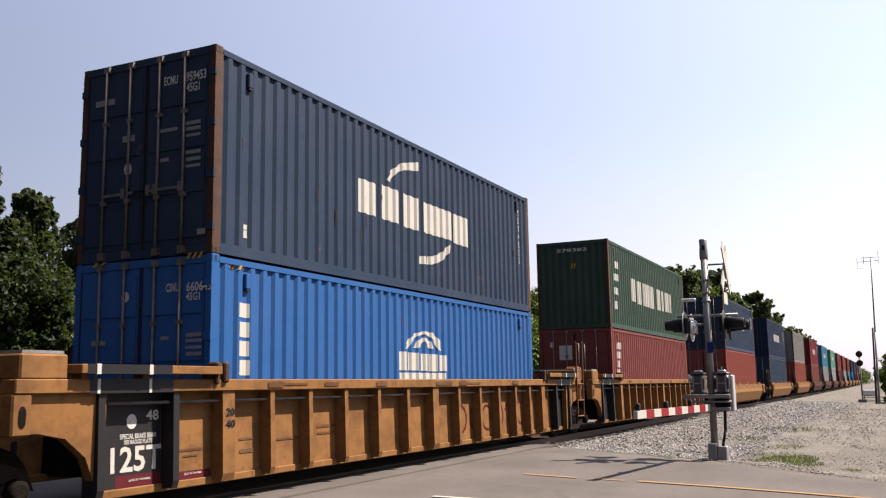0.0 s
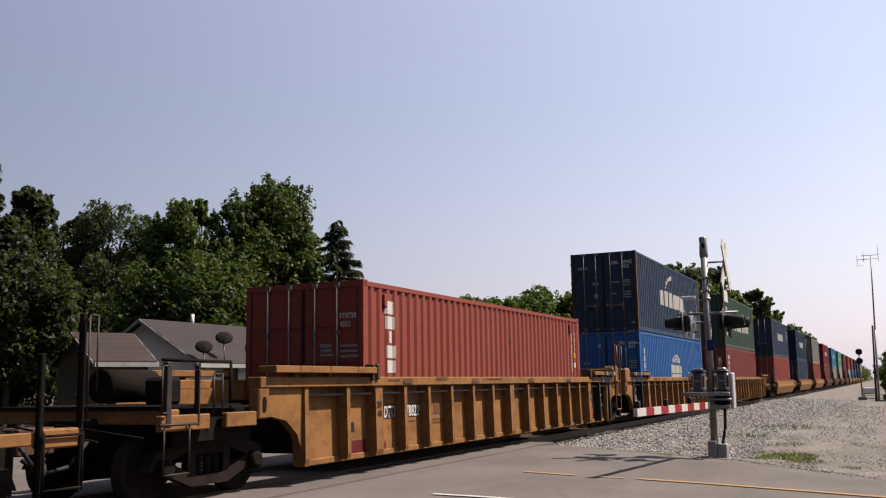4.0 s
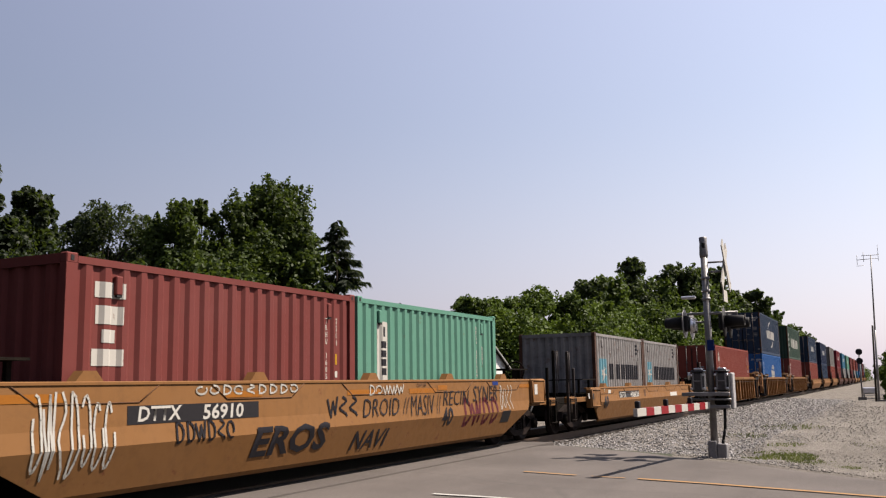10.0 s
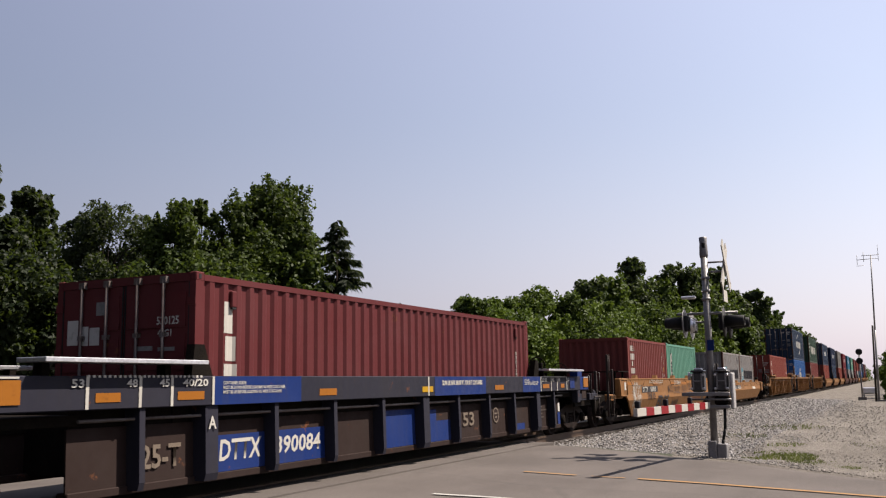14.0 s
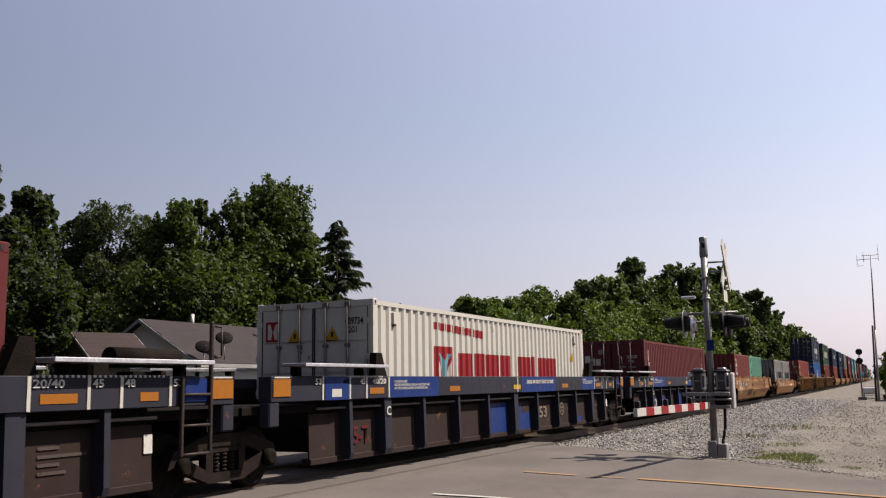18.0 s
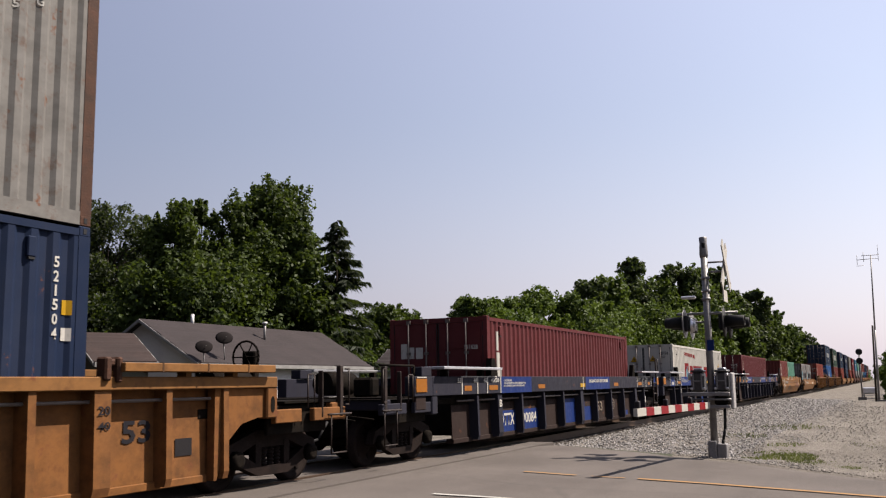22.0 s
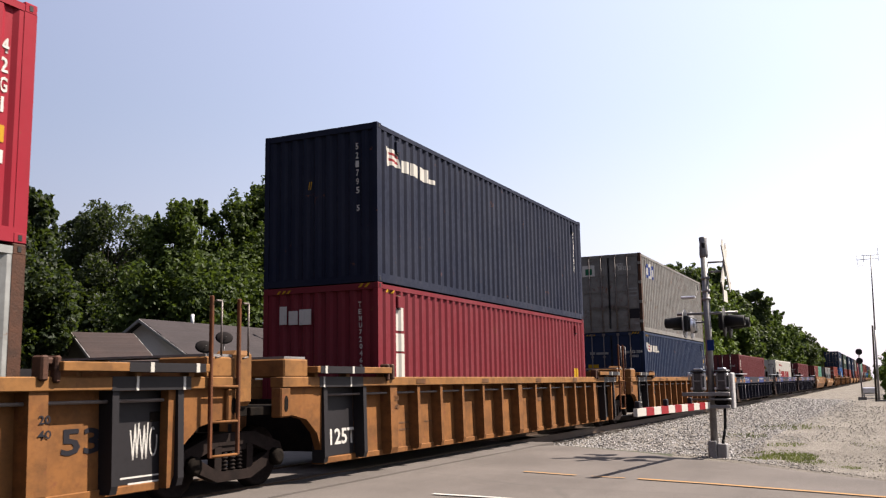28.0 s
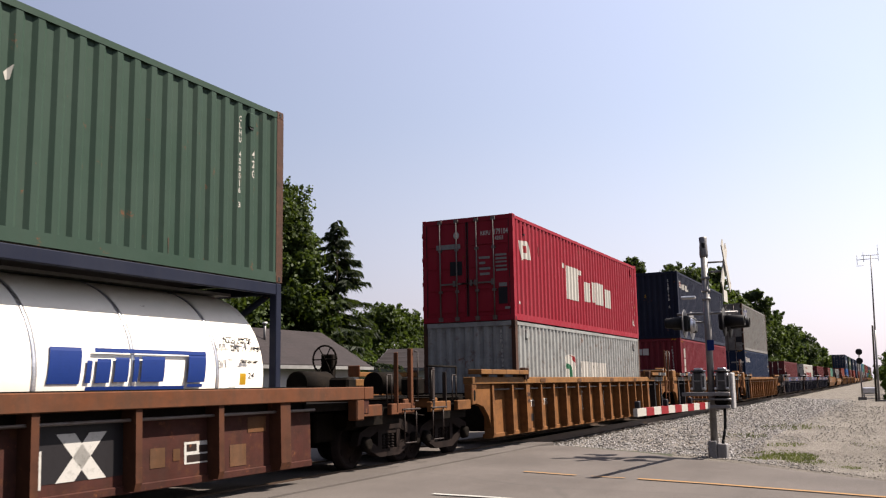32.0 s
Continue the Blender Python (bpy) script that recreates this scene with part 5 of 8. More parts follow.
def coupler(car, s, x0, x1):
    """Draft gear and knuckle on a free end; s is the end's sign."""
    part("coupler", boxes((*sorted((s * x0, s * (x1 - 0.25))), -0.10, 0.10, 0.72, 0.92), (*sorted((s * (x1 - 0.28), s * x1)), -0.16, 0.14, 0.66, 0.98), bevel=0.02), M["rusty"], car, "rusty knuckle coupler")
    bm = bmesh.new()
    pipe(bm, [(s * (x1 - 0.5), -0.45, 0.8), (s * (x1 - 0.25), -0.42, 0.52), (s * x1, -0.30, 0.45), (s * (x1 + 0.15), -0.1, 0.62)], 0.025)
    part("air_hose", bm, M["black"], car)
    part("cut_lever", tubes(((s * (x1 - 0.35), -1.45, 0.85), (s * (x1 - 0.30), -0.1, 1.0), 0.012)), M["underframe"], car)


def ribbed_car(u, style, rear, front, label, group="well cars of the train", turning=True, half=9.3, ribs=RIBS, well=6.1, chord=(1.395, 1.545), wide=(-6.0, 0.1, 6.13), rib_w=0.05, panel_top=1.40):
    """A car with a deep well between ribbed sides. Ends: 'truck' and 'joint' are articulated, 'free' has its own truck and a coupler."""
    st = STYLE[style]
    pipe_z = chord[0] - 0.12
    car = riding("well_car", u, 0.0, label, "railway car", group)
    for s in (-1, 1):
        yo, yi = s * 1.49, s * 1.27
        y0, y1 = sorted((yo, yi))
        part("top_chord", boxes((-half, half, y0, y1, *chord), bevel=0.012), st["chord"], car)
        y0, y1 = sorted((s * 1.315, s * 1.15))
        part("bottom_chord", boxes((-half + 1.25, half - 1.25, y0, y1, 0.235, 0.33), bevel=0.01), st["panel"], car)
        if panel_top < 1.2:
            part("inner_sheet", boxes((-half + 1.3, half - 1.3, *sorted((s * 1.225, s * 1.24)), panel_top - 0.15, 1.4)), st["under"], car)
        xs_ = [-half + 1.25] + list(ribs) + [half - 1.25]
        for i, (a, b) in enumerate(zip(xs_, xs_[1:])):
            bm = bmesh.new()
            v = [bm.verts.new(p) for p in ((a, s * 1.291, 0.30), (b, s * 1.291, 0.30), (b, s * (1.30 - 0.03 * panel_top), panel_top), (a, s * (1.30 - 0.03 * panel_top), panel_top),
                                           (a, s * 1.265, 0.30), (b, s * 1.265, 0.30), (b, s * (1.275 - 0.03 * panel_top), panel_top), (a, s * (1.275 - 0.03 * panel_top), panel_top))]
            for f in ((0, 1, 2, 3), (7, 6, 5, 4), (0, 4, 5, 1), (3, 2, 6, 7), (0, 3, 7, 4), (1, 5, 6, 2)):
                bm.faces.new([v[j] for j in f])
            bmesh.ops.recalc_face_normals(bm, faces=bm.faces[:])
            part("side_panel", bm, st["panel"], car)
        for i, r in enumerate(ribs):
            w = 0.12 if r in wide else rib_w

            def rib():
                bm = bmesh.new()
                prof = [(s * 1.24, chord[0] + 0.01), (s * 1.46, chord[0] + 0.01), (s * 1.485, 0.36), (s * 1.46, 0.27), (s * 1.26, 0.27)]
                a = [bm.verts.new((-w, p, q)) for p, q in prof]
                b = [bm.verts.new((w, p, q)) for p, q in prof]
                bm.faces.new(a)
                bm.faces.new(b[::-1])
                for j in range(5):
                    bm.faces.new((a[j], b[j], b[(j + 1) % 5], a[(j + 1) % 5]))
                bmesh.ops.recalc_face_normals(bm, faces=bm.faces[:])
                return bm
            black = style in ("yellow", "worn") and abs(r) > 6.9 and (front if r > 0 else rear) != "free"
            shared_part("rib%d%.3f%.2f" % (s, w, chord[0]), "rib", rib, M["patch_black"] if black else st["rib"], car, (r, 0, 0), "black-painted rib" if black else "")
        part("train_pipe", tubes(((-half + 1.3, s * 1.38, pipe_z), (half - 1.3, s * 1.38, pipe_z), 0.02)), M["bar"], car)
        for e in (-1, 1):
            k = half
            poly = [(k - 1.25, 0.25), (k - 1.20, 0.25), (k - 0.98, 0.72), (k - 0.70, 0.93), (k - 0.35, 1.0), (k, 1.0), (k, 1.39), (k - 1.25, 1.39)]
            bm = bmesh.new()
            y0, y1 = sorted((s * 1.42, s * 1.30))
            if style in ("yellow", "worn"):
                prism(bm, [(e * p, q) for p, q in poly], y0, y1)
                part("end_plate", bm, st["end"], car)
            else:
                bm.free()
            bm = boxes((*sorted((e * (k - 0.22), e * (k + 0.02))), *sorted((s * 1.30, s * 1.48)), 0.98 if style in ("yellow", "worn") else 0.85, chord[0] + 0.005), bevel=0.02)
            o = part("end_post", bm, st["end"], car)
            if style not in ("yellow", "worn"):
                continue
            bm = bmesh.new()
            prism(bm, [(e * (k - 0.10) + 0.045 * math.cos(a), 1.17 + 0.075 * math.sin(a) + (0.035 if math.sin(a) > 0 else -0.035)) for a in [i * math.pi / 6 + 0.1 for i in range(12)]], *sorted((s * 1.486, s * 1.47)))
            part("lifting_hole", bm, M["underframe"], o, "dark oval opening")
        for e in (-1, 1):
            k = half
            if style in ("yellow", "worn"):
                end = front if e > 0 else rear
                part("guide_bar", boxes((*sorted((e * (k - 3.0), e * (k - (0.2 if end == "free" else 0.72)))), *sorted((s * 1.30, s * 1.60)), 1.60, 1.70), bevel=0.008), st["chord"], car)
                if end != "free":
                    part("dark_section", boxes((*sorted((e * 7.22, e * 8.50)), *sorted((s * 1.29, s * 1.603)), 1.598, 1.702)), M["patch_black"], car)
                    part("dark_chord", boxes((*sorted((e * 7.08, e * 8.36)), *sorted((s * 1.30, s * 1.494)), chord[0] - 0.003, chord[1] + 0.003)), M["patch_black"], car, "black-painted length of the top chord")
                    for xt in (7.57, 8.35):
                        part("white_tick", boxes((*sorted((e * (xt - 0.03), e * (xt + 0.03))), *sorted((s * 1.59, s * 1.608)), 1.595, 1.706)), M["white"], car)
                        part("white_tick", boxes((*sorted((e * (xt - 0.13), e * (xt - 0.09))), *sorted((s * 1.48, s * 1.499)), chord[0] - 0.004, chord[1] + 0.004)), M["whitish"], car)
                else:
                    for xt in (6.9, 7.7, 8.5):
                        part("weld_seam", boxes((*sorted((e * (xt - 0.012), e * (xt + 0.012))), *sorted((s * 1.31, s * 1.604)), 1.596, 1.704)), M["ttx_dark"], car)
                for xt in (k - 2.95, k - 1.75, k - 0.85):
                    part("guide_leg", boxes((*sorted((e * xt, e * (xt - 0.10))), *sorted((s * 1.32, s * 1.46)), 1.54, 1.61)), st["chord"], car)
                part("twist_hook", boxes((*sorted((e * (k - 3.22), e * (k - 3.12))), *sorted((s * 1.38, s * 1.54)), 1.50, 1.76), (*sorted((e * (k - 3.04), e * (k - 2.96))), *sorted((s * 1.38, s * 1.54)), 1.48, 1.76),
                                         (*sorted((e * (k - 3.18), e * (k - 3.0))), *sorted((s * 1.40, s * 1.50)), 1.66, 1.74), bevel=0.02), M["rusty"], car, "rusty folding clamp")
            else:
                end = front if e > 0 else rear
                free = end == "free"
                out_y, reach_x = (1.66, 0.16 if free else 0.60) if style == "blue" else (1.42, 0.25)
                if free:
                    ext = 0.74 if style == "blue" else 0.3
                    tint = M["car_blue"] if style == "blue" and e > 0 else st["chord"]
                    part("end_block", boxes((*sorted((e * (k - 0.05), e * (k + ext - 0.38))), *sorted((s * 1.22, s * 1.44)), 1.556, 1.73), bevel=0.01), tint, car)
                    part("chord_end", boxes((*sorted((e * k, e * (k + ext))), *sorted((s * 1.28, s * 1.488)), chord[0] + 0.004, chord[1] - 0.004), bevel=0.01), tint, car)
                    part("hanger_plate", boxes((*sorted((e * (k + ext - 0.5), e * (k + ext - 0.1))), *sorted((s * 1.40, s * 1.46)), 0.95, chord[0] + 0.01), bevel=0.01), st["panel"], car)
                if style == "rust":
                    continue
                part("guide_rail", boxes((*sorted((e * (k - 3.06), e * (k - reach_x))), *sorted((s * 1.24, s * out_y)), 1.69, 1.74), bevel=0.006), M["alu"] if style == "blue" else st["chord"], car, "pale walkway edge")
                part("guide_leg", boxes((*sorted((e * (k - 2.7), e * (k - 2.6))), *sorted((s * 1.25, s * 1.38)), 1.54, 1.70)), st["under"], car)
                part("guide_leg", boxes((*sorted((e * (k - 0.9), e * (k - 0.8))), *sorted((s * 1.25, s * 1.38)), 1.54, 1.70)), st["under"], car)
                if style == "blue":
                    bm = bmesh.new()
                    for i in range(25):
                        xr = 6.28 + 0.075 * i
                        box(bm, *sorted((e * (xr - 0.018), e * (xr + 0.018))), *sorted((s * 1.47, s * 1.494)), 1.535, 1.562)
                    part("bolt_row", bm, M["whitish"], car, "row of pale bolt heads")["kind"] = "stuff"
    for e, end in ((-1, rear), (1, front)):
        k = half
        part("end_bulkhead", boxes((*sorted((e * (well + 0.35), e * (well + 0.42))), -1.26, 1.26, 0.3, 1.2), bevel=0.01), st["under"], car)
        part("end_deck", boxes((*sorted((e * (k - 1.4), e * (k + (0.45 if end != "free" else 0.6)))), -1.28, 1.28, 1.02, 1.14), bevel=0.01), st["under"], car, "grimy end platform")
        if end == "truck":
            truck(car, e * 9.8, turning)
        if end in ("truck", "joint"):
            if style in ("yellow", "worn"):
                for sy in (-1, 1):
                    part("end_box", boxes((*sorted((e * (k - 0.66), e * (k - 0.06))), *sorted((sy * 0.70, sy * 1.47)), 1.54, 1.80), bevel=0.02), st["chord"], car, "yellow box at the end platform")
                part("end_beam", boxes((*sorted((e * (k - 0.60), e * (k - 0.12))), -0.70, 0.70, 1.56, 1.74), bevel=0.02), st["chord"], car)
                part("end_plank", boxes((*sorted((e * (k - 0.62), e * (k - 0.10))), -1.44, 1.44, 1.803, 1.835)), M["galvanised"], car)
                if e > 0:
                    part("joint_guard", boxes((k + 0.10, k + 0.48, -1.36, -0.95, 1.16, 1.90), bevel=0.06), st["chord"], car, "rounded yellow guard over the joint")
            part("joint_casting", boxes((*sorted((e * (k + 0.1), e * (k + 0.52))), -0.5, 0.5, 0.75, 1.02), bevel=0.03), st["under"], car)
            if e > 0:
                low_style = style not in ("yellow", "worn")
                posts = ((k - 1.03, 0.60, 1.54), (k - 0.51, 0.60, 2.23)) if low_style else ((k - 0.62, 0.98, 2.56), (k - 0.07, 0.55, 2.56))
                iron = M["rod"] if low_style else M["ttx_old"]
                for px, za, zb in posts:
                    part("ladder_post", boxes((px - 0.025, px + 0.025, -1.55, -1.50, za, zb), bevel=0.01), iron, car)
                    if zb > 2:
                        grab(car, [(px + 0.02, -1.57, zb - 0.06), (px + 0.14, -1.57, zb - 0.06), (px + 0.14, -1.57, 1.8), (px + 0.03, -1.57, 1.78)], M["bar"] if not low_style else M["rod"])
                for zz in (0.62, 0.96, 1.33) if low_style else (0.56, 0.98, 1.42):
                    part("rung", tubes(((posts[0][0], -1.53, zz), (posts[1][0], -1.53, zz), 0.018)), M["rod"] if low_style else st["end"], car)
                if not low_style:
                    part("ladder_rail", boxes((posts[0][0] - 0.02, posts[0][0] + 0.02, -1.55, -1.51, 0.55, 1.0)), iron, car)
                else:
                    part("air_tank", tubes(((k - 0.4, 0.3, 1.84), (k + 0.90, 0.3, 1.84), 0.14), n=14), st["under"], car, "dark air reservoir")
                    part("brake_valve", boxes((k - 0.9, k - 0.55, 0.1, 0.5, 1.14, 1.80), bevel=0.05), st["under"], car)
                    part("tank_stand", boxes((k - 0.1, k + 0.0, 0.15, 0.45, 1.14, 1.65), (k + 0.45, k + 0.55, 0.15, 0.45, 1.14, 1.65)), st["under"], car)
        else:
            truck(car, e * 9.8, turning)
            part("end_sill", boxes((*sorted((e * (k - 0.2), e * (k + 1.9))), -0.35, 0.35, 0.72, 1.05), bevel=0.02), st["under"], car)
            part("cross_sill", boxes((*sorted((e * (k + 1.5), e * (k + 1.75))), -1.42, 1.42, 0.98, 1.16), bevel=0.02), st["end"], car)
            part("walkway", boxes((*sorted((e * (k + 0.3), e * (k + 1.8))), -1.40, 1.40, 1.17, 1.20)), st["under"], car, "grimy grating walkway")
            part("air_tank", tubes(((e * (k + 0.4), 0.1, 1.45), (e * (k + 1.3), 0.1, 1.45), 0.22), n=14), st["under"], car)
            part("valve", boxes((*sorted((e * (k + 0.7), e * (k + 1.0))), -0.75, -0.35, 1.20, 1.55), bevel=0.04), st["under"], car)
            coupler(car, e, k + 1.6, k + 2.5)
            tall = 2.05 if style == "rust" else 1.72
            for dx in (1.20, 1.74):
                w_ = 0.045 if dx > 1.5 else 0.016
                part("ladder_post", boxes((*sorted((e * (k + dx - w_), e * (k + dx + w_))), -1.46, -1.38, 0.95, tall if dx > 1.5 else tall - 0.08), bevel=0.008), M["rod"] if style != "rust" else st["end"], car)
            grab(car, [(e * (k + 1.40), -1.48, 1.0), (e * (k + 1.40), -1.48, 0.40), (e * (k + 1.84), -1.48, 0.40), (e * (k + 1.84), -1.48, 1.0)], M["rod"], 0.013)
            grab(car, [(e * (k + 1.78), -1.49, 1.12), (e * (k + 1.90), -1.49, 1.12), (e * (k + 1.90), -1.49, tall - 0.05), (e * (k + 1.78), -1.49, tall - 0.05)], M["rod"], 0.012)
            for xa, xb in ((0.02, 0.66), (0.98, 1.86)):
                part("side_sill", boxes((*sorted((e * (k + xa), e * (k + xb))), -1.45, -1.36, 0.90, 1.09), bevel=0.012), st["end"], car)
            part("step_edge", tubes(((e * (k + 1.28), -1.50, 0.98), (e * (k + 1.95), -1.50, 0.98), 0.016)), M["rod"], car)
            part("draft_pocket", boxes((*sorted((e * (k - 0.3), e * (k + 1.5))), -0.75, 0.75, 0.50, 0.98), bevel=0.03), st["under"], car)
            part("brake_cylinder", tubes(((e * (k + 0.2), -0.9, 0.80), (e * (k + 0.75), -0.9, 0.80), 0.14), n=12), st["under"], car)
            part("platform_skirt", boxes((*sorted((e * k, e * (k + 1.5))), -1.32, -1.26, 0.74, 1.14), bevel=0.01), st["under"], car)
            grab(car, [(e * (k + 0.95), -1.47, 1.1), (e * (k + 0.95), -1.47, 1.58), (e * (k + 0.78), -1.47, 1.58), (e * (k + 0.78), -1.47, 1.1)], M["rod"], 0.012)
            if e > 0:
                brake_wheel(car, k + 1.70, 0.35, 1.90, M["underframe"])
                part("brake_stand", boxes((k + 1.74, k + 1.88, 0.22, 0.48, 1.10, 2.0), bevel=0.02), st["under"], car)
            else:
                part("fall_rail", tubes(((e * (k + 0.4), -1.3, 1.75), (e * (k + 1.7), -1.3, 1.75), 0.02), ((e * (k + 0.4), -1.3, 1.15), (e * (k + 0.4), -1.3, 1.75), 0.02)), M["underframe"], car)
    return car


def smooth_car(u, style, rear, front, label, group="well cars of the train", turning=True, half=7.55, top=1.23, kink=0.82, box_out=-0.80, box_z=(0.68, 1.22)):
    """A forty-foot well car with smooth, kinked side sheets that taper up to the ends."""
    st = STYLE[style]
    car = riding("well_car", u, 0.0, label, "railway car", group)
    for s in (-1, 1):
        bm = bmesh.new()
        prof = [(1.46, top), (1.47, 1.0), (1.50, kink), (1.31, 0.30), (1.25, 0.24)]
        spans = [(half, half), (half, half), (half - 0.2, half - 0.2), (half - 1.25, half - 1.25), (half - 1.3, half - 1.3)]
        rows = []
        n = 24
        for (yy, zz), (a, b) in zip(prof, spans):
            rows.append([bm.verts.new((-a + (a + b) * i / n, s * yy, zz)) for i in range(n + 1)])
        for ra, rb in zip(rows, rows[1:]):
            for i in range(n):
                bm.faces.new((ra[i], rb[i], rb[i + 1], ra[i + 1]))
        bmesh.ops.recalc_face_normals(bm, faces=bm.faces[:])
        bmesh.ops.solidify(bm, geom=bm.faces[:], thickness=0.05)
        part("side_sheet", bm, st["panel"], car)
        part("top_flange", boxes((-half, half, *sorted((s * 1.27, s * 1.475)), top - 0.03, top + 0.015), bevel=0.008), st["chord"], car)
        for e in (-1, 1):
            xa, xb, za, zb = half + box_out, half + box_out + 0.92, *box_z
            o = part("jacking_box", boxes((*sorted((e * xa, e * xb)), *sorted((s * 1.36, s * 1.53)), za, zb), bevel=0.025), st["end"], car)
            bm = bmesh.new()
            pa, pb = e * (xa + 0.04), e * (xb - 0.04)
            pipe(bm, [(pa, s * 1.535, za + 0.04), (pa, s * 1.535, zb - 0.04), (pb, s * 1.535, zb - 0.04), (pb, s * 1.535, za + 0.04), (pa, s * 1.535, za + 0.04)], 0.018)
            part("box_rim", bm, st["end"], o, "raised rounded rim")
            if box_out < 0:
                part("jacking_hole", boxes((*sorted((e * (half - 0.12), e * (half + 0.05))), *sorted((s * 1.525, s * 1.535)), 0.92, 1.08)), M["seal"], o)
            else:
                part("label_plate", boxes((*sorted((e * (xa + 0.18), e * (xa + 0.38))), *sorted((s * 1.528, s * 1.536)), za + 0.22, za + 0.46)), M["whitish"], o, "pale instruction plate")
        for xg in (-5.9, -2.9, 0.2, 3.2, 6.0):
            bm = bmesh.new()
            prism(bm, [(xg - 0.2, top + 0.01), (xg + 0.2, top + 0.01), (xg + 0.09, top + 0.13), (xg - 0.09, top + 0.13)], *sorted((s * 1.30, s * 1.44)))
            part("guide", bm, st["chord"], car, "small wedge guide")
            bm = bmesh.new()
            dz = 0.22 if top > 1.3 else 0.18
            pipe(bm, [(xg - 1.03, s * 1.463, top - 0.03), (xg - 0.72, s * 1.468, top - dz), (xg + 0.72, s * 1.468, top - dz), (xg + 1.03, s * 1.463, top - 0.03)], 0.009, 5)
            part("pocket_edge", bm, M["ttx_dark"], car, "grimy welded pocket edge")
    for e, end in ((-1, rear), (1, front)):
        k = half
        part("end_bulkhead", boxes((*sorted((e * 6.35, e * 6.42)), -1.3, 1.3, 0.3, 1.1), bevel=0.01), st["under"], car)
        part("end_deck", boxes((*sorted((e * 6.4, e * (k + 0.2))), -1.30, 1.30, 0.98, 1.08), bevel=0.01), st["under"], car)
        part("walkway", boxes((*sorted((e * 6.6, e * (k + 0.3))), -1.34, 1.34, top + 0.23, top + 0.26)), st["under"], car, "raised grating walkway")
        for xl in (6.7, k + 0.1):
            for yl in (-1.2, 1.14):
                part("walkway_leg", boxes((*sorted((e * xl, e * (xl + 0.06))), yl, yl + 0.06, 1.05, top + 0.24)), st["under"], car)
        truck(car, e * 7.9, turning)
        if end == "free":
            part("end_sill", boxes((*sorted((e * (k - 0.2), e * (k + 1.9))), -0.35, 0.35, 0.70, 1.02), bevel=0.02), st["under"], car)
            part("cross_sill", boxes((*sorted((e * (k + 1.44), e * (k + 1.92))), -1.46, -1.30, 0.82, 1.02), bevel=0.02), st["end"], car)
            part("draft_pocket", boxes((*sorted((e * (k - 0.2), e * (k + 1.6))), -0.9, 0.9, 0.48, 1.0), bevel=0.03), st["under"], car)
            part("cross_sill", boxes((*sorted((e * (k + 1.44), e * (k + 1.92))), 1.30, 1.46, 0.82, 1.02), bevel=0.02), st["end"], car)
            coupler(car, e, k + 1.7, k + 2.52)
            for dx in (1.42, 1.94):
                part("ladder_post", boxes((*sorted((e * (k + dx - 0.03), e * (k + dx + 0.03))), -1.46, -1.39, 0.35, 2.22 if dx > 1.5 else 1.78), bevel=0.012), M["rod"] if e < 0 else st["under"], car)
            part("side_sill", boxes((*sorted((e * (k + 0.14), e * (k + 1.44))), -1.40, -1.30, 0.86, 0.99), bevel=0.01), st["end"], car)
            ladder(car, e * (k + 1.68), -1.49, 0.38, 0.98, st["under"], 0.5, 2, "step_ladder")
            grab(car, [(e * (k + 1.96), -1.50, 1.1), (e * (k + 1.96), -1.50, 2.2), (e * (k + 2.08), -1.50, 2.2), (e * (k + 2.08), -1.50, 1.4)], M["rod"], 0.011)
            part("air_tank", tubes(((e * (k + 0.3), 0.2, 1.32), (e * (k + 1.2), 0.2, 1.32), 0.2), n=14), st["under"], car)
            brake_wheel(car, e * (k + 1.0), 0.4, 1.75, st["under"])
            part("brake_stand", boxes((*sorted((e * (k + 0.95), e * (k + 1.05))), 0.3, 0.5, 1.0, 1.8)), st["under"], car)
    return car


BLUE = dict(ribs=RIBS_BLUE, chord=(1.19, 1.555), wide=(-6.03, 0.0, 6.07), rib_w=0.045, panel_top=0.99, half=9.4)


# ---- the train, from its far front to its rear; places are metres along it ----
FLOOR = 0.31
FAR = [("green", "red"), ("navy", "red"), ("slate", "navy"), ("taupe", "red"), ("cherry", "brick"), ("cyan", "grey"), ("mint", "silver"), ("brick", "maroon"), ("red", "silver"),
       ("brick", "cyan"), ("slate", "blue"), ("navy", "midnight"), ("maroon", "red"), ("grey", "slate")]

green = ribbed_car(35.35, "yellow", "truck", "free", "yellow ribbed well car with grime, near the front of the train")
g_top = container(35.35, FLOOR + HC, 12.19, HC, "green", "panel", "dark green corrugated container riding on a red one")
g_low = container(35.35, FLOOR, 12.19, HC, "brick", "doors", "red container standing in a well car under a green one")
u0 = 58.6
FAR_TOPS = []
for i, (a, b) in enumerate(FAR[1:]):
    uc = u0 + i * 20.4
    smooth_car(uc, "smooth" if i < 3 or i > 6 else "rust", "free", "free", "far smooth-sided well car", turning=False)
    FAR_TOPS.append(container(uc, FLOOR + HC, 12.19, HC, a, "doors" if i % 2 == 0 else "panel", "far %s container on the upper tier" % a))
    container(uc, FLOOR, 12.19, HC, b, "doors", "far %s container on the lower tier" % b)

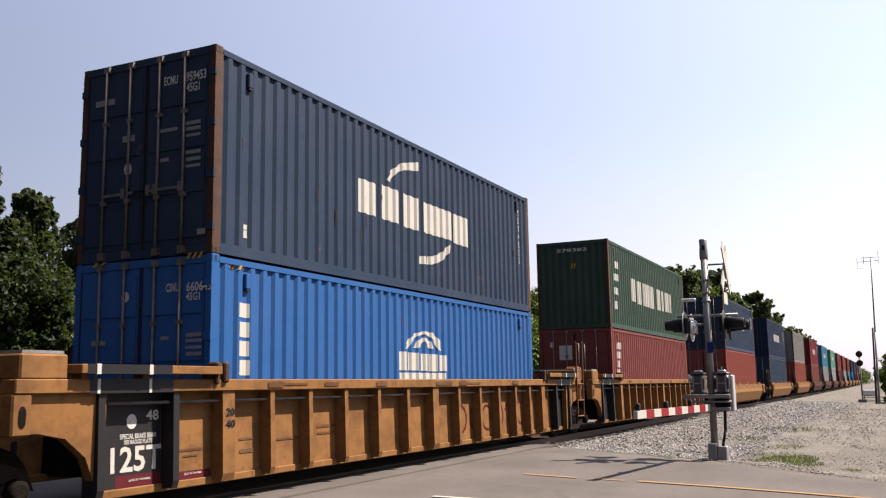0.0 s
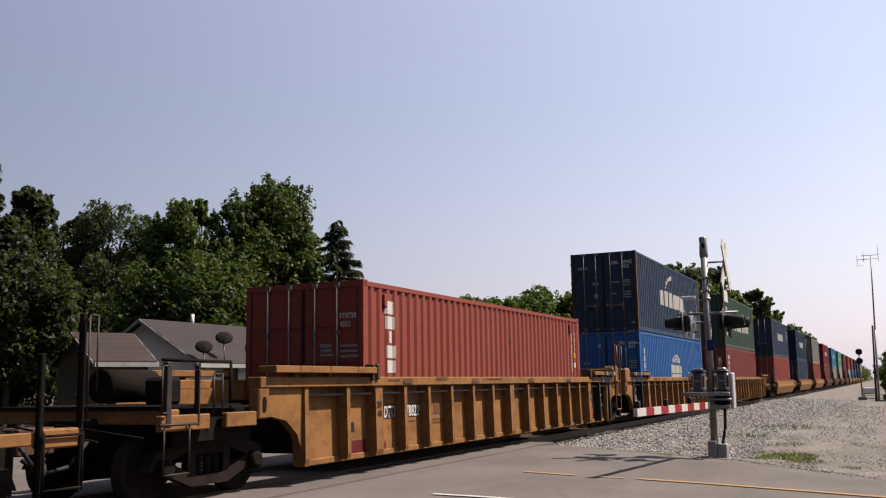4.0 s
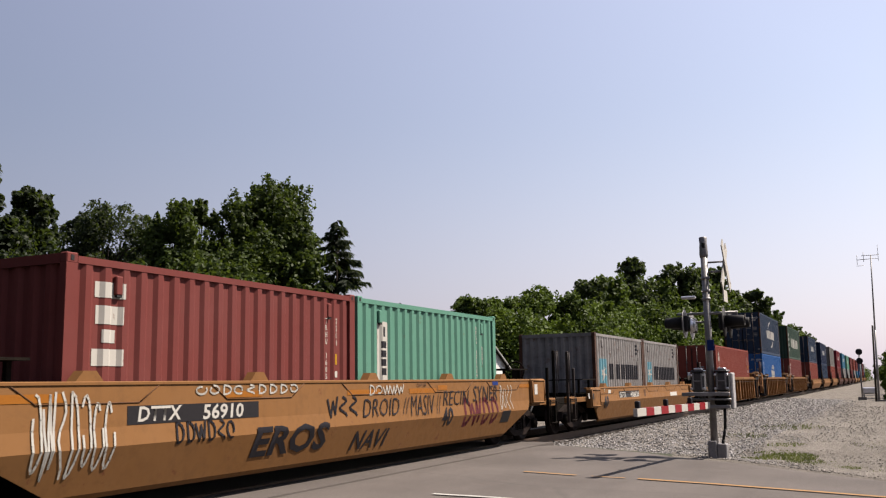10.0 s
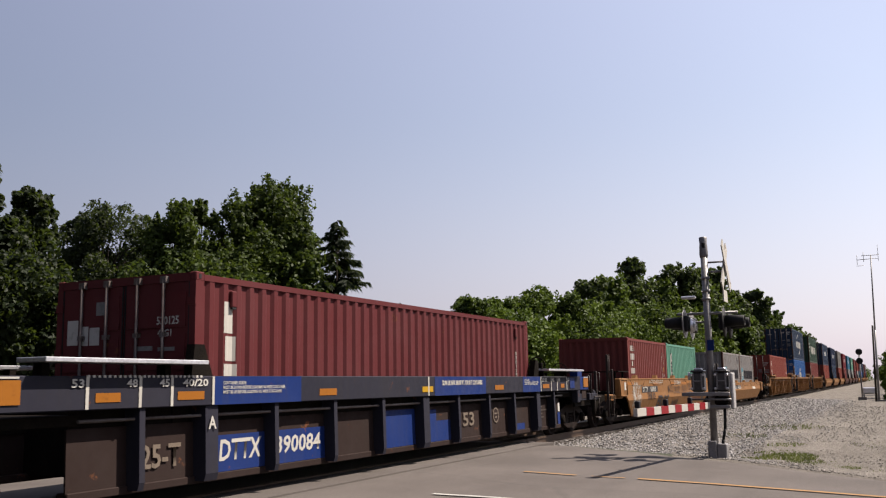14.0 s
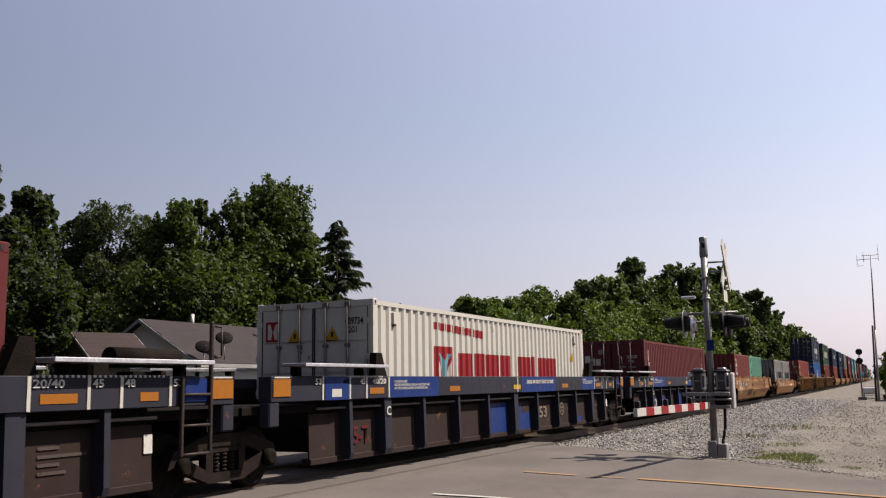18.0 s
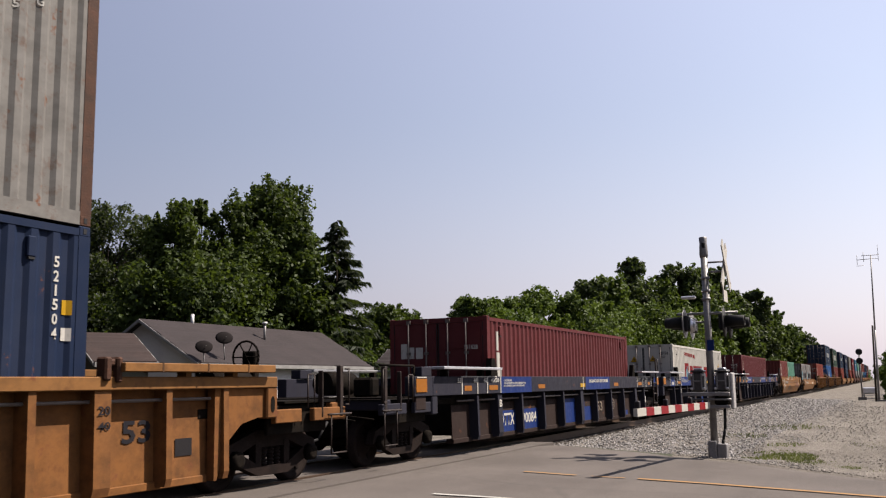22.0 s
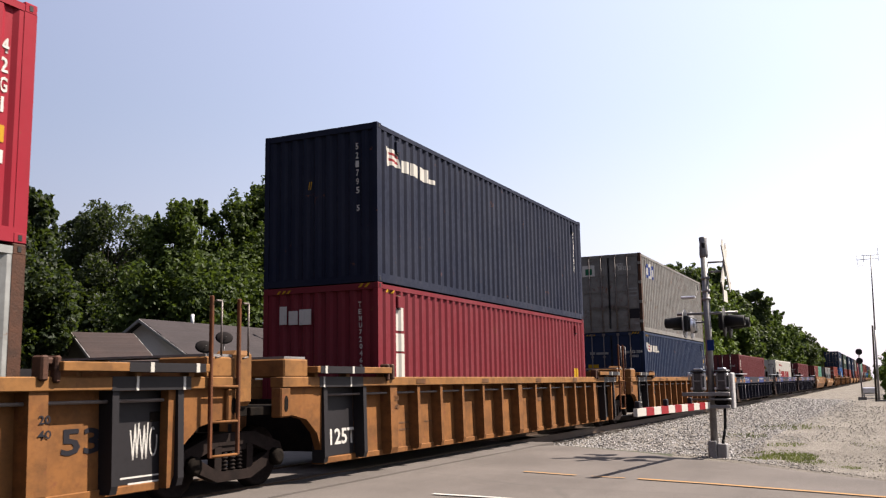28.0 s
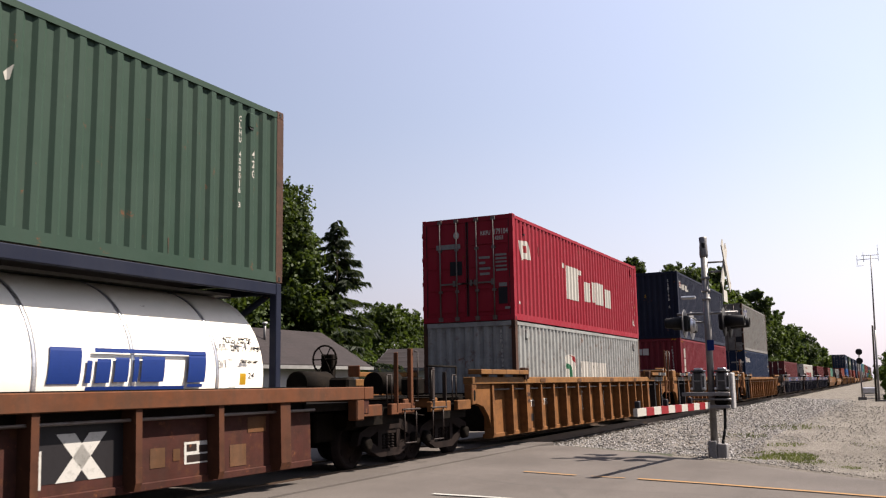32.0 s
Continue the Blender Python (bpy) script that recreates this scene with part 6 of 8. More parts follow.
cma_car = ribbed_car(15.75, "yellow", "truck", "joint", "yellow ribbed well car with black stencil panels")
cma = container(15.75, FLOOR + HC, 12.19, HC, "navy", "doors", "weathered navy container with rusty corner posts, riding on a blue one")
cos = container(15.75, FLOOR, 12.19, HC, "blue", "doors", "bright blue container standing in a yellow well car")
tri_car = ribbed_car(-3.65, "yellow", "free", "joint", "yellow ribbed well car with maroon stencil bands")
tri = container(-3.65, FLOOR, 12.19, HC, "red", "doors", "brick-red container alone in a yellow well car")
mae_car = smooth_car(-25.5, "smooth", "free", "free", "yellow smooth-sided well car with a grimy lower half")
mae1 = container(-22.43, FLOOR, 6.058, STD, "grey", "panel", "light grey twenty-foot container with light blue star panel")
mae2 = container(-28.55, FLOOR, 6.058, STD, "grey", "panel", "light grey twenty-foot container with rusty corner posts")
don_car = smooth_car(-45.6, "smooth", "free", "free", "yellow smooth-sided well car covered with graffiti", top=1.48, kink=0.79, box_out=0.0, box_z=(0.91, 1.50))
don = container(-42.50, FLOOR, 6.058, STD, "mint", "panel", "mint green twenty-foot container with a white stripe panel")
tri2 = container(-48.65, FLOOR, 6.058, STD, "brick", "panel", "brick-red twenty-foot container in a graffitied well car")
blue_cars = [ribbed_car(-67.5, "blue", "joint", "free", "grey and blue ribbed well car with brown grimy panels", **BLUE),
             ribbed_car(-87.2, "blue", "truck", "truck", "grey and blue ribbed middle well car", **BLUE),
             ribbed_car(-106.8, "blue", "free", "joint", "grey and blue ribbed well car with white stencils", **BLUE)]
tex1 = container(-67.5, FLOOR, 12.19, STD, "maroon", "doors", "dull maroon container alone in a blue and grey well car")
ym = container(-87.2, FLOOR, 12.19, STD, "white", "doors", "off-white container with a red and blue emblem")
tex2 = container(-106.8, FLOOR, 12.19, STD, "maroon", "doors", "maroon container alone in a well car")
mol_car = ribbed_car(-130.4, "worn", "truck", "free", "yellow ribbed well car with chalk scrawls on its panels")
mol = container(-130.4, FLOOR + HC, 12.19, HC, "taupe", "doors", "scuffed grey container with a blue and white emblem")
nyk0 = container(-130.4, FLOOR, 12.19, HC, "slate", "doors", "dark blue container under a grey one")
nyk_car = ribbed_car(-150.00, "worn", "truck", "joint", "yellow ribbed middle well car")
nyk = container(-150.00, FLOOR + HC, 12.19, HC, "midnight", "panel", "dark navy container riding on a red one")
tex3 = container(-150.00, FLOOR, 12.19, HC, "cherry", "panel", "dark red container standing in a yellow well car")
kl_car = ribbed_car(-169.57, "worn", "free", "joint", "yellow ribbed well car with rust stains")
kl = container(-169.57, FLOOR + STD, 12.19, STD, "crimson", "doors", "crimson container with white lettering blocks, riding on a silver one")
mol2 = container(-169.57, FLOOR, 12.19, STD, "silver", "panel", "silver-grey container standing in a yellow well car")
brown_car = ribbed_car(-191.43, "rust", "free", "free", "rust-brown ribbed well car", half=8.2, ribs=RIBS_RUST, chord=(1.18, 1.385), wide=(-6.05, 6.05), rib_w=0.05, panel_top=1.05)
clhu = container(-191.24, FLOOR + STD, 12.19, STD, "green", "panel", "dark green container riding on a white tank container")
tank_a = tank_container(-188.19, FLOOR, "white tank container in a dark blue frame under a green box")
tank_b = tank_container(-194.35, FLOOR, "white tank container in a dark blue frame")


# -- marks on the cars --
SMOOTH = [(1.25, 0.24), (1.31, 0.30), (1.50, 0.80), (1.50, 0.82), (1.47, 1.0), (1.46, 1.5)]


def car_plane(on, z):
    if on == "panel":
        return 1.30 - 0.03 * z
    if on == "smooth":
        return float(np.interp(z, [p[1] for p in SMOOTH], [p[0] for p in SMOOTH]))
    if on == "rib":
        return 1.486 - 0.025 * (z - 0.36) / 1.03
    return 1.491


def on_car(car, bm, on):
    lift = layer(car)
    if on == "smooth":
        for z in (1.0, 0.8):
            bmesh.ops.bisect_plane(bm, geom=bm.verts[:] + bm.edges[:] + bm.faces[:], plane_co=(0, 0, z), plane_no=(0, 0, 1))
    for v in bm.verts:
        v.co.y = -(car_plane(on, v.co.z) + lift)
    return bm


def car_mark(car, name, rows, material, on="panel", label=""):
    rows = rounded(rows) if name == "round_patch" else rows
    return part(name, on_car(car, polys(*rows), on), material, car, label)


def car_text(car, body, x0, z0, x1, z1, material, on="panel", slant=0.0, bold=0.022):
    bm = on_car(car, letters(body, x0, z0, x1, z1, slant, bold), on)
    for v in bm.verts:
        v.co.y -= 0.003
    return part("lettering", bm, material, car)


def scrawl(car, x0, z0, x1, z1, n, material, on, w):
    """Spray-can scribble without any word in it: loops and slashes, n of them in a row."""
    rng = random.Random(int(abs(x0) * 100 + abs(z0) * 1000))
    bm = bmesh.new()
    step = (x1 - x0) / n
    for i in range(n):
        cx, cz, rx, rz = x0 + (i + 0.5) * step, (z0 + z1) / 2, step * 0.46, (z1 - z0) * 0.48
        kind = rng.choice((0, 0, 0, 1, 2, 3))
        if kind == 0:
            a0 = rng.uniform(0, 6.28)
            pts = [(cx + rx * math.cos(a0 + a * 0.42) * (0.6 + 0.03 * a), cz + rz * math.sin(a0 + a * 0.42) * (0.7 + 0.02 * a)) for a in range(14)]
        elif kind == 1:
            pts = [(cx - rx, cz + rz * rng.uniform(0.5, 1)), (cx - rx * 0.4, cz - rz), (cx + rx * 0.1, cz + rz * rng.uniform(0.2, 1)), (cx + rx * 0.5, cz - rz * rng.uniform(0.6, 1)), (cx + rx, cz + rz)]
        elif kind == 2:
            pts = [(cx + rx * 0.7 * math.sin(a * 0.9), cz + rz - 2 * rz * a / 9) for a in range(10)]
        else:
            pts = [(cx - rx * 0.5, cz - rz), (cx - rx * 0.45, cz + rz)] + [(cx - rx * 0.4 + rx * 1.2 * math.sin(a * 0.45), cz + rz * math.cos(a * 0.45)) for a in range(8)]
        for (ax, az), (bx, bz) in zip(pts, pts[1:]):
            d = Vector((bx - ax, bz - az))
            if d.length < 1e-4:
                continue
            e = d.normalized() * w * 0.35
            o = Vector((-d.y, d.x)).normalized() * w * 0.5
            q = [(ax - e.x + o.x, az - e.y + o.y), (bx + e.x + o.x, bz + e.y + o.y), (bx + e.x - o.x, bz + e.y - o.y), (ax - e.x - o.x, az - e.y - o.y)]
            bm.faces.new([bm.verts.new((x, 0, z + 0.0)) for x, z in q])
    return part("graffiti_scribble", on_car(car, bm, on), material, car, "spray-painted scribble")


for name_, car_ in (("A", blue_cars[0]), ("C", blue_cars[1]), ("B", blue_cars[2])):
    # deep grey chord with blue fields, white ticks and amber reflectors
    for x0, x1 in ((-6.02, -4.1), (0.30, 2.75), (4.95, 6.15))[: 2 if name_ == "B" else 3]:
        car_mark(car_, "blue_field", [rect(x0, 1.195, x1, 1.55)], M["car_blue"], "chord")
    car_text(car_, "52,900 LBS. MAX. GROSS WT. FOR 20 FT CONTAINERS", 0.62, 1.37, 2.55, 1.48, M["white"], "chord", 0.0, 0.045)
    car_text(car_, "CONTAINER GUIDE:\nMUST BE DOWN BEFORE LOADING 96 WIDE CONTAINER\nMUST BE UP BEFORE LOADING 102 WIDE CONTAINER", -5.86, 1.33, -4.5, 1.49, M["white"], "chord")
    if name_ != "B":
        car_text(car_, "CONTAINER GUIDE:\nMUST BE DOWN BEFORE LOADING 96 WIDE CONTAINER\nMUST BE UP BEFORE LOADING 102 WIDE CONTAINER", 5.05, 1.36, 6.0, 1.49, M["white"], "chord")
    for x0, x1 in ((-3.62, -3.14), (3.25, 3.75), (-6.70, -6.22), (-7.98, -7.62), (6.32, 6.80), (7.71, 8.0)):
        car_mark(car_, "amber_reflector", [rect(x0, 1.27, x1, 1.37)], M["orange_mark"], "chord")
    car_mark(car_, "amber_reflector", [rect(-0.22, 1.27, 0.22, 1.37)], M["yellow_mark"], "chord")
    for x in (0.04, -6.05, -6.80, -7.32, -8.10, 6.18, 6.95, 7.42, 8.2):
        car_mark(car_, "white_tick", [rect(x - 0.022, 1.20, x + 0.022, 1.55)], M["white"], "chord")
    for s_, x0, x1 in (("40/20", -6.62, -6.16), ("45", -7.02, -6.85), ("48", -7.54, -7.37), ("53", -8.32, -8.15), ("20/40", 6.22, 6.62), ("45", 6.99, 7.15), ("48", 7.46, 7.62), ("53", 8.24, 8.40)):
        car_text(car_, s_, x0, 1.43, x1, 1.52, M["whitish"], "chord")
    for e, free in ((-1, name_ == "B"), (1, name_ == "A")):
        xa, xb = sorted((e * 9.67, e * 10.10) if free else (e * 8.95, e * 9.36))
        car_mark(car_, "amber_plate", [rect(xa, 1.27, xb, 1.51)], M["orange_mark"], "chord")
        car_mark(car_, "stencil_bar", [rect(xa + 0.02, 1.525, xb - 0.02, 1.545)], M["white"], "chord")
    if name_ == "C":
        car_mark(car_, "blue_field", [rect(-8.05, 1.195, -7.36, 1.55)], M["car_blue"], "chord")
        car_mark(car_, "label_bar", [rect(-7.86, 1.24, -7.58, 1.36)], M["white"], "chord")
    for k_ in range(4):
        car_mark(car_, "stencil_bar", [rect(6.50, 0.80 - 0.085 * k_, 6.78 + 0.09 * (k_ % 2) + (0.28 if k_ == 1 else 0), 0.835 - 0.085 * k_)], M["dim_stencil"])
    car_mark(car_, "rail_label", [rect(8.45, 1.25, 8.85, 1.52)], M["car_blue"], "chord")
    for x0, x1, zt in ((-1.55, -0.14, 0.97), (0.14, 1.38, 0.93)):
        car_mark(car_, "blue_field", [rect(x0, 0.335, x1, zt)], M["car_blue"])
    car_mark(car_, "grey_patch", [rect(0.75, 0.72, 1.38, 0.95)], M["car_brown"])
    car_text(car_, name_, -6.12, 0.90, -5.97, 1.06, M["white"], "rib")
    car_text(car_, "53", 1.98, 0.55, 2.55, 0.83, M["faded"])
    car_mark(car_, "round_stencil", [[(3.75 + 0.17 * math.cos(a * 0.5236), 0.72 + 0.17 * math.sin(a * 0.5236)) for a in range(12)]], M["faded"])
    car_mark(car_, "round_stencil", [[(3.75 + 0.14 * math.cos(a * 0.5236), 0.72 + 0.14 * math.sin(a * 0.5236)) for a in range(12)]], M["car_brown"])
    car_mark(car_, "stencil_bar", [rect(3.66, 0.74, 3.84, 0.77), rect(3.70, 0.66, 3.80, 0.69)], M["faded"])
    car_mark(car_, "blue_field", [rect(5.0, 0.335, 5.5, 0.48)], M["car_blue"])
    car_mark(car_, "label_bar", [rect(8.0, 0.66, 8.14, 0.88)], M["whitish"])
    if name_ == "A":
        car_mark(car_, "blue_field", [rect(7.95, 0.335, 8.14, 0.64)], M["car_blue"])
    for e in (-1, 1):
        bm = bmesh.new()
        prism(bm, [(e * 5.95, 1.555), (e * 6.35, 1.555), (e * 6.30, 1.95), (e * 6.12, 1.95)], -1.40, -1.27)
        part("corner_guide", bm, M["underframe"], car_, "dark folding corner guide")
for car_ in (blue_cars[0], blue_cars[2]):
    car_mark(car_, "blue_field", [rect(-5.92, 0.335, -4.70, 0.80), rect(-4.60, 0.335, -3.18, 0.80)], M["car_blue"])
    car_text(car_, "DTTX", -5.68, 0.47, -4.80, 0.74, M["white"], "panel", 0.12)
    car_text(car_, "390084", -4.46, 0.47, -3.32, 0.72, M["white"], "panel", 0.12)
car_text(blue_cars[0], "125-T", -7.20, 0.48, -6.40, 0.76, M["faded"])
car_text(blue_cars[1], "125-T", -7.20, 0.48, -6.40, 0.76, M["maroon_band"])
side_mark(cma, "letter_block", [rect(3.85, 1.19, 4.45, 1.78)], M["white"])
side_mark(cma, "letter_block", [rect(4.61, 1.19, 5.31, 1.81)], M["white"])
side_mark(cma, "letter_block", [rect(5.44, 1.17, 6.06, 1.80)], M["white"])
side_mark(cma, "letter_block", [rect(6.28, 1.18, 6.92, 1.78)], M["white"])
side_mark(cma, "letter_block", [rect(6.97, 1.19, 7.63, 1.78)], M["white"])
side_mark(cma, "letter_block", [rect(7.67, 1.15, 8.46, 1.77)], M["white"])
side_mark(cma, "arc", [[(4.81, 1.93), (5.02, 2.16), (5.40, 2.37), (6.08, 2.53), (6.08, 2.35), (5.50, 2.26), (5.18, 2.13), (4.92, 1.91)]], M["white"], "white curved stroke")
side_mark(cma, "arc", [[(6.13, 0.69), (6.70, 0.75), (7.13, 0.90), (7.50, 1.10), (7.45, 0.91), (7.06, 0.69), (6.64, 0.58), (6.12, 0.54)]], M["white"])
side_mark(cma, "label_bar", [rect(0.66, 0.42, 0.78, 0.49)], M["white"])
side_mark(cma, "label_bar", [rect(0.67, 0.30, 0.78, 0.41)], M["white"])
column_text(cma, "9594533", 11.48, 2.48, 0.155, 0.199, M["whitish"])
end_text(cma, "ECMU", *(1.55, 2.42, 1.79, 2.55), M["whitish"])
end_text(cma, "959453", *(1.94, 2.42, 2.29, 2.56), M["whitish"])
end_text(cma, "45G1", *(1.95, 2.27, 2.18, 2.40), M["whitish"])
end_mark(cma, "label_bar", [rect(1.50, 1.75, 1.81, 1.80)], M["door_print"])
end_mark(cma, "label_bar", [rect(1.95, 1.80, 2.21, 1.85)], M["door_print"])
end_mark(cma, "label_bar", [rect(1.95, 1.72, 2.21, 1.77)], M["door_print"])
end_mark(cma, "label_bar", [rect(1.96, 1.63, 2.21, 1.67)], M["door_print"])
end_mark(cma, "label_bar", [rect(1.96, 1.39, 2.22, 1.44)], M["door_print"])
end_mark(cma, "label_bar", [rect(1.97, 1.29, 2.22, 1.34)], M["door_print"])
end_mark(cma, "label_bar", [rect(1.97, 1.20, 2.22, 1.24)], M["door_print"])
end_mark(cma, "label_bar", [rect(1.52, 1.33, 1.67, 1.38)], M["door_print"])
end_mark(cma, "label_bar", [rect(0.27, 2.29, 0.64, 2.38)], M["door_print"])
end_mark(cma, "label_bar", [rect(0.81, 1.70, 1.04, 1.79)], M["door_print"])
end_mark(cma, "label_bar", [rect(2.19, 0.26, 2.33, 0.34)], M["door_print"])
end_mark(cma, "round_patch", [rect(0.86, 1.21, 1.00, 1.39)], M["whitish"])
side_mark(cos, "character_block", [rect(0.60, 2.08, 0.84, 2.28)], M["white"])
side_mark(cos, "character_block", [rect(0.61, 1.81, 0.84, 2.02)], M["white"])
side_mark(cos, "character_block", [rect(0.61, 1.55, 0.84, 1.76)], M["white"])
side_mark(cos, "character_block", [rect(0.62, 1.29, 0.85, 1.50)], M["white"])
side_mark(cos, "letter_block", [rect(5.24, 1.40, 5.54, 1.74)], M["white"])
side_mark(cos, "letter_block", [rect(5.61, 1.40, 6.00, 1.73)], M["white"])
side_mark(cos, "letter_block", [rect(6.08, 1.40, 6.42, 1.72)], M["white"])
side_mark(cos, "letter_block", [rect(6.47, 1.39, 6.83, 1.72)], M["white"])
side_mark(cos, "letter_block", [rect(6.88, 1.40, 7.28, 1.71)], M["white"])
side_mark(cos, "letter_block", [rect(5.28, 1.23, 7.18, 1.36)], M["white"])
side_mark(cos, "arc", [[(5.45, 1.79), (5.60, 1.96), (5.87, 2.09), (6.26, 2.15), (6.26, 2.09), (5.96, 2.04), (5.74, 1.94), (5.61, 1.80)]], M["white"], "white arched stroke")
side_mark(cos, "arc", [[(6.26, 2.15), (6.64, 2.13), (6.90, 2.01), (7.04, 1.80), (6.86, 1.80), (6.70, 1.96), (6.49, 2.06), (6.26, 2.09)]], M["white"])
side_mark(cos, "arc", [[(5.84, 1.82), (5.96, 1.96), (6.26, 2.03), (6.54, 1.96), (6.63, 1.82), (6.48, 1.83), (6.26, 1.96), (6.00, 1.82)]], M["white"])
end_text(cos, "CSNU", *(1.68, 2.41, 1.90, 2.53), M["whitish"])
end_text(cos, "660643", *(2.03, 2.40, 2.45, 2.53), M["whitish"])
end_text(cos, "45G1", *(2.03, 2.28, 2.26, 2.39), M["whitish"])
end_mark(cos, "label_bar", [rect(0.36, 1.73, 0.62, 1.80)], M["door_print"])
end_mark(cos, "label_bar", [rect(1.61, 1.77, 1.75, 1.82)], M["door_print"])
end_mark(cos, "label_bar", [rect(2.04, 1.80, 2.30, 1.85)], M["door_print"])
end_mark(cos, "label_bar", [rect(2.04, 1.73, 2.31, 1.77)], M["door_print"])
end_mark(cos, "label_bar", [rect(2.04, 1.64, 2.31, 1.68)], M["door_print"])
end_mark(cos, "label_bar", [rect(2.05, 1.55, 2.31, 1.60)], M["door_print"])
end_mark(cos, "round_patch", [rect(0.89, 2.31, 1.03, 2.46)], M["whitish"])
end_mark(cos, "hazard_mark", [rect(0.32, 2.84, 0.59, 2.90)], M["yellow_mark"])
end_mark(cos, "hazard_mark", [rect(2.02, 2.84, 2.31, 2.92)], M["yellow_mark"])
side_mark(cos, "hazard_mark", [rect(0.35, 2.73, 0.75, 2.79)], M["yellow_mark"])
side_mark(tri, "letter_block", [rect(0.80, 2.35, 1.11, 2.58)], M["white"])
side_mark(tri, "letter_block", [rect(0.81, 2.08, 1.13, 2.31)], M["white"])
side_mark(tri, "letter_block", [rect(0.91, 1.84, 1.06, 2.05)], M["white"])
side_mark(tri, "letter_block", [rect(0.83, 1.57, 1.15, 1.79)], M["white"])
side_mark(tri, "letter_block", [rect(0.84, 1.31, 1.14, 1.53)], M["white"])
side_mark(tri, "hazard_mark", [rect(0.25, 2.78, 0.58, 2.84)], M["yellow_mark"])
column_text(tri, "5737207", 11.46, 2.46, 0.126, 0.161, M["whitish"])
column_text(tri, "45G1", 11.74, 2.47, 0.099, 0.128, M["whitish"])
end_text(tri, "573720", *(1.97, 2.24, 2.31, 2.33), M["whitish"])
end_text(tri, "45G1", *(1.98, 2.09, 2.19, 2.19), M["whitish"])
end_mark(tri, "label_bar", [rect(1.58, 1.75, 1.81, 1.81)], M["door_print"])
end_mark(tri, "label_bar", [rect(1.59, 1.67, 1.82, 1.72)], M["door_print"])
end_mark(tri, "label_bar", [rect(1.59, 1.60, 1.86, 1.64)], M["door_print"])
end_mark(tri, "label_bar", [rect(1.99, 1.75, 2.34, 1.79)], M["door_print"])
end_mark(tri, "label_bar", [rect(1.99, 1.66, 2.34, 1.70)], M["door_print"])
end_mark(tri, "label_bar", [rect(2.00, 1.57, 2.34, 1.62)], M["door_print"])
side_mark(mae2, "panel", [rect(0.51, 0.94, 1.27, 1.80)], M["cyan_mark"])
side_mark(mae2, "letter_block", [rect(1.59, 1.17, 2.00, 1.66)], M["dark_mark"])
side_mark(mae2, "letter_block", [rect(2.32, 1.17, 2.84, 1.65)], M["dark_mark"])
side_mark(mae2, "letter_block", [rect(2.97, 1.17, 3.45, 1.65)], M["dark_mark"])
side_mark(mae2, "letter_block", [rect(3.52, 1.16, 4.05, 1.65)], M["dark_mark"])
side_mark(mae2, "letter_block", [rect(4.12, 1.16, 4.61, 1.65)], M["dark_mark"])
side_mark(mae2, "letter_block", [rect(4.70, 1.16, 5.27, 1.64)], M["dark_mark"])
side_mark(mae1, "panel", [rect(0.58, 0.91, 1.28, 1.79)], M["cyan_mark"])
side_mark(mae1, "letter_block", [rect(1.68, 1.14, 2.29, 1.64)], M["dark_mark"])
side_mark(mae1, "letter_block", [rect(2.40, 1.14, 2.93, 1.62)], M["dark_mark"])
side_mark(mae1, "letter_block", [rect(3.05, 1.13, 3.54, 1.62)], M["dark_mark"])
side_mark(mae1, "letter_block", [rect(3.64, 1.13, 4.08, 1.62)], M["dark_mark"])
side_mark(mae1, "letter_block", [rect(4.19, 1.13, 4.64, 1.62)], M["dark_mark"])
side_mark(mae1, "letter_block", [rect(4.73, 1.13, 5.36, 1.62)], M["dark_mark"])
side_mark(mae2, "star", [[(0.91, 1.63), (0.97, 1.44), (1.16, 1.53), (1.03, 1.37), (1.23, 1.29), (1.01, 1.29), (1.07, 1.09), (0.93, 1.25), (0.80, 1.10), (0.84, 1.29), (0.64, 1.28), (0.82, 1.37), (0.68, 1.52), (0.87, 1.44)]], M["white"], "white seven-pointed star")
side_mark(mae1, "star", [[(0.95, 1.67), (1.00, 1.47), (1.19, 1.56), (1.05, 1.40), (1.24, 1.31), (1.03, 1.31), (1.07, 1.12), (0.95, 1.27), (0.82, 1.12), (0.86, 1.31), (0.66, 1.31), (0.84, 1.40), (0.72, 1.56), (0.90, 1.47)]], M["white"], "white seven-pointed star")
column_text(mae2, "201795", 5.23, 2.42, 0.048, 0.062, M["dark_mark"])
side_mark(mae2, "label_bar", [rect(4.91, 2.27, 5.28, 2.35)], M["dark_mark"])
side_mark(mae2, "label_bar", [rect(4.91, 2.15, 5.45, 2.22)], M["dark_mark"])
side_mark(mae2, "label_bar", [rect(4.92, 2.01, 5.20, 2.09)], M["dark_mark"])
side_mark(mae2, "label_bar", [rect(5.23, 1.79, 5.37, 1.90)], M["dark_mark"])
side_mark(mae1, "label_bar", [rect(5.01, 2.31, 5.38, 2.38)], M["dark_mark"])
side_mark(mae1, "label_bar", [rect(5.00, 2.18, 5.43, 2.25)], M["dark_mark"])
side_mark(mae1, "label_bar", [rect(4.99, 2.02, 5.24, 2.10)], M["dark_mark"])
side_mark(don, "panel", [rect(0.72, 1.17, 1.09, 2.20)], M["white"])
side_mark(don, "letter_block", [rect(0.83, 1.74, 1.05, 1.86)], M["dark_mark"])
side_mark(don, "letter_block", [rect(0.83, 1.58, 1.05, 1.70)], M["dark_mark"])
side_mark(don, "letter_block", [rect(0.83, 1.43, 1.05, 1.55)], M["dark_mark"])
side_mark(don, "letter_block", [rect(0.84, 1.27, 1.05, 1.39)], M["dark_mark"])
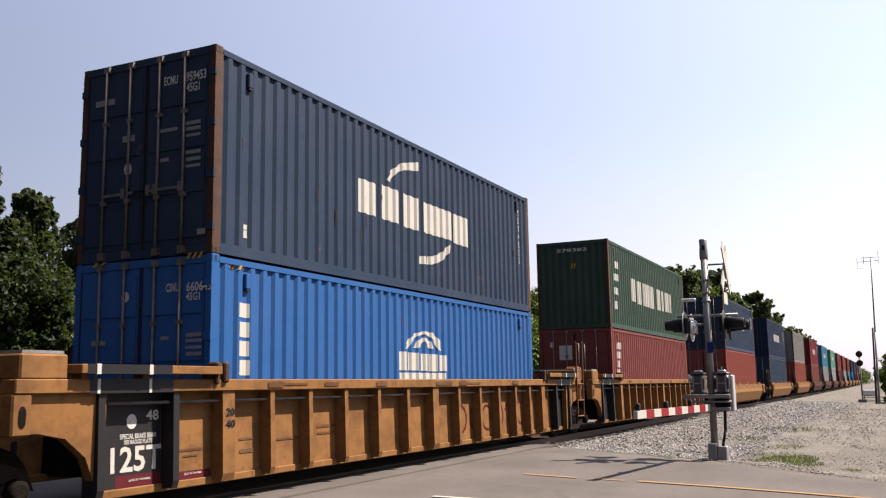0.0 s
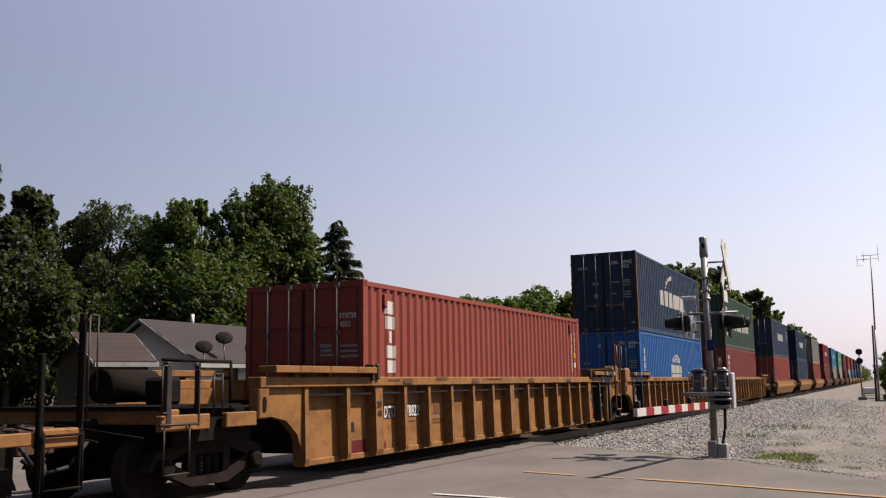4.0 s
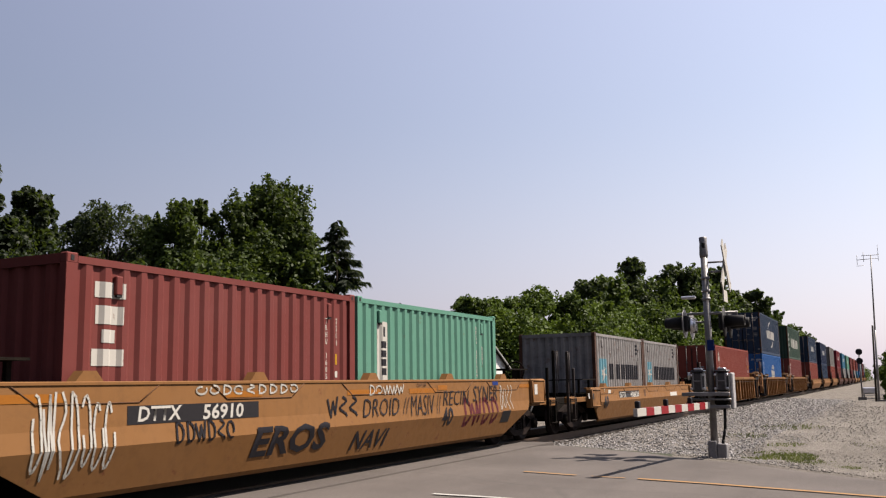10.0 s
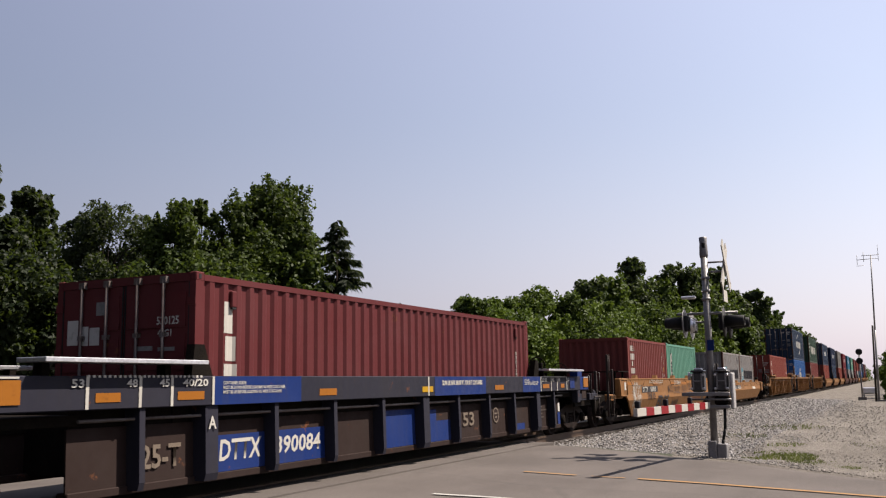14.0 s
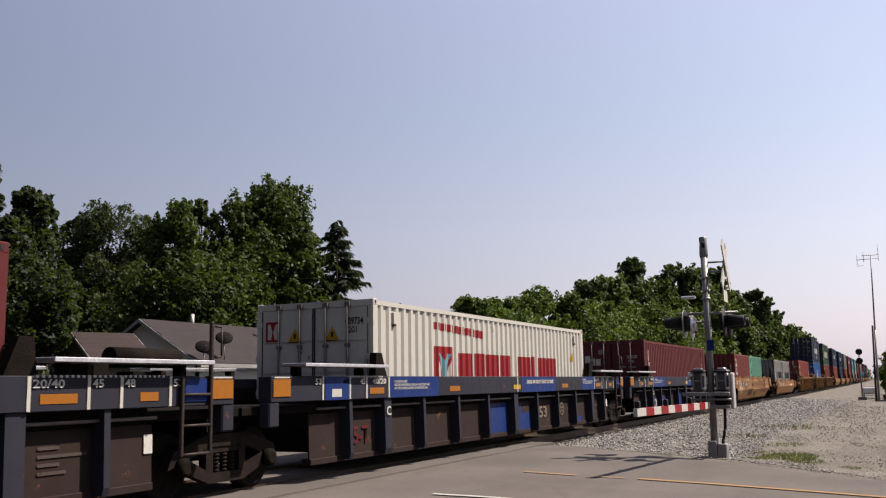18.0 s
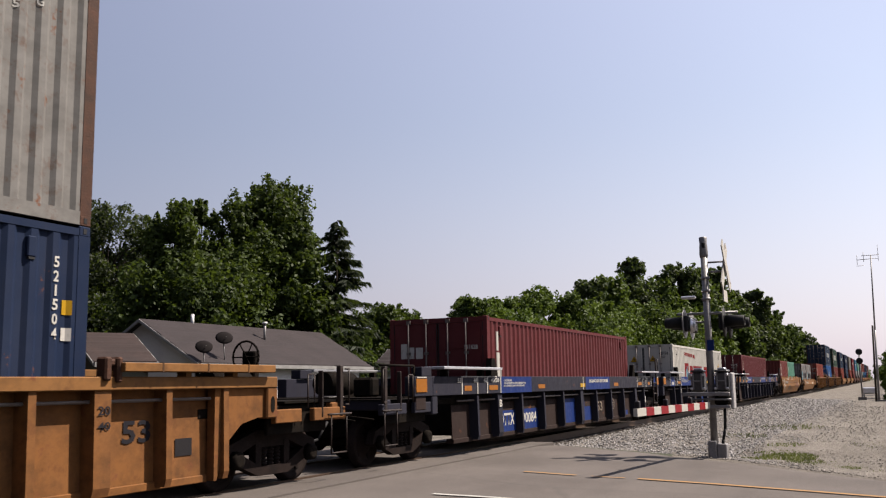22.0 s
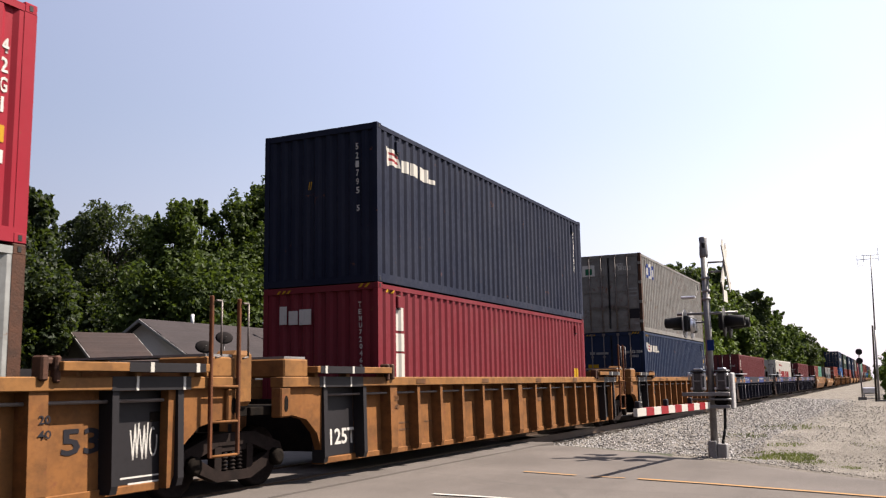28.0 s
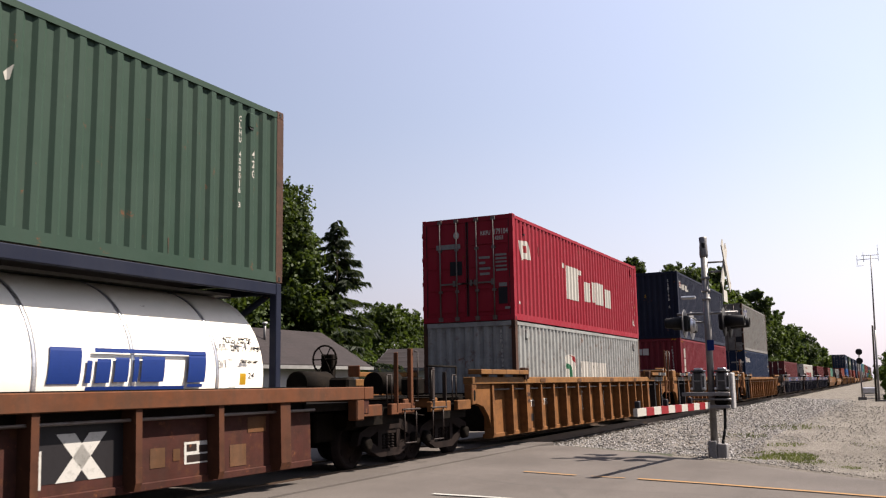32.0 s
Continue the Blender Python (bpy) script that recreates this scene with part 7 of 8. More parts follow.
side_mark(don, "letter_block", [rect(0.88, 1.94, 1.01, 2.11)], M["dark_mark"])
column_text(don, "DFSU 132459", 5.05, 2.32, 0.079, 0.102, M["white"])
column_text(don, "22G1", 5.35, 1.90, 0.082, 0.105, M["white"])
column_text(tri2, "TRHU 1605", 5.19, 2.16, 0.085, 0.109, M["white"])
column_text(tri2, "22G1", 5.49, 2.17, 0.090, 0.115, M["white"])
side_mark(tri2, "label_bar", [rect(5.45, 1.43, 5.55, 1.60)], M["yellow_mark"])
side_mark(tri2, "label_bar", [rect(5.44, 1.23, 5.57, 1.33)], M["white"])
side_mark(tri2, "letter_block", [rect(0.45, 2.13, 0.89, 2.31)], M["white"])
side_mark(tri2, "letter_block", [rect(0.47, 1.83, 0.87, 2.04)], M["white"])
side_mark(tri2, "letter_block", [rect(0.55, 1.62, 0.77, 1.77)], M["white"])
side_mark(tri2, "letter_block", [rect(0.43, 1.36, 0.88, 1.55)], M["white"])
side_mark(tex1, "letter_block", [rect(0.58, 1.82, 0.80, 2.24)], M["white"])
side_mark(tex1, "letter_block", [rect(0.61, 1.45, 0.84, 1.78)], M["white"])
side_mark(tex1, "letter_block", [rect(0.59, 1.15, 0.86, 1.41)], M["white"])
side_mark(tex2, "letter_block", [rect(0.55, 1.83, 0.74, 2.26)], M["white"])
side_mark(tex2, "letter_block", [rect(0.55, 1.45, 0.80, 1.79)], M["white"])
side_mark(tex2, "letter_block", [rect(0.52, 1.10, 0.84, 1.42)], M["white"])
end_mark(tex1, "letter_block", [rect(0.22, 1.70, 0.42, 2.04)], M["whitish"])
end_mark(tex1, "letter_block", [rect(0.44, 1.69, 0.61, 1.95)], M["whitish"])
end_mark(tex1, "letter_block", [rect(0.63, 1.69, 0.81, 1.93)], M["whitish"])
end_text(tex1, "530125", *(1.81, 1.92, 2.18, 2.03), M["whitish"])
end_text(tex1, "42G1", *(1.83, 1.77, 2.06, 1.86), M["whitish"])
end_mark(tex1, "label_bar", [rect(0.74, 2.09, 0.91, 2.27)], M["door_print"])
end_mark(tex1, "label_bar", [rect(1.46, 1.59, 1.75, 1.65)], M["door_print"])
end_mark(tex1, "label_bar", [rect(1.84, 1.58, 2.12, 1.63)], M["door_print"])
end_mark(tex2, "letter_block", [rect(0.29, 1.68, 0.45, 2.02)], M["whitish"])
end_mark(tex2, "letter_block", [rect(0.48, 1.68, 0.63, 1.94)], M["whitish"])
end_mark(tex2, "letter_block", [rect(0.67, 1.68, 0.85, 1.93)], M["whitish"])
end_text(tex2, "531628", *(1.88, 1.86, 2.21, 1.96), M["whitish"])
column_text(tex2, "5316285", 11.28, 2.27, 0.116, 0.149, M["whitish"])
column_text(tex2, "42G1", 11.55, 2.28, 0.094, 0.120, M["whitish"])
column_text(tex1, "530125", 11.39, 1.83, 0.078, 0.100, M["white"])
side_mark(ym, "letter_block", [rect(2.45, 2.17, 2.55, 2.31)], M["red_mark"])
side_mark(ym, "letter_block", [rect(2.60, 2.16, 2.70, 2.31)], M["red_mark"])
side_mark(ym, "letter_block", [rect(2.75, 2.15, 2.86, 2.30)], M["red_mark"])
side_mark(ym, "letter_block", [rect(2.91, 2.15, 3.02, 2.30)], M["red_mark"])
side_mark(ym, "letter_block", [rect(3.06, 2.14, 3.17, 2.29)], M["red_mark"])
side_mark(ym, "letter_block", [rect(3.23, 2.13, 3.34, 2.29)], M["red_mark"])
side_mark(ym, "letter_block", [rect(3.39, 2.13, 3.52, 2.28)], M["red_mark"])
side_mark(ym, "letter_block", [rect(3.56, 2.12, 3.69, 2.27)], M["red_mark"])
side_mark(ym, "letter_block", [rect(3.75, 2.11, 3.86, 2.27)], M["red_mark"])
side_mark(ym, "letter_block", [rect(3.92, 2.11, 4.05, 2.26)], M["red_mark"])
side_mark(ym, "letter_block", [rect(4.11, 2.10, 4.24, 2.26)], M["red_mark"])
side_mark(ym, "letter_block", [rect(4.30, 2.09, 4.42, 2.25)], M["red_mark"])
side_mark(ym, "letter_block", [rect(4.49, 2.08, 4.63, 2.24)], M["red_mark"])
side_mark(ym, "letter_block", [rect(4.69, 2.07, 4.83, 2.23)], M["red_mark"])
side_mark(ym, "emblem", [rect(2.44, 1.07, 3.28, 1.84)], M["red_mark"])
side_mark(ym, "emblem_stroke", [[(2.58, 1.71), (2.73, 1.70), (2.86, 1.56), (2.99, 1.69), (3.17, 1.70), (2.95, 1.37), (2.95, 1.14), (2.80, 1.14), (2.78, 1.37)]], M["cyan_mark"])
side_mark(ym, "emblem_stroke", [[(2.58, 1.55), (2.72, 1.33), (2.73, 1.11), (2.59, 1.11)]], M["white"])
side_mark(ym, "emblem_stroke", [[(3.17, 1.59), (3.03, 1.33), (3.03, 1.10), (3.17, 1.10)]], M["white"])
side_mark(ym, "letter_block", [rect(3.56, 1.06, 4.25, 1.73)], M["red_mark"])
side_mark(ym, "letter_block", [rect(4.33, 1.05, 4.88, 1.74)], M["red_mark"])
side_mark(ym, "letter_block", [rect(5.03, 1.04, 5.70, 1.73)], M["red_mark"])
side_mark(ym, "letter_block", [rect(5.81, 1.03, 6.50, 1.73)], M["red_mark"])
side_mark(ym, "letter_block", [rect(6.92, 1.02, 7.77, 1.72)], M["red_mark"])
side_mark(ym, "letter_block", [rect(7.92, 1.01, 8.14, 1.74)], M["red_mark"])
side_mark(ym, "letter_block", [rect(8.33, 1.00, 8.95, 1.72)], M["red_mark"])
side_mark(ym, "letter_block", [rect(9.06, 0.99, 9.69, 1.72)], M["red_mark"])
side_mark(ym, "hazard_mark", [[(10.98, 1.68), (11.20, 1.93), (11.34, 1.68)]], M["yellow_mark"])
end_mark(ym, "emblem", [rect(0.20, 1.90, 0.51, 2.26)], M["red_mark"])
end_mark(ym, "hazard_mark", [[(0.69, 1.89), (0.98, 1.89), (0.835, 2.13)]], M["yellow_mark"])
end_mark(ym, "hazard_mark", [[(1.48, 1.90), (1.76, 1.90), (1.62, 2.14)]], M["yellow_mark"])
end_mark(ym, "warning_strip", [rect(0.69, 1.875, 0.98, 1.888), rect(1.48, 1.885, 1.76, 1.898), rect(0.81, 1.94, 0.86, 2.03), rect(1.595, 1.95, 1.645, 2.04)], M["dark_mark"])
end_mark(ym, "emblem_stroke", [[(0.25, 1.94), (0.32, 1.94), (0.35, 2.08), (0.30, 2.22), (0.25, 2.22)], [(0.40, 1.94), (0.46, 1.94), (0.46, 2.22), (0.42, 2.22), (0.37, 2.08)]], M["whitish"])
end_text(ym, "409734", *(1.88, 2.15, 2.25, 2.28), M["dark_mark"])
end_text(ym, "42G1", *(1.90, 2.01, 2.12, 2.12), M["dark_mark"])
side_mark(mol, "emblem", [[(0.84, 2.59), (1.24, 2.58), (1.25, 2.05), (0.86, 2.05)]], M["blue_mark"], "blue square of a wavy emblem")
side_mark(mol, "emblem", [[(1.24, 2.61), (1.72, 2.63), (1.72, 2.07), (1.25, 2.04)]], M["white"])
side_mark(mol, "emblem", [[(1.72, 2.56), (2.13, 2.60), (2.13, 2.06), (1.72, 2.07)]], M["blue_mark"])
side_mark(mol, "letter_block", [rect(0.91, 2.16, 1.18, 2.44)], M["white"])
side_mark(mol, "letter_block", [rect(1.81, 2.16, 2.03, 2.44)], M["white"])
side_mark(mol, "letter_block", [rect(1.36, 2.15, 1.61, 2.49)], M["blue_mark"])
end_mark(mol, "emblem", [rect(0.22, 2.11, 0.70, 2.53)], M["whitish"])
end_mark(mol, "emblem", [rect(0.34, 2.17, 0.60, 2.40)], M["green_mark"])
end_text(mol, "MOTU", *(1.52, 2.42, 1.78, 2.54), M["whitish"])
end_text(mol, "581521", *(1.59, 2.27, 2.06, 2.43), M["whitish"])
end_mark(mol, "label_bar", [rect(1.91, 1.55, 2.28, 1.61)], M["door_print"])
end_mark(mol, "label_bar", [rect(1.91, 1.43, 2.28, 1.49)], M["door_print"])
end_mark(mol, "label_bar", [rect(1.92, 1.29, 2.28, 1.35)], M["door_print"])
end_mark(mol, "label_bar", [rect(0.36, 0.78, 0.57, 0.86)], M["door_print"])
end_mark(mol, "label_bar", [rect(2.17, 0.27, 2.30, 0.32)], M["door_print"])
end_mark(mol, "dark_patch", [rect(1.92, 0.48, 2.32, 0.83)], M["dark_mark"])
column_text(mol, "5815", 11.08, 2.64, 0.094, 0.120, M["whitish"])
column_text(mol, "45G", 11.38, 2.70, 0.109, 0.140, M["whitish"])
side_mark(nyk0, "flag", [[(0.44, 2.51), (0.53, 2.50), (0.87, 2.47), (0.97, 2.15), (0.63, 2.18), (0.59, 2.14)]], M["white"], "white flag with red stripes")
side_mark(nyk0, "flag_stripe", [[(0.58, 2.42), (0.88, 2.39), (0.90, 2.33), (0.59, 2.37)]], M["red_mark"])
side_mark(nyk0, "flag_stripe", [[(0.58, 2.31), (0.88, 2.28), (0.90, 2.22), (0.59, 2.26)]], M["red_mark"])
side_mark(nyk0, "letter_block", [rect(1.08, 2.18, 1.36, 2.41)], M["white"])
side_mark(nyk0, "letter_block", [rect(1.41, 2.18, 1.72, 2.41)], M["white"])
side_mark(nyk0, "letter_block", [rect(1.77, 2.17, 2.19, 2.41)], M["white"])
side_mark(nyk0, "label_bar", [rect(2.22, 2.18, 2.50, 2.24)], M["white"])
side_mark(nyk, "flag", [[(0.33, 2.52), (0.44, 2.51), (0.79, 2.50), (0.89, 2.20), (0.53, 2.20), (0.45, 2.16)]], M["white"], "white flag with red stripes")
side_mark(nyk, "flag_stripe", [[(0.48, 2.44), (0.81, 2.43), (0.83, 2.37), (0.50, 2.39)]], M["red_mark"])
side_mark(nyk, "flag_stripe", [[(0.48, 2.33), (0.81, 2.31), (0.83, 2.26), (0.50, 2.28)]], M["red_mark"])
side_mark(nyk, "letter_block", [rect(1.00, 2.16, 1.30, 2.39)], M["white"])
side_mark(nyk, "letter_block", [rect(1.35, 2.17, 1.66, 2.41)], M["white"])
side_mark(nyk, "letter_block", [rect(1.70, 2.14, 2.06, 2.40)], M["white"])
side_mark(nyk, "label_bar", [rect(2.10, 2.16, 2.42, 2.25)], M["white"])
end_mark(nyk0, "label_bar", [rect(1.61, 2.11, 1.90, 2.20)], M["door_print"])
end_text(nyk0, "521504", *(1.97, 2.11, 2.36, 2.22), M["whitish"])
end_text(nyk0, "45G1", *(1.98, 1.96, 2.21, 2.05), M["whitish"])
end_mark(nyk0, "label_bar", [rect(0.40, 2.09, 0.59, 2.19)], M["door_print"])
end_mark(nyk0, "label_bar", [rect(0.64, 2.09, 1.10, 2.17)], M["door_print"])
end_mark(nyk0, "label_bar", [rect(0.93, 1.41, 1.07, 1.51)], M["door_print"])
end_mark(nyk0, "yellow_patch", [rect(0.32, 1.43, 0.72, 1.73)], M["yellow_mark"])
end_mark(nyk0, "hazard_mark", [rect(0.28, 2.78, 0.64, 2.83)], M["yellow_mark"])
end_mark(nyk0, "hazard_mark", [rect(2.00, 2.81, 2.29, 2.88)], M["yellow_mark"])
side_mark(nyk0, "hazard_mark", [rect(0.28, 2.73, 0.69, 2.79)], M["yellow_mark"])
column_text(nyk0, "521504", 11.74, 2.52, 0.120, 0.153, M["whitish"])
end_mark(nyk, "hazard_mark", [rect(0.99, 1.78, 1.07, 1.93)], M["yellow_mark"])
end_mark(tex3, "letter_block", [rect(0.37, 2.22, 0.53, 2.55)], M["whitish"])
end_mark(tex3, "letter_block", [rect(0.57, 2.21, 0.77, 2.46)], M["whitish"])
end_mark(tex3, "letter_block", [rect(0.80, 2.20, 1.06, 2.48)], M["whitish"])
end_mark(tex3, "hazard_mark", [rect(2.04, 2.81, 2.29, 2.88)], M["yellow_mark"])
end_mark(tex3, "hazard_mark", [rect(0.30, 2.78, 0.63, 2.84)], M["yellow_mark"])
side_mark(tex3, "hazard_mark", [rect(0.28, 2.73, 0.63, 2.79)], M["yellow_mark"])
side_mark(tex3, "letter_block", [rect(0.72, 2.07, 0.96, 2.49)], M["white"])
side_mark(tex3, "letter_block", [rect(0.71, 1.70, 1.03, 2.02)], M["white"])
side_mark(tex3, "letter_block", [rect(0.70, 1.22, 1.04, 1.66)], M["white"])
side_mark(tex3, "label_bar", [rect(0.75, 2.54, 0.85, 2.71)], M["green_mark"])
side_mark(tex3, "label_bar", [rect(11.12, 1.23, 11.49, 1.48)], M["yellow_mark"])
column_text(nyk, "521795", 11.47, 2.56, 0.165, 0.212, M["whitish"])
column_text(tex3, "7204", 11.53, 2.77, 0.140, 0.180, M["whitish"])
end_text(nyk, "5", *(2.00, 2.42, 2.06, 2.54), M["whitish"])
end_text(nyk, "2", *(2.00, 2.25, 2.06, 2.37), M["whitish"])
end_text(nyk, "1", *(2.00, 2.09, 2.07, 2.21), M["whitish"])
end_text(nyk, "7", *(2.01, 1.93, 2.07, 2.05), M["whitish"])
end_text(nyk, "9", *(2.01, 1.77, 2.07, 1.89), M["whitish"])
end_text(nyk, "5", *(2.01, 1.61, 2.08, 1.73), M["whitish"])
end_text(nyk, "5", *(2.02, 1.29, 2.08, 1.40), M["whitish"])
end_text(tex3, "T", *(2.05, 2.46, 2.11, 2.56), M["whitish"])
end_text(tex3, "E", *(2.05, 2.34, 2.11, 2.43), M["whitish"])
end_text(tex3, "M", *(2.06, 2.22, 2.12, 2.31), M["whitish"])
end_text(tex3, "U", *(2.06, 2.10, 2.12, 2.19), M["whitish"])
end_text(tex3, "7", *(2.06, 1.98, 2.12, 2.07), M["whitish"])
end_text(tex3, "2", *(2.06, 1.85, 2.12, 1.95), M["whitish"])
end_text(tex3, "0", *(2.07, 1.73, 2.13, 1.82), M["whitish"])
end_text(tex3, "4", *(2.07, 1.61, 2.13, 1.70), M["whitish"])
end_text(tex3, "6", *(2.07, 1.49, 2.13, 1.58), M["whitish"])
end_text(tex3, "3", *(2.07, 1.37, 2.13, 1.46), M["whitish"])
side_mark(kl, "flag", [[(0.47, 2.00), (0.54, 1.98), (1.09, 2.03), (1.24, 1.57), (0.67, 1.55), (0.64, 1.50), (0.58, 1.50)]], M["white"], "white flag with a red emblem")
side_mark(kl, "flag_emblem", [[(0.76, 1.89), (0.93, 1.89), (0.95, 1.71), (0.79, 1.71)]], M["red_mark"])
side_mark(kl, "letter_block", [rect(4.10, 0.82, 5.19, 1.76)], M["white"])
side_mark(kl, "letter_block", [rect(5.76, 0.87, 6.38, 1.45)], M["white"])
side_mark(kl, "letter_block", [rect(6.57, 0.90, 6.88, 1.51)], M["white"])
side_mark(kl, "letter_block", [rect(7.02, 0.86, 7.78, 1.53)], M["white"])
side_mark(kl, "letter_block", [rect(7.98, 0.83, 8.67, 1.41)], M["white"])
side_mark(kl, "label_bar", [rect(3.74, 1.66, 3.97, 1.79)], M["white"])
side_mark(kl, "label_bar", [rect(5.27, 1.60, 5.52, 1.74)], M["white"])
side_mark(kl, "label_bar", [rect(0.31, 0.41, 0.49, 0.47)], M["white"])
column_text(kl, "179104 8", 11.58, 2.09, 0.146, 0.188, M["whitish"])
side_text(kl, "1R", 11.42, 0.42, 11.70, 0.62, M["whitish"])
side_mark(tri, "label_bar", [rect(11.66, 1.76, 11.82, 1.92)], M["yellow_mark"])
side_mark(tri, "label_bar", [rect(11.66, 1.50, 11.82, 1.64)], M["whitish"])
side_mark(kl, "label_bar", [rect(11.76, 1.02, 11.88, 1.20)], M["yellow_mark"])
side_mark(kl, "label_bar", [rect(11.76, 0.80, 11.88, 0.94)], M["whitish"])
side_mark(nyk0, "label_bar", [rect(11.86, 1.90, 11.97, 2.06)], M["yellow_mark"])
side_mark(nyk0, "label_bar", [rect(11.86, 1.62, 11.97, 1.76)], M["whitish"])
column_text(kl, "42G1", 11.84, 2.13, 0.164, 0.210, M["whitish"])
end_text(kl, "KKFU", *(1.60, 2.10, 1.86, 2.21), M["whitish"])
end_text(kl, "179104", *(1.96, 2.10, 2.32, 2.24), M["whitish"])
end_text(kl, "42G1", *(1.97, 1.96, 2.19, 2.06), M["whitish"])
end_mark(kl, "label_bar", [rect(0.39, 1.82, 1.05, 1.94)], M["door_print"])
end_mark(kl, "label_bar", [rect(1.54, 1.52, 1.83, 1.58)], M["door_print"])
end_mark(kl, "label_bar", [rect(1.55, 1.39, 1.71, 1.45)], M["door_print"])
end_mark(kl, "label_bar", [rect(1.55, 1.25, 1.84, 1.31)], M["door_print"])
end_mark(kl, "label_bar", [rect(1.56, 1.12, 1.82, 1.18)], M["door_print"])
end_mark(kl, "label_bar", [rect(1.97, 1.57, 2.27, 1.62)], M["door_print"])
end_mark(kl, "label_bar", [rect(1.98, 1.48, 2.27, 1.53)], M["door_print"])
end_mark(kl, "label_bar", [rect(1.98, 1.40, 2.27, 1.44)], M["door_print"])
end_mark(kl, "label_bar", [rect(1.98, 1.30, 2.27, 1.34)], M["door_print"])
end_mark(kl, "label_bar", [rect(1.99, 1.20, 2.28, 1.25)], M["door_print"])
end_mark(kl, "label_bar", [rect(2.06, 0.82, 2.26, 0.91)], M["door_print"])
end_mark(kl, "label_bar", [rect(2.20, 0.27, 2.33, 0.33)], M["door_print"])
end_mark(kl, "round_patch", [rect(0.87, 2.06, 1.02, 2.24)], M["whitish"])
end_mark(kl, "dark_patch", [rect(0.76, 1.15, 1.09, 1.50)], M["dark_mark"])
end_mark(kl, "dark_patch", [rect(2.04, 0.40, 2.27, 0.80)], M["dark_mark"])
side_mark(mol2, "emblem", [[(3.73, 1.77), (3.98, 1.85), (4.33, 1.86), (4.63, 1.83), (4.79, 1.59), (4.73, 1.12), (3.82, 1.13)]], M["white"], "white badge with a green figure")
side_mark(mol2, "emblem", [[(4.19, 1.84), (4.60, 1.81), (4.74, 1.61), (4.70, 1.40), (4.60, 1.63), (4.38, 1.77)]], M["red_mark"])
side_mark(mol2, "emblem", [[(3.85, 1.62), (4.24, 1.58), (4.41, 1.31), (4.30, 1.12), (4.05, 1.13), (4.13, 1.44), (3.85, 1.48)]], M["green_mark"])
side_mark(mol2, "letter_block", [rect(5.18, 1.02, 5.98, 1.69)], M["white"])
side_mark(mol2, "letter_block", [rect(6.19, 1.01, 6.88, 1.67)], M["white"])
side_mark(mol2, "letter_block", [rect(7.07, 1.00, 7.88, 1.66)], M["white"])
column_text(mol2, "069636", 11.20, 2.37, 0.151, 0.193, M["whitish"])
end_text(mol2, "M", *(2.05, 2.29, 2.10, 2.38), M["whitish"])
end_text(mol2, "O", *(2.05, 2.17, 2.11, 2.26), M["whitish"])
end_text(mol2, "F", *(2.05, 2.06, 2.11, 2.14), M["whitish"])
end_text(mol2, "U", *(2.06, 1.94, 2.11, 2.03), M["whitish"])
end_text(mol2, "0", *(2.06, 1.82, 2.12, 1.91), M["whitish"])
end_text(mol2, "6", *(2.07, 1.71, 2.12, 1.79), M["whitish"])
end_text(mol2, "9", *(2.07, 1.59, 2.13, 1.68), M["whitish"])
end_text(mol2, "6", *(2.08, 1.48, 2.13, 1.56), M["whitish"])
end_text(mol2, "3", *(2.08, 1.36, 2.14, 1.45), M["whitish"])
side_mark(g_top, "letter_block", [rect(2.96, 1.07, 3.63, 1.88)], M["white"])
side_mark(g_top, "letter_block", [rect(3.77, 1.03, 4.47, 1.86)], M["white"])
side_mark(g_top, "letter_block", [rect(4.63, 1.03, 4.89, 1.86)], M["white"])
side_mark(g_top, "letter_block", [rect(5.07, 1.02, 5.72, 1.86)], M["white"])
side_mark(g_top, "letter_block", [rect(5.89, 1.01, 6.47, 1.85)], M["white"])
side_mark(g_top, "letter_block", [rect(7.04, 1.03, 7.56, 1.84)], M["white"])
side_mark(g_top, "letter_block", [rect(7.74, 1.03, 8.16, 1.83)], M["white"])
side_mark(g_top, "letter_block", [rect(8.36, 1.05, 8.68, 1.82)], M["white"])
side_mark(g_top, "letter_block", [rect(8.78, 1.05, 9.11, 1.83)], M["white"])
side_mark(g_top, "letter_block", [rect(9.21, 1.06, 9.56, 1.82)], M["white"])
side_mark(g_top, "character_block", [rect(0.84, 2.01, 1.28, 2.24)], M["whitish"])
side_mark(g_top, "character_block", [rect(0.77, 1.59, 1.21, 1.82)], M["whitish"])
side_mark(g_top, "character_block", [rect(0.70, 1.13, 1.13, 1.36)], M["whitish"])
side_mark(g_top, "character_block", [rect(0.62, 0.64, 1.05, 0.90)], M["whitish"])
side_mark(g_low, "letter_block", [rect(0.75, 2.22, 1.18, 2.44)], M["white"])
side_mark(g_low, "letter_block", [rect(0.70, 1.92, 1.13, 2.14)], M["white"])
side_mark(g_low, "letter_block", [rect(0.65, 1.63, 1.08, 1.85)], M["white"])
side_mark(g_low, "letter_block", [rect(0.60, 1.30, 1.03, 1.56)], M["white"])
end_text(g_top, "578383", *(0.71, 2.54, 1.74, 2.65), M["whitish"])
end_mark(g_top, "hazard_mark", [rect(1.18, 1.98, 1.37, 2.16)], M["yellow_mark"])
end_mark(g_low, "placard", [rect(0.69, 1.89, 1.12, 2.36)], M["whitish"])
end_mark(g_low, "round_patch", [rect(0.37, 2.30, 0.50, 2.49)], M["whitish"])
column_text(clhu, "CLHU 450516 3", 11.16, 2.29, 0.080, 0.103, M["white"])
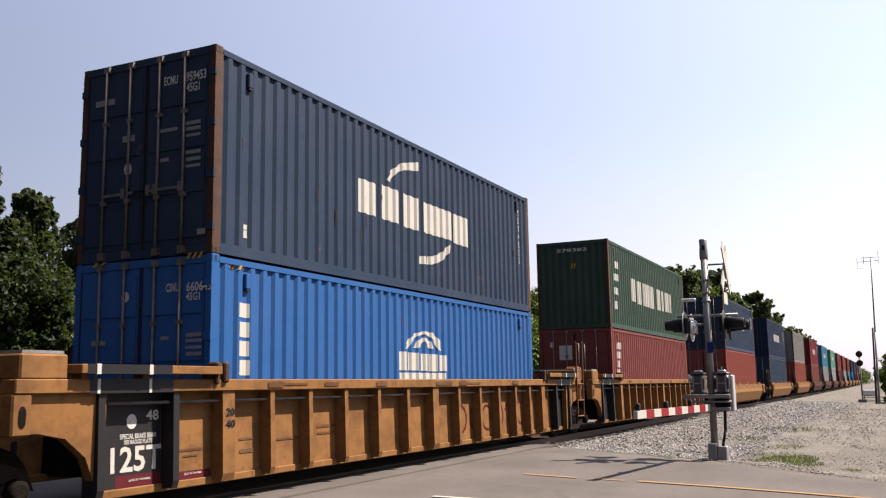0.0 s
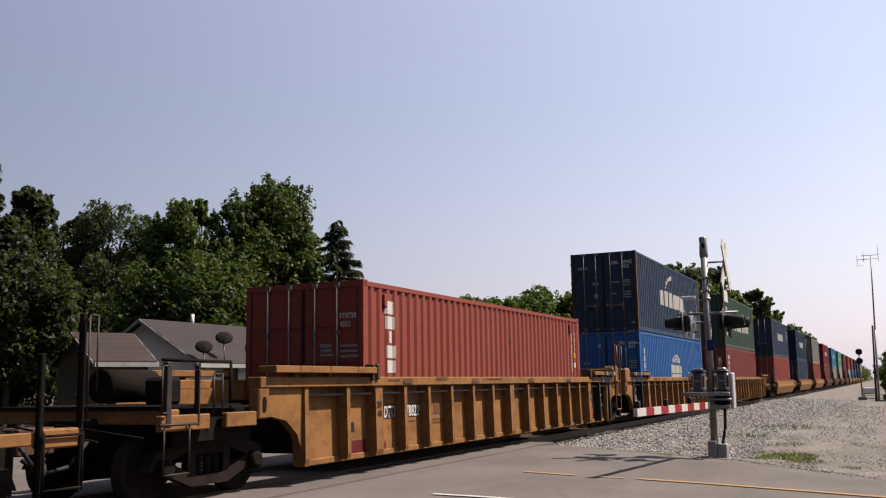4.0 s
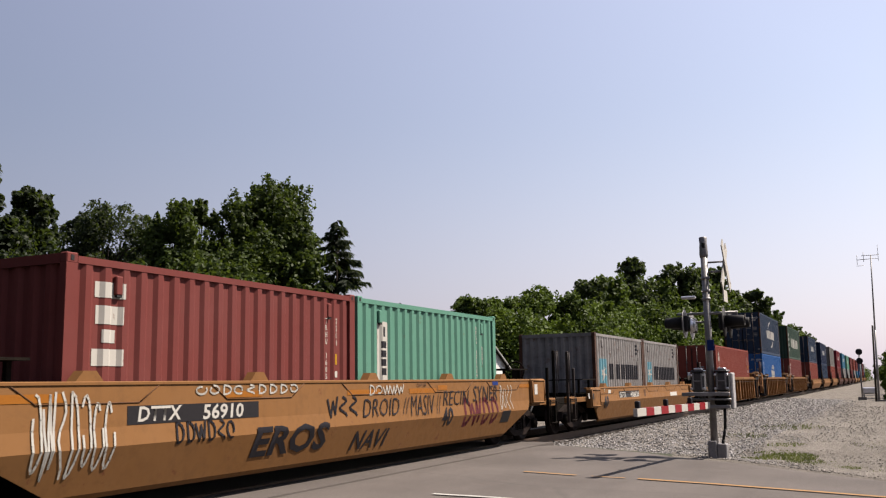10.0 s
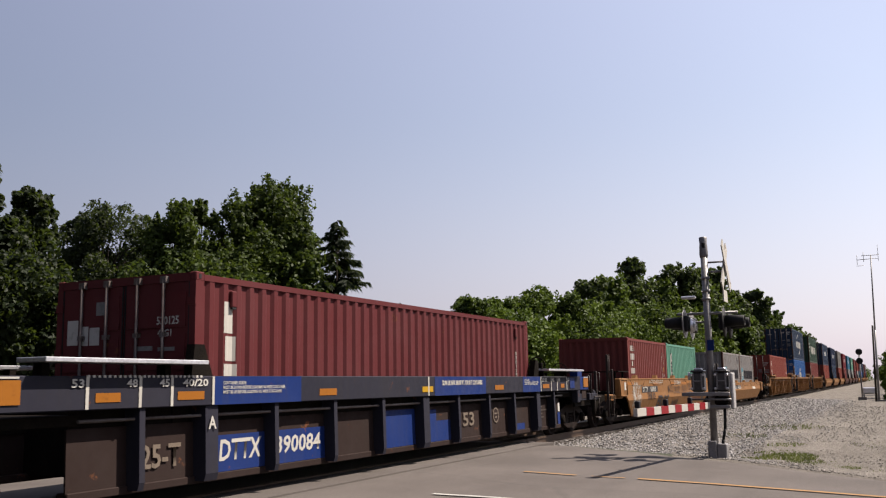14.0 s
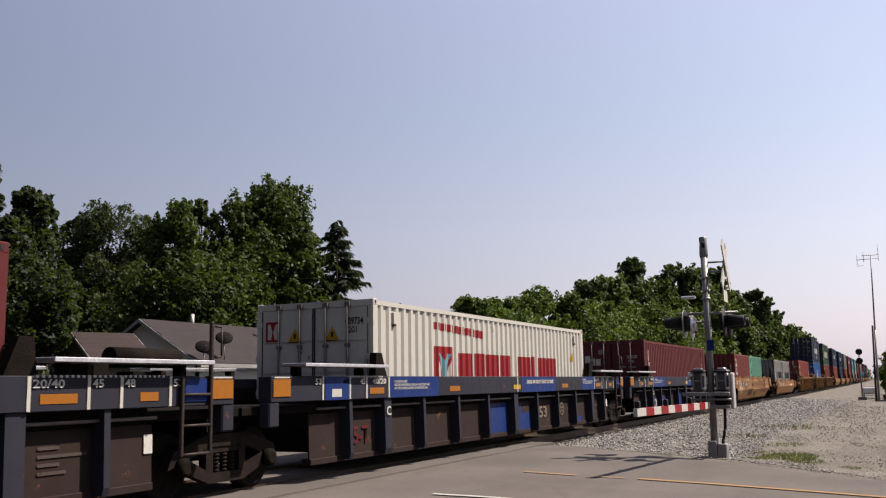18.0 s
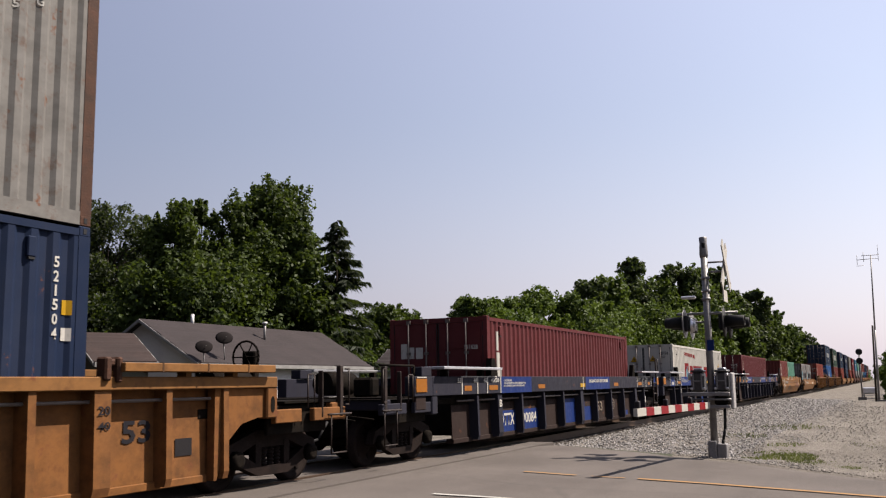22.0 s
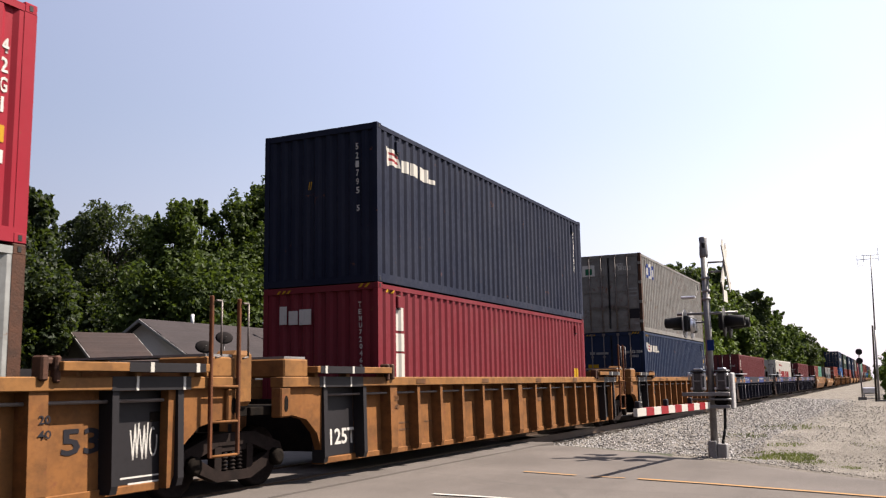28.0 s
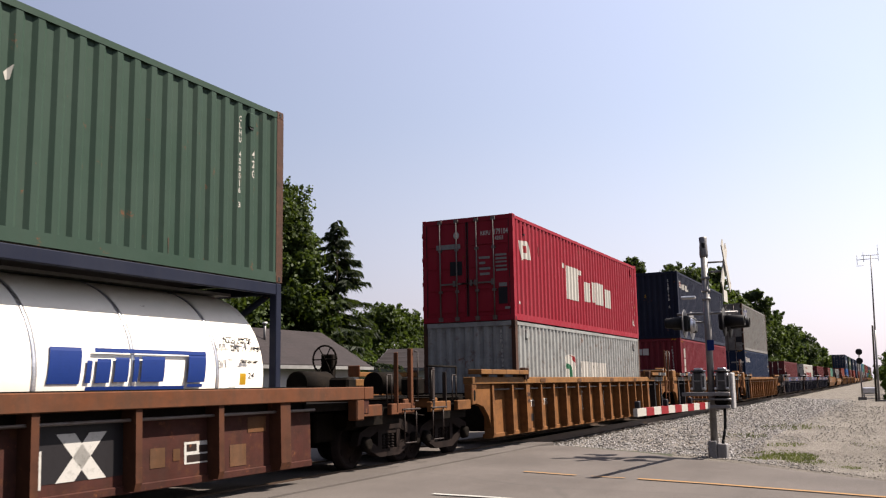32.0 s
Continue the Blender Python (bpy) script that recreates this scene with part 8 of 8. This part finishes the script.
column_text(clhu, "42G", 11.47, 1.85, 0.112, 0.143, M["white"])
side_mark(clhu, "letter_block", [[(7.31, 1.76), (7.41, 1.87), (7.38, 1.70), (7.34, 1.68)]], M["white"])
for c_, s_ in ((cma_car, -1), (mol_car, -1), (nyk_car, -1), (tri_car, 1), (kl_car, 1), (cma_car, 1), (nyk_car, 1), (green, -1)):
    car_mark(c_, "black_panel", [rect(-8.09, 0.34, -7.04, 1.385) if s_ < 0 else rect(7.22, 0.34, 8.17, 1.385)], M["patch_black"])
car_mark(cma_car, "maroon_band", [rect(-7.75, 0.32, -7.03, 0.47)], M["maroon_band"], "panel")
car_mark(cma_car, "maroon_band", [rect(-6.80, 0.23, -6.13, 0.43)], M["maroon_band"], "panel")
scrawl(cma_car, 1.31, 0.45, 5.33, 1.06, 6, M["maroon_band"], "panel", 0.050)
car_mark(tri_car, "black_panel", [rect(-5.53, 0.83, -4.97, 1.08)], M["patch_black"], "panel")
car_mark(tri_car, "black_panel", [rect(-4.81, 0.83, -4.00, 1.07)], M["patch_black"], "panel")
car_mark(tri_car, "maroon_band", [rect(-6.82, 0.33, -6.14, 0.53)], M["maroon_band"], "panel")
car_mark(tri_car, "maroon_band", [rect(-5.73, 0.33, -5.48, 0.46)], M["maroon_band"], "panel")
car_mark(tri_car, "maroon_band", [rect(6.49, 0.35, 7.17, 0.53)], M["maroon_band"], "panel")
car_mark(tri_car, "maroon_band", [rect(7.37, 0.34, 8.18, 0.52)], M["maroon_band"], "panel")
car_mark(mae_car, "black_panel", [rect(-4.47, 0.90, -1.90, 1.10)], M["patch_black"], "smooth")
car_mark(don_car, "black_panel", [rect(-5.37, 1.01, -2.96, 1.22)], M["patch_black"], "smooth")
scrawl(don_car, 3.66, 0.59, 5.55, 1.10, 4, M["maroon_band"], "smooth", 0.090)
car_mark(brown_car, "black_panel", [rect(1.92, 0.45, 3.27, 1.06)], M["patch_black"], "panel")
car_text(cma_car, "125T", -7.83, 0.50, -7.02, 0.79, M["white"], "panel")
car_text(cma_car, "48", -7.28, 1.07, -7.07, 1.19, M["whitish"], "panel")
car_text(cma_car, "SPECIAL BRAKE BEAM", -7.69, 0.87, -7.12, 0.93, M["whitish"], "panel")
car_text(cma_car, "SEE BADGE PLATE", -7.63, 0.81, -7.18, 0.86, M["whitish"], "panel")
car_mark(cma_car, "round_patch", [rect(-7.59, 0.98, -7.43, 1.15)], M["whitish"], "panel")
car_text(cma_car, "JACK IN THIS AREA", -7.55, 0.39, -7.20, 0.42, M["whitish"], "panel")
car_text(cma_car, "JACK IN THIS AREA", -6.62, 0.38, -6.30, 0.41, M["whitish"], "panel")
car_text(cma_car, "20", -6.06, 1.08, -5.89, 1.18, M["dark_mark"], "rib")
car_text(cma_car, "40", -6.07, 0.93, -5.88, 1.03, M["dark_mark"], "rib")
car_mark(cma_car, "stencil_bar", [rect(-6.71, 0.67, -6.29, 0.70)], M["ttx_dark"], "panel")
car_mark(cma_car, "stencil_bar", [rect(-6.65, 0.60, -6.38, 0.62)], M["ttx_dark"], "panel")
car_mark(cma_car, "stencil_bar", [rect(-5.55, 0.74, -5.23, 0.77)], M["ttx_dark"], "panel")
car_mark(cma_car, "stencil_bar", [rect(-5.54, 0.57, -5.22, 0.62)], M["ttx_dark"], "panel")
car_mark(cma_car, "stencil_bar", [rect(-4.70, 0.69, -3.99, 0.72)], M["ttx_dark"], "panel")
car_mark(cma_car, "stencil_bar", [rect(-3.66, 0.82, -3.05, 0.86)], M["ttx_dark"], "panel")
car_mark(cma_car, "stencil_bar", [rect(-3.66, 0.72, -3.12, 0.75)], M["ttx_dark"], "panel")
car_mark(cma_car, "label_bar", [rect(-8.23, 0.70, -8.09, 0.89)], M["whitish"], "panel")
car_mark(cma_car, "stencil_bar", [rect(-3.78, 1.44, -3.38, 1.50)], M["ttx_dark"], "chord")
car_mark(cma_car, "stencil_bar", [rect(0.06, 1.43, 0.76, 1.50)], M["ttx_dark"], "chord")
car_mark(cma_car, "stencil_bar", [rect(-4.87, 1.46, -4.23, 1.49)], M["ttx_dark"], "chord")
car_mark(cma_car, "stencil_bar", [rect(1.16, 1.45, 2.15, 1.48)], M["ttx_dark"], "chord")
car_text(tri_car, "DTTX", -5.51, 0.85, -5.05, 1.05, M["white"], "panel", 0.10)
car_text(tri_car, "788229", -4.71, 0.84, -4.09, 1.05, M["white"], "panel", 0.10)
car_text(tri_car, "20", -6.09, 1.04, -5.94, 1.15, M["dark_mark"], "rib")
car_text(tri_car, "40", -6.08, 0.89, -5.93, 1.00, M["dark_mark"], "rib")
car_mark(tri_car, "label_bar", [rect(-6.75, 0.67, -6.51, 0.82)], M["patch_black"], "panel")
car_mark(tri_car, "stencil_bar", [rect(-4.71, 0.75, -4.03, 0.77)], M["ttx_dark"], "panel")
car_mark(tri_car, "stencil_bar", [rect(-3.66, 0.74, -3.06, 0.77)], M["ttx_dark"], "panel")
car_mark(tri_car, "stencil_bar", [rect(-3.66, 0.68, -3.06, 0.71)], M["ttx_dark"], "panel")
car_mark(tri_car, "stencil_bar", [rect(-3.55, 0.85, -3.27, 1.04)], M["ttx_dark"], "panel")
car_mark(tri_car, "stencil_bar", [rect(-5.72, 1.48, -5.31, 1.51)], M["ttx_dark"], "chord")
car_mark(tri_car, "stencil_bar", [rect(-3.85, 1.49, -3.38, 1.54)], M["ttx_dark"], "chord")
car_mark(tri_car, "stencil_bar", [rect(-1.44, 1.49, -0.61, 1.52)], M["ttx_dark"], "chord")
car_text(tri_car, "53", 6.55, 0.64, 7.03, 0.95, M["dark_mark"], "panel")
car_text(tri_car, "53", 8.01, 1.02, 8.20, 1.13, M["whitish"], "panel")
car_text(tri_car, "48", 7.46, 1.03, 7.59, 1.12, M["whitish"], "panel")
car_mark(tri_car, "round_patch", [rect(7.72, 0.93, 7.90, 1.09)], M["whitish"], "panel")
car_text(tri_car, "2 INCH TREAD COND. SHOES", 7.50, 0.69, 8.19, 0.74, M["whitish"], "panel")
car_text(tri_car, "20", 6.07, 1.05, 6.23, 1.14, M["dark_mark"], "rib")
car_text(tri_car, "40", 6.08, 0.88, 6.24, 0.98, M["dark_mark"], "rib")
car_text(mae_car, "DTTX", -4.40, 0.90, -3.67, 1.07, M["white"], "smooth", 0.15)
car_text(mae_car, "458630", -3.09, 0.89, -1.97, 1.07, M["white"], "smooth", 0.15)
car_text(mae_car, "40", -6.32, 0.62, -5.79, 0.99, M["dark_mark"], "smooth", 0.15)
car_mark(mae_car, "logo_block", [rect(2.99, 0.83, 4.21, 0.97)], M["white"], "smooth")
car_text(mae_car, "52,900 LBS. MAX GROSS WT. FOR 20 FT. CONTAINERS", -5.42, 1.18, -3.56, 1.24, M["ttx_dark"], "smooth")
car_mark(mae_car, "label_bar", [rect(-5.71, 1.04, -5.43, 1.16)], M["whitish"], "smooth")
car_mark(mae_car, "label_bar", [rect(-1.21, 0.89, -0.94, 1.12)], M["ttx_dark"], "smooth")
car_mark(mae_car, "chalk_line", [rect(-6.25, 0.50, -5.53, 0.50)], M["whitish"], "smooth")
car_mark(mae_car, "chalk_line", [rect(-6.12, 1.10, -6.09, 1.21)], M["whitish"], "smooth")
car_mark(mae_car, "label_bar", [rect(-7.79, 0.94, -7.41, 1.09)], M["whitish"], "smooth")
car_text(don_car, "DTTX", -5.21, 1.04, -4.50, 1.21, M["white"], "smooth", 0.15)
car_text(don_car, "56910", -4.10, 1.02, -3.30, 1.21, M["white"], "smooth", 0.10)
car_text(don_car, "40", 2.70, 0.62, 3.17, 0.97, M["dark_mark"], "smooth", 0.15)
car_mark(don_car, "orange_patch", [rect(-7.25, 1.28, -6.25, 1.37)], M["orange_mark"], "smooth")
car_mark(don_car, "orange_patch", [rect(-3.65, 1.28, -2.88, 1.36)], M["orange_mark"], "smooth")
car_mark(don_car, "orange_patch", [rect(-0.67, 1.26, 0.44, 1.34)], M["orange_mark"], "smooth")
car_mark(don_car, "orange_patch", [rect(1.43, 1.25, 2.53, 1.34)], M["orange_mark"], "smooth")
car_mark(don_car, "orange_patch", [rect(2.60, 1.30, 3.01, 1.39)], M["orange_mark"], "smooth")
car_mark(don_car, "orange_patch", [rect(6.88, 1.30, 7.68, 1.38)], M["orange_mark"], "smooth")
car_mark(don_car, "label_bar", [rect(5.77, 0.56, 6.26, 0.81)], M["patch_black"], "smooth")
car_mark(don_car, "label_bar", [rect(5.29, 1.37, 5.60, 1.49)], M["blue_mark"], "smooth")
car_text(don_car, "GWF10M", 1.73, 1.37, 2.09, 1.44, M["ttx_dark"], "smooth")
car_text(don_car, "MASIV //", 1.45, 0.86, 2.66, 1.22, M["dark_mark"], "smooth", 0.15, -0.012)
car_text(don_car, "RECIN", 2.80, 1.0, 3.95, 1.28, M["dark_mark"], "smooth", 0.25, -0.012)
car_text(don_car, "SYNER", 4.21, 1.05, 5.52, 1.36, M["dark_mark"], "smooth", 0.2, -0.01)
scrawl(don_car, 5.65, 0.83, 6.43, 1.37, 4, M["white"], "smooth", 0.022)
scrawl(don_car, -4.26, 1.32, -2.02, 1.44, 9, M["white"], "smooth", 0.025)
car_text(don_car, "EROS", -3.06, 0.47, -1.25, 0.88, M["dark_mark"], "smooth", 0.1, 0.03)
car_text(don_car, "NAVI", -0.47, 0.39, 0.62, 0.69, M["dark_mark"], "smooth", 0.3, 0.012)
scrawl(don_car, -1.26, 0.94, -0.35, 1.24, 3, M["dark_mark"], "smooth", 0.040)
car_text(don_car, "DROID //", -0.22, 0.90, 1.35, 1.19, M["dark_mark"], "smooth", 0.25, -0.012)
scrawl(don_car, -4.63, 0.76, -3.47, 1.01, 6, M["dark_mark"], "smooth", 0.030)
scrawl(don_car, -0.03, 1.25, 1.22, 1.41, 5, M["white"], "smooth", 0.025)
scrawl(don_car, -6.69, 0.49, -5.56, 1.40, 7, M["white"], "smooth", 0.028)
car_text(mol_car, "125T", -7.82, 0.47, -7.06, 0.70, M["whitish"], "panel")
car_text(mol_car, "20", -6.05, 1.10, -5.86, 1.19, M["dark_mark"], "rib")
car_text(mol_car, "40", -6.04, 0.96, -5.86, 1.04, M["dark_mark"], "rib")
scrawl(mol_car, -7.85, 0.73, -7.08, 0.97, 3, M["whitish"], "panel", 0.020)
scrawl(mol_car, -4.64, 0.71, -3.99, 1.06, 2, M["whitish"], "panel", 0.030)
scrawl(mol_car, 0.78, 0.78, 3.41, 1.09, 3, M["whitish"], "panel", 0.030)
car_mark(mol_car, "stencil_bar", [rect(-4.05, 1.42, -3.66, 1.50)], M["ttx_dark"], "chord")
car_mark(mol_car, "stencil_bar", [rect(-0.31, 1.53, 0.38, 1.56)], M["ttx_dark"], "chord")
car_mark(mol_car, "stencil_bar", [rect(-4.86, 1.45, -4.40, 1.48)], M["ttx_dark"], "chord")
car_mark(mol_car, "stencil_bar", [rect(-1.16, 1.53, -0.42, 1.56)], M["ttx_dark"], "chord")
car_mark(mol_car, "stencil_bar", [rect(-5.54, 0.71, -4.99, 0.73)], M["ttx_dark"], "panel")
car_mark(mol_car, "stencil_bar", [rect(-5.53, 0.59, -4.98, 0.62)], M["ttx_dark"], "panel")
car_mark(mol_car, "stencil_bar", [rect(-3.82, 0.67, -2.74, 0.71)], M["ttx_dark"], "panel")
car_mark(mol_car, "stencil_bar", [rect(-7.62, 0.38, -7.23, 0.41)], M["ttx_dark"], "panel")
car_mark(mol_car, "stencil_bar", [rect(-7.61, 0.33, -7.22, 0.36)], M["ttx_dark"], "panel")
car_text(nyk_car, "125T", -7.75, 0.50, -7.00, 0.75, M["whitish"], "panel")
car_text(nyk_car, "20", -5.99, 1.14, -5.83, 1.23, M["ttx_dark"], "rib")
car_text(nyk_car, "40", -5.99, 0.99, -5.83, 1.08, M["ttx_dark"], "rib")
car_mark(nyk_car, "stencil_bar", [rect(-5.48, 0.73, -5.04, 0.76)], M["ttx_dark"], "panel")
car_mark(nyk_car, "stencil_bar", [rect(-5.48, 0.61, -5.04, 0.64)], M["ttx_dark"], "panel")
car_mark(nyk_car, "stencil_bar", [rect(-4.49, 0.72, -3.91, 0.74)], M["ttx_dark"], "panel")
car_mark(nyk_car, "stencil_bar", [rect(1.83, 0.96, 3.45, 1.22)], M["ttx_dark"], "panel")
car_text(kl_car, "53", 6.60, 0.72, 7.15, 1.00, M["dark_mark"], "panel")
car_mark(kl_car, "stencil_bar", [rect(7.44, 0.40, 8.15, 0.42)], M["whitish"], "panel")
car_mark(kl_car, "stencil_bar", [rect(7.56, 0.33, 8.16, 0.35)], M["whitish"], "panel")
car_mark(kl_car, "stencil_bar", [rect(7.56, 0.26, 8.16, 0.29)], M["whitish"], "panel")
car_text(kl_car, "20", 6.13, 1.07, 6.28, 1.16, M["dark_mark"], "rib")
car_text(kl_car, "40", 6.12, 0.92, 6.29, 1.01, M["dark_mark"], "rib")
scrawl(kl_car, 7.59, 0.60, 8.03, 1.02, 3, M["whitish"], "panel", 0.020)
car_text(kl_car, "DTTX", -5.49, 0.83, -5.02, 1.00, M["whitish"], "panel")
car_text(kl_car, "721797", -4.72, 0.86, -4.10, 1.02, M["whitish"], "panel")
car_text(kl_car, "20", -6.09, 1.10, -5.91, 1.19, M["dark_mark"], "rib")
car_text(kl_car, "40", -6.09, 0.95, -5.91, 1.03, M["dark_mark"], "rib")
car_mark(kl_car, "label_bar", [rect(-6.75, 0.59, -6.51, 0.73)], M["patch_black"], "panel")
car_mark(kl_car, "label_bar", [rect(-5.51, 0.50, -5.18, 0.67)], M["patch_black"], "panel")
scrawl(kl_car, -1.85, 0.65, -0.26, 1.16, 3, M["whitish"], "panel", 0.025)
scrawl(kl_car, 0.48, 0.67, 1.92, 1.21, 3, M["whitish"], "panel", 0.025)
scrawl(kl_car, 4.45, 0.59, 5.04, 1.23, 2, M["whitish"], "panel", 0.025)
car_mark(brown_car, "logo_block", [rect(1.90, 0.40, 2.02, 0.79)], M["whitish"], "panel")
car_mark(brown_car, "label_bar", [rect(4.17, 0.48, 4.66, 0.75)], M["whitish"], "panel")
car_mark(brown_car, "label_bar", [rect(4.21, 0.63, 4.40, 0.72)], M["car_brown"], "panel")
car_mark(brown_car, "label_bar", [rect(4.44, 0.61, 4.62, 0.70)], M["car_brown"], "panel")
car_mark(brown_car, "label_bar", [rect(4.21, 0.50, 4.62, 0.59)], M["car_brown"], "panel")
car_mark(brown_car, "worn_yellow_bar", [rect(3.58, 0.48, 3.83, 0.71)], M["ttx_dark"], "panel")
car_mark(brown_car, "worn_yellow_bar", [rect(3.97, 0.54, 4.09, 0.68)], M["ttx_dark"], "panel")
car_mark(brown_car, "worn_yellow_bar", [rect(5.05, 0.38, 5.39, 0.66)], M["ttx_dark"], "panel")
car_mark(brown_car, "worn_yellow_bar", [rect(5.43, 0.80, 5.84, 1.01)], M["ttx_dark"], "panel")

for c_ in (tank_a, tank_b):
    for r_ in ((-0.99, 1.16, -0.55, 1.56), (-0.48, 1.17, -0.40, 1.42), (-0.34, 1.17, -0.13, 1.44), (-0.07, 1.18, 0.15, 1.46), (0.22, 1.18, 0.30, 1.47), (0.34, 1.18, 0.73, 1.48),
               (1.15, 1.17, 1.48, 1.52), (-0.40, 1.51, 1.48, 1.56), (1.15, 1.11, 1.44, 1.15), (-0.49, 1.09, 1.10, 1.13)):
        tank_ink(c_, polys(rect(*r_)), M["blue_mark"], "letter_block")
    tank_ink(c_, letters("NGCU 150017 8", 1.84, 1.68, 2.50, 1.78), M["dark_mark"], "lettering")
    tank_ink(c_, letters("22K2 T11 L4BN", 1.86, 1.57, 2.50, 1.66), M["dark_mark"], "lettering")
    tank_ink(c_, letters("UN PORTABLE TANK", 1.90, 1.41, 2.33, 1.46), M["dark_mark"], "lettering")
    tank_ink(c_, letters("24", 2.02, 1.21, 2.16, 1.29), M["dark_mark"], "lettering")
    tank_ink(c_, polys(rect(1.84, 1.13, 1.97, 1.28)), M["yellow_mark"], "label_bar")
car_mark(brown_car, "logo_block", [[(2.2, 0.45), (2.45, 0.45), (2.9, 0.95), (2.65, 0.95)], [(2.65, 0.45), (2.9, 0.45), (2.45, 0.95), (2.2, 0.95)]], M["whitish"])
for c_ in (cma_car, tri_car, mol_car, nyk_car, kl_car, green):
    for x_ in (-5.2, -2.2, 1.1, 4.0):
        car_mark(c_, "amber_reflector", [rect(x_, 1.43, x_ + 0.36, 1.51)], M["ttx_dark"], "chord")

for i_, c_ in enumerate(FAR_TOPS[:6]):
    if i_ != 2:
        for k_ in range(4):
            side_mark(c_, "letter_block", [rect(4.2 + k_ * 1.0, 1.3, 4.9 + k_ * 1.0, 1.85)], M["whitish"])
        side_mark(c_, "label_bar", [rect(10.9, 1.2, 11.05, 2.3), rect(11.25, 1.6, 11.4, 2.3)], M["whitish"])

# rust streaks and scuffs on the grey box
rng_ = random.Random(3)
for u_, zt, hh in ((1.53, 1.30, 0.22), (2.36, 1.40, 0.20), (2.63, 1.45, 0.24), (2.92, 1.50, 0.24), (5.6, 1.9, 0.16), (8.9, 1.2, 0.15)):
    side_mark(mol, "rust_streak", [[(u_ - 0.012, zt), (u_ - 0.006, zt - hh), (u_ + 0.006, zt - hh), (u_ + 0.018, zt)]], M["rusty"], "thin rust streak")
for i_ in range(26):
    u_ = rng_.uniform(4.2, 8.4)
    z_ = 0.62 + 0.16 * rng_.random()
    w_, h_ = rng_.uniform(0.02, 0.09), rng_.uniform(0.02, 0.09)
    side_mark(mol, "scuff", [[(u_, z_), (u_ + w_, z_ - 0.01), (u_ + w_ * 0.8, z_ + h_), (u_ + w_ * 0.2, z_ + h_ * 0.7)]], M["dark_mark"] if i_ % 3 else M["rusty"], "scraped paint")
for c_, n_ in ((cma, 16), (mae1, 7), (mae2, 9), (clhu, 8), (mol2, 7), (kl, 6), (tri, 6)):
    for i_ in range(n_):
        u_, z_, h_ = rng_.uniform(0.4, c_["L"] - 0.4), rng_.uniform(0.15, c_["H"] - 0.5), rng_.uniform(0.06, 0.28)
        w_ = rng_.uniform(0.008, 0.02)
        side_mark(c_, "rust_streak", [[(u_ - w_, z_ + h_), (u_ - w_ * 0.4, z_), (u_ + w_ * 0.4, z_), (u_ + w_, z_ + h_)]], M["rusty"], "thin rust streak")
car_text(mol_car, "53", 6.60, 0.79, 7.06, 1.05, M["dark_mark"], "panel")
car_text(mol_car, "20", 6.05, 1.13, 6.23, 1.23, M["dark_mark"], "rib")
car_text(mol_car, "40", 6.05, 0.97, 6.23, 1.06, M["dark_mark"], "rib")
car_mark(mol_car, "label_bar", [rect(7.48, 0.59, 7.78, 0.80)], M["patch_black"], "panel")


# ---- what moves ----
def motions():
    times = [i * 1.0 for i in range(33)]
    for ob, u, z in TRAIN:
        walk(ob, [(t, pose(u + run(t), TRACK_Y, z)) for t in times])
    steps = [i / 15 for i in range(481)]
    for ob, x in WHEELS:
        walk(ob, [(t, pose(x, 0, 0.42, 0, math.degrees(run(t) / 0.42), 0)) for t in steps])


motions()
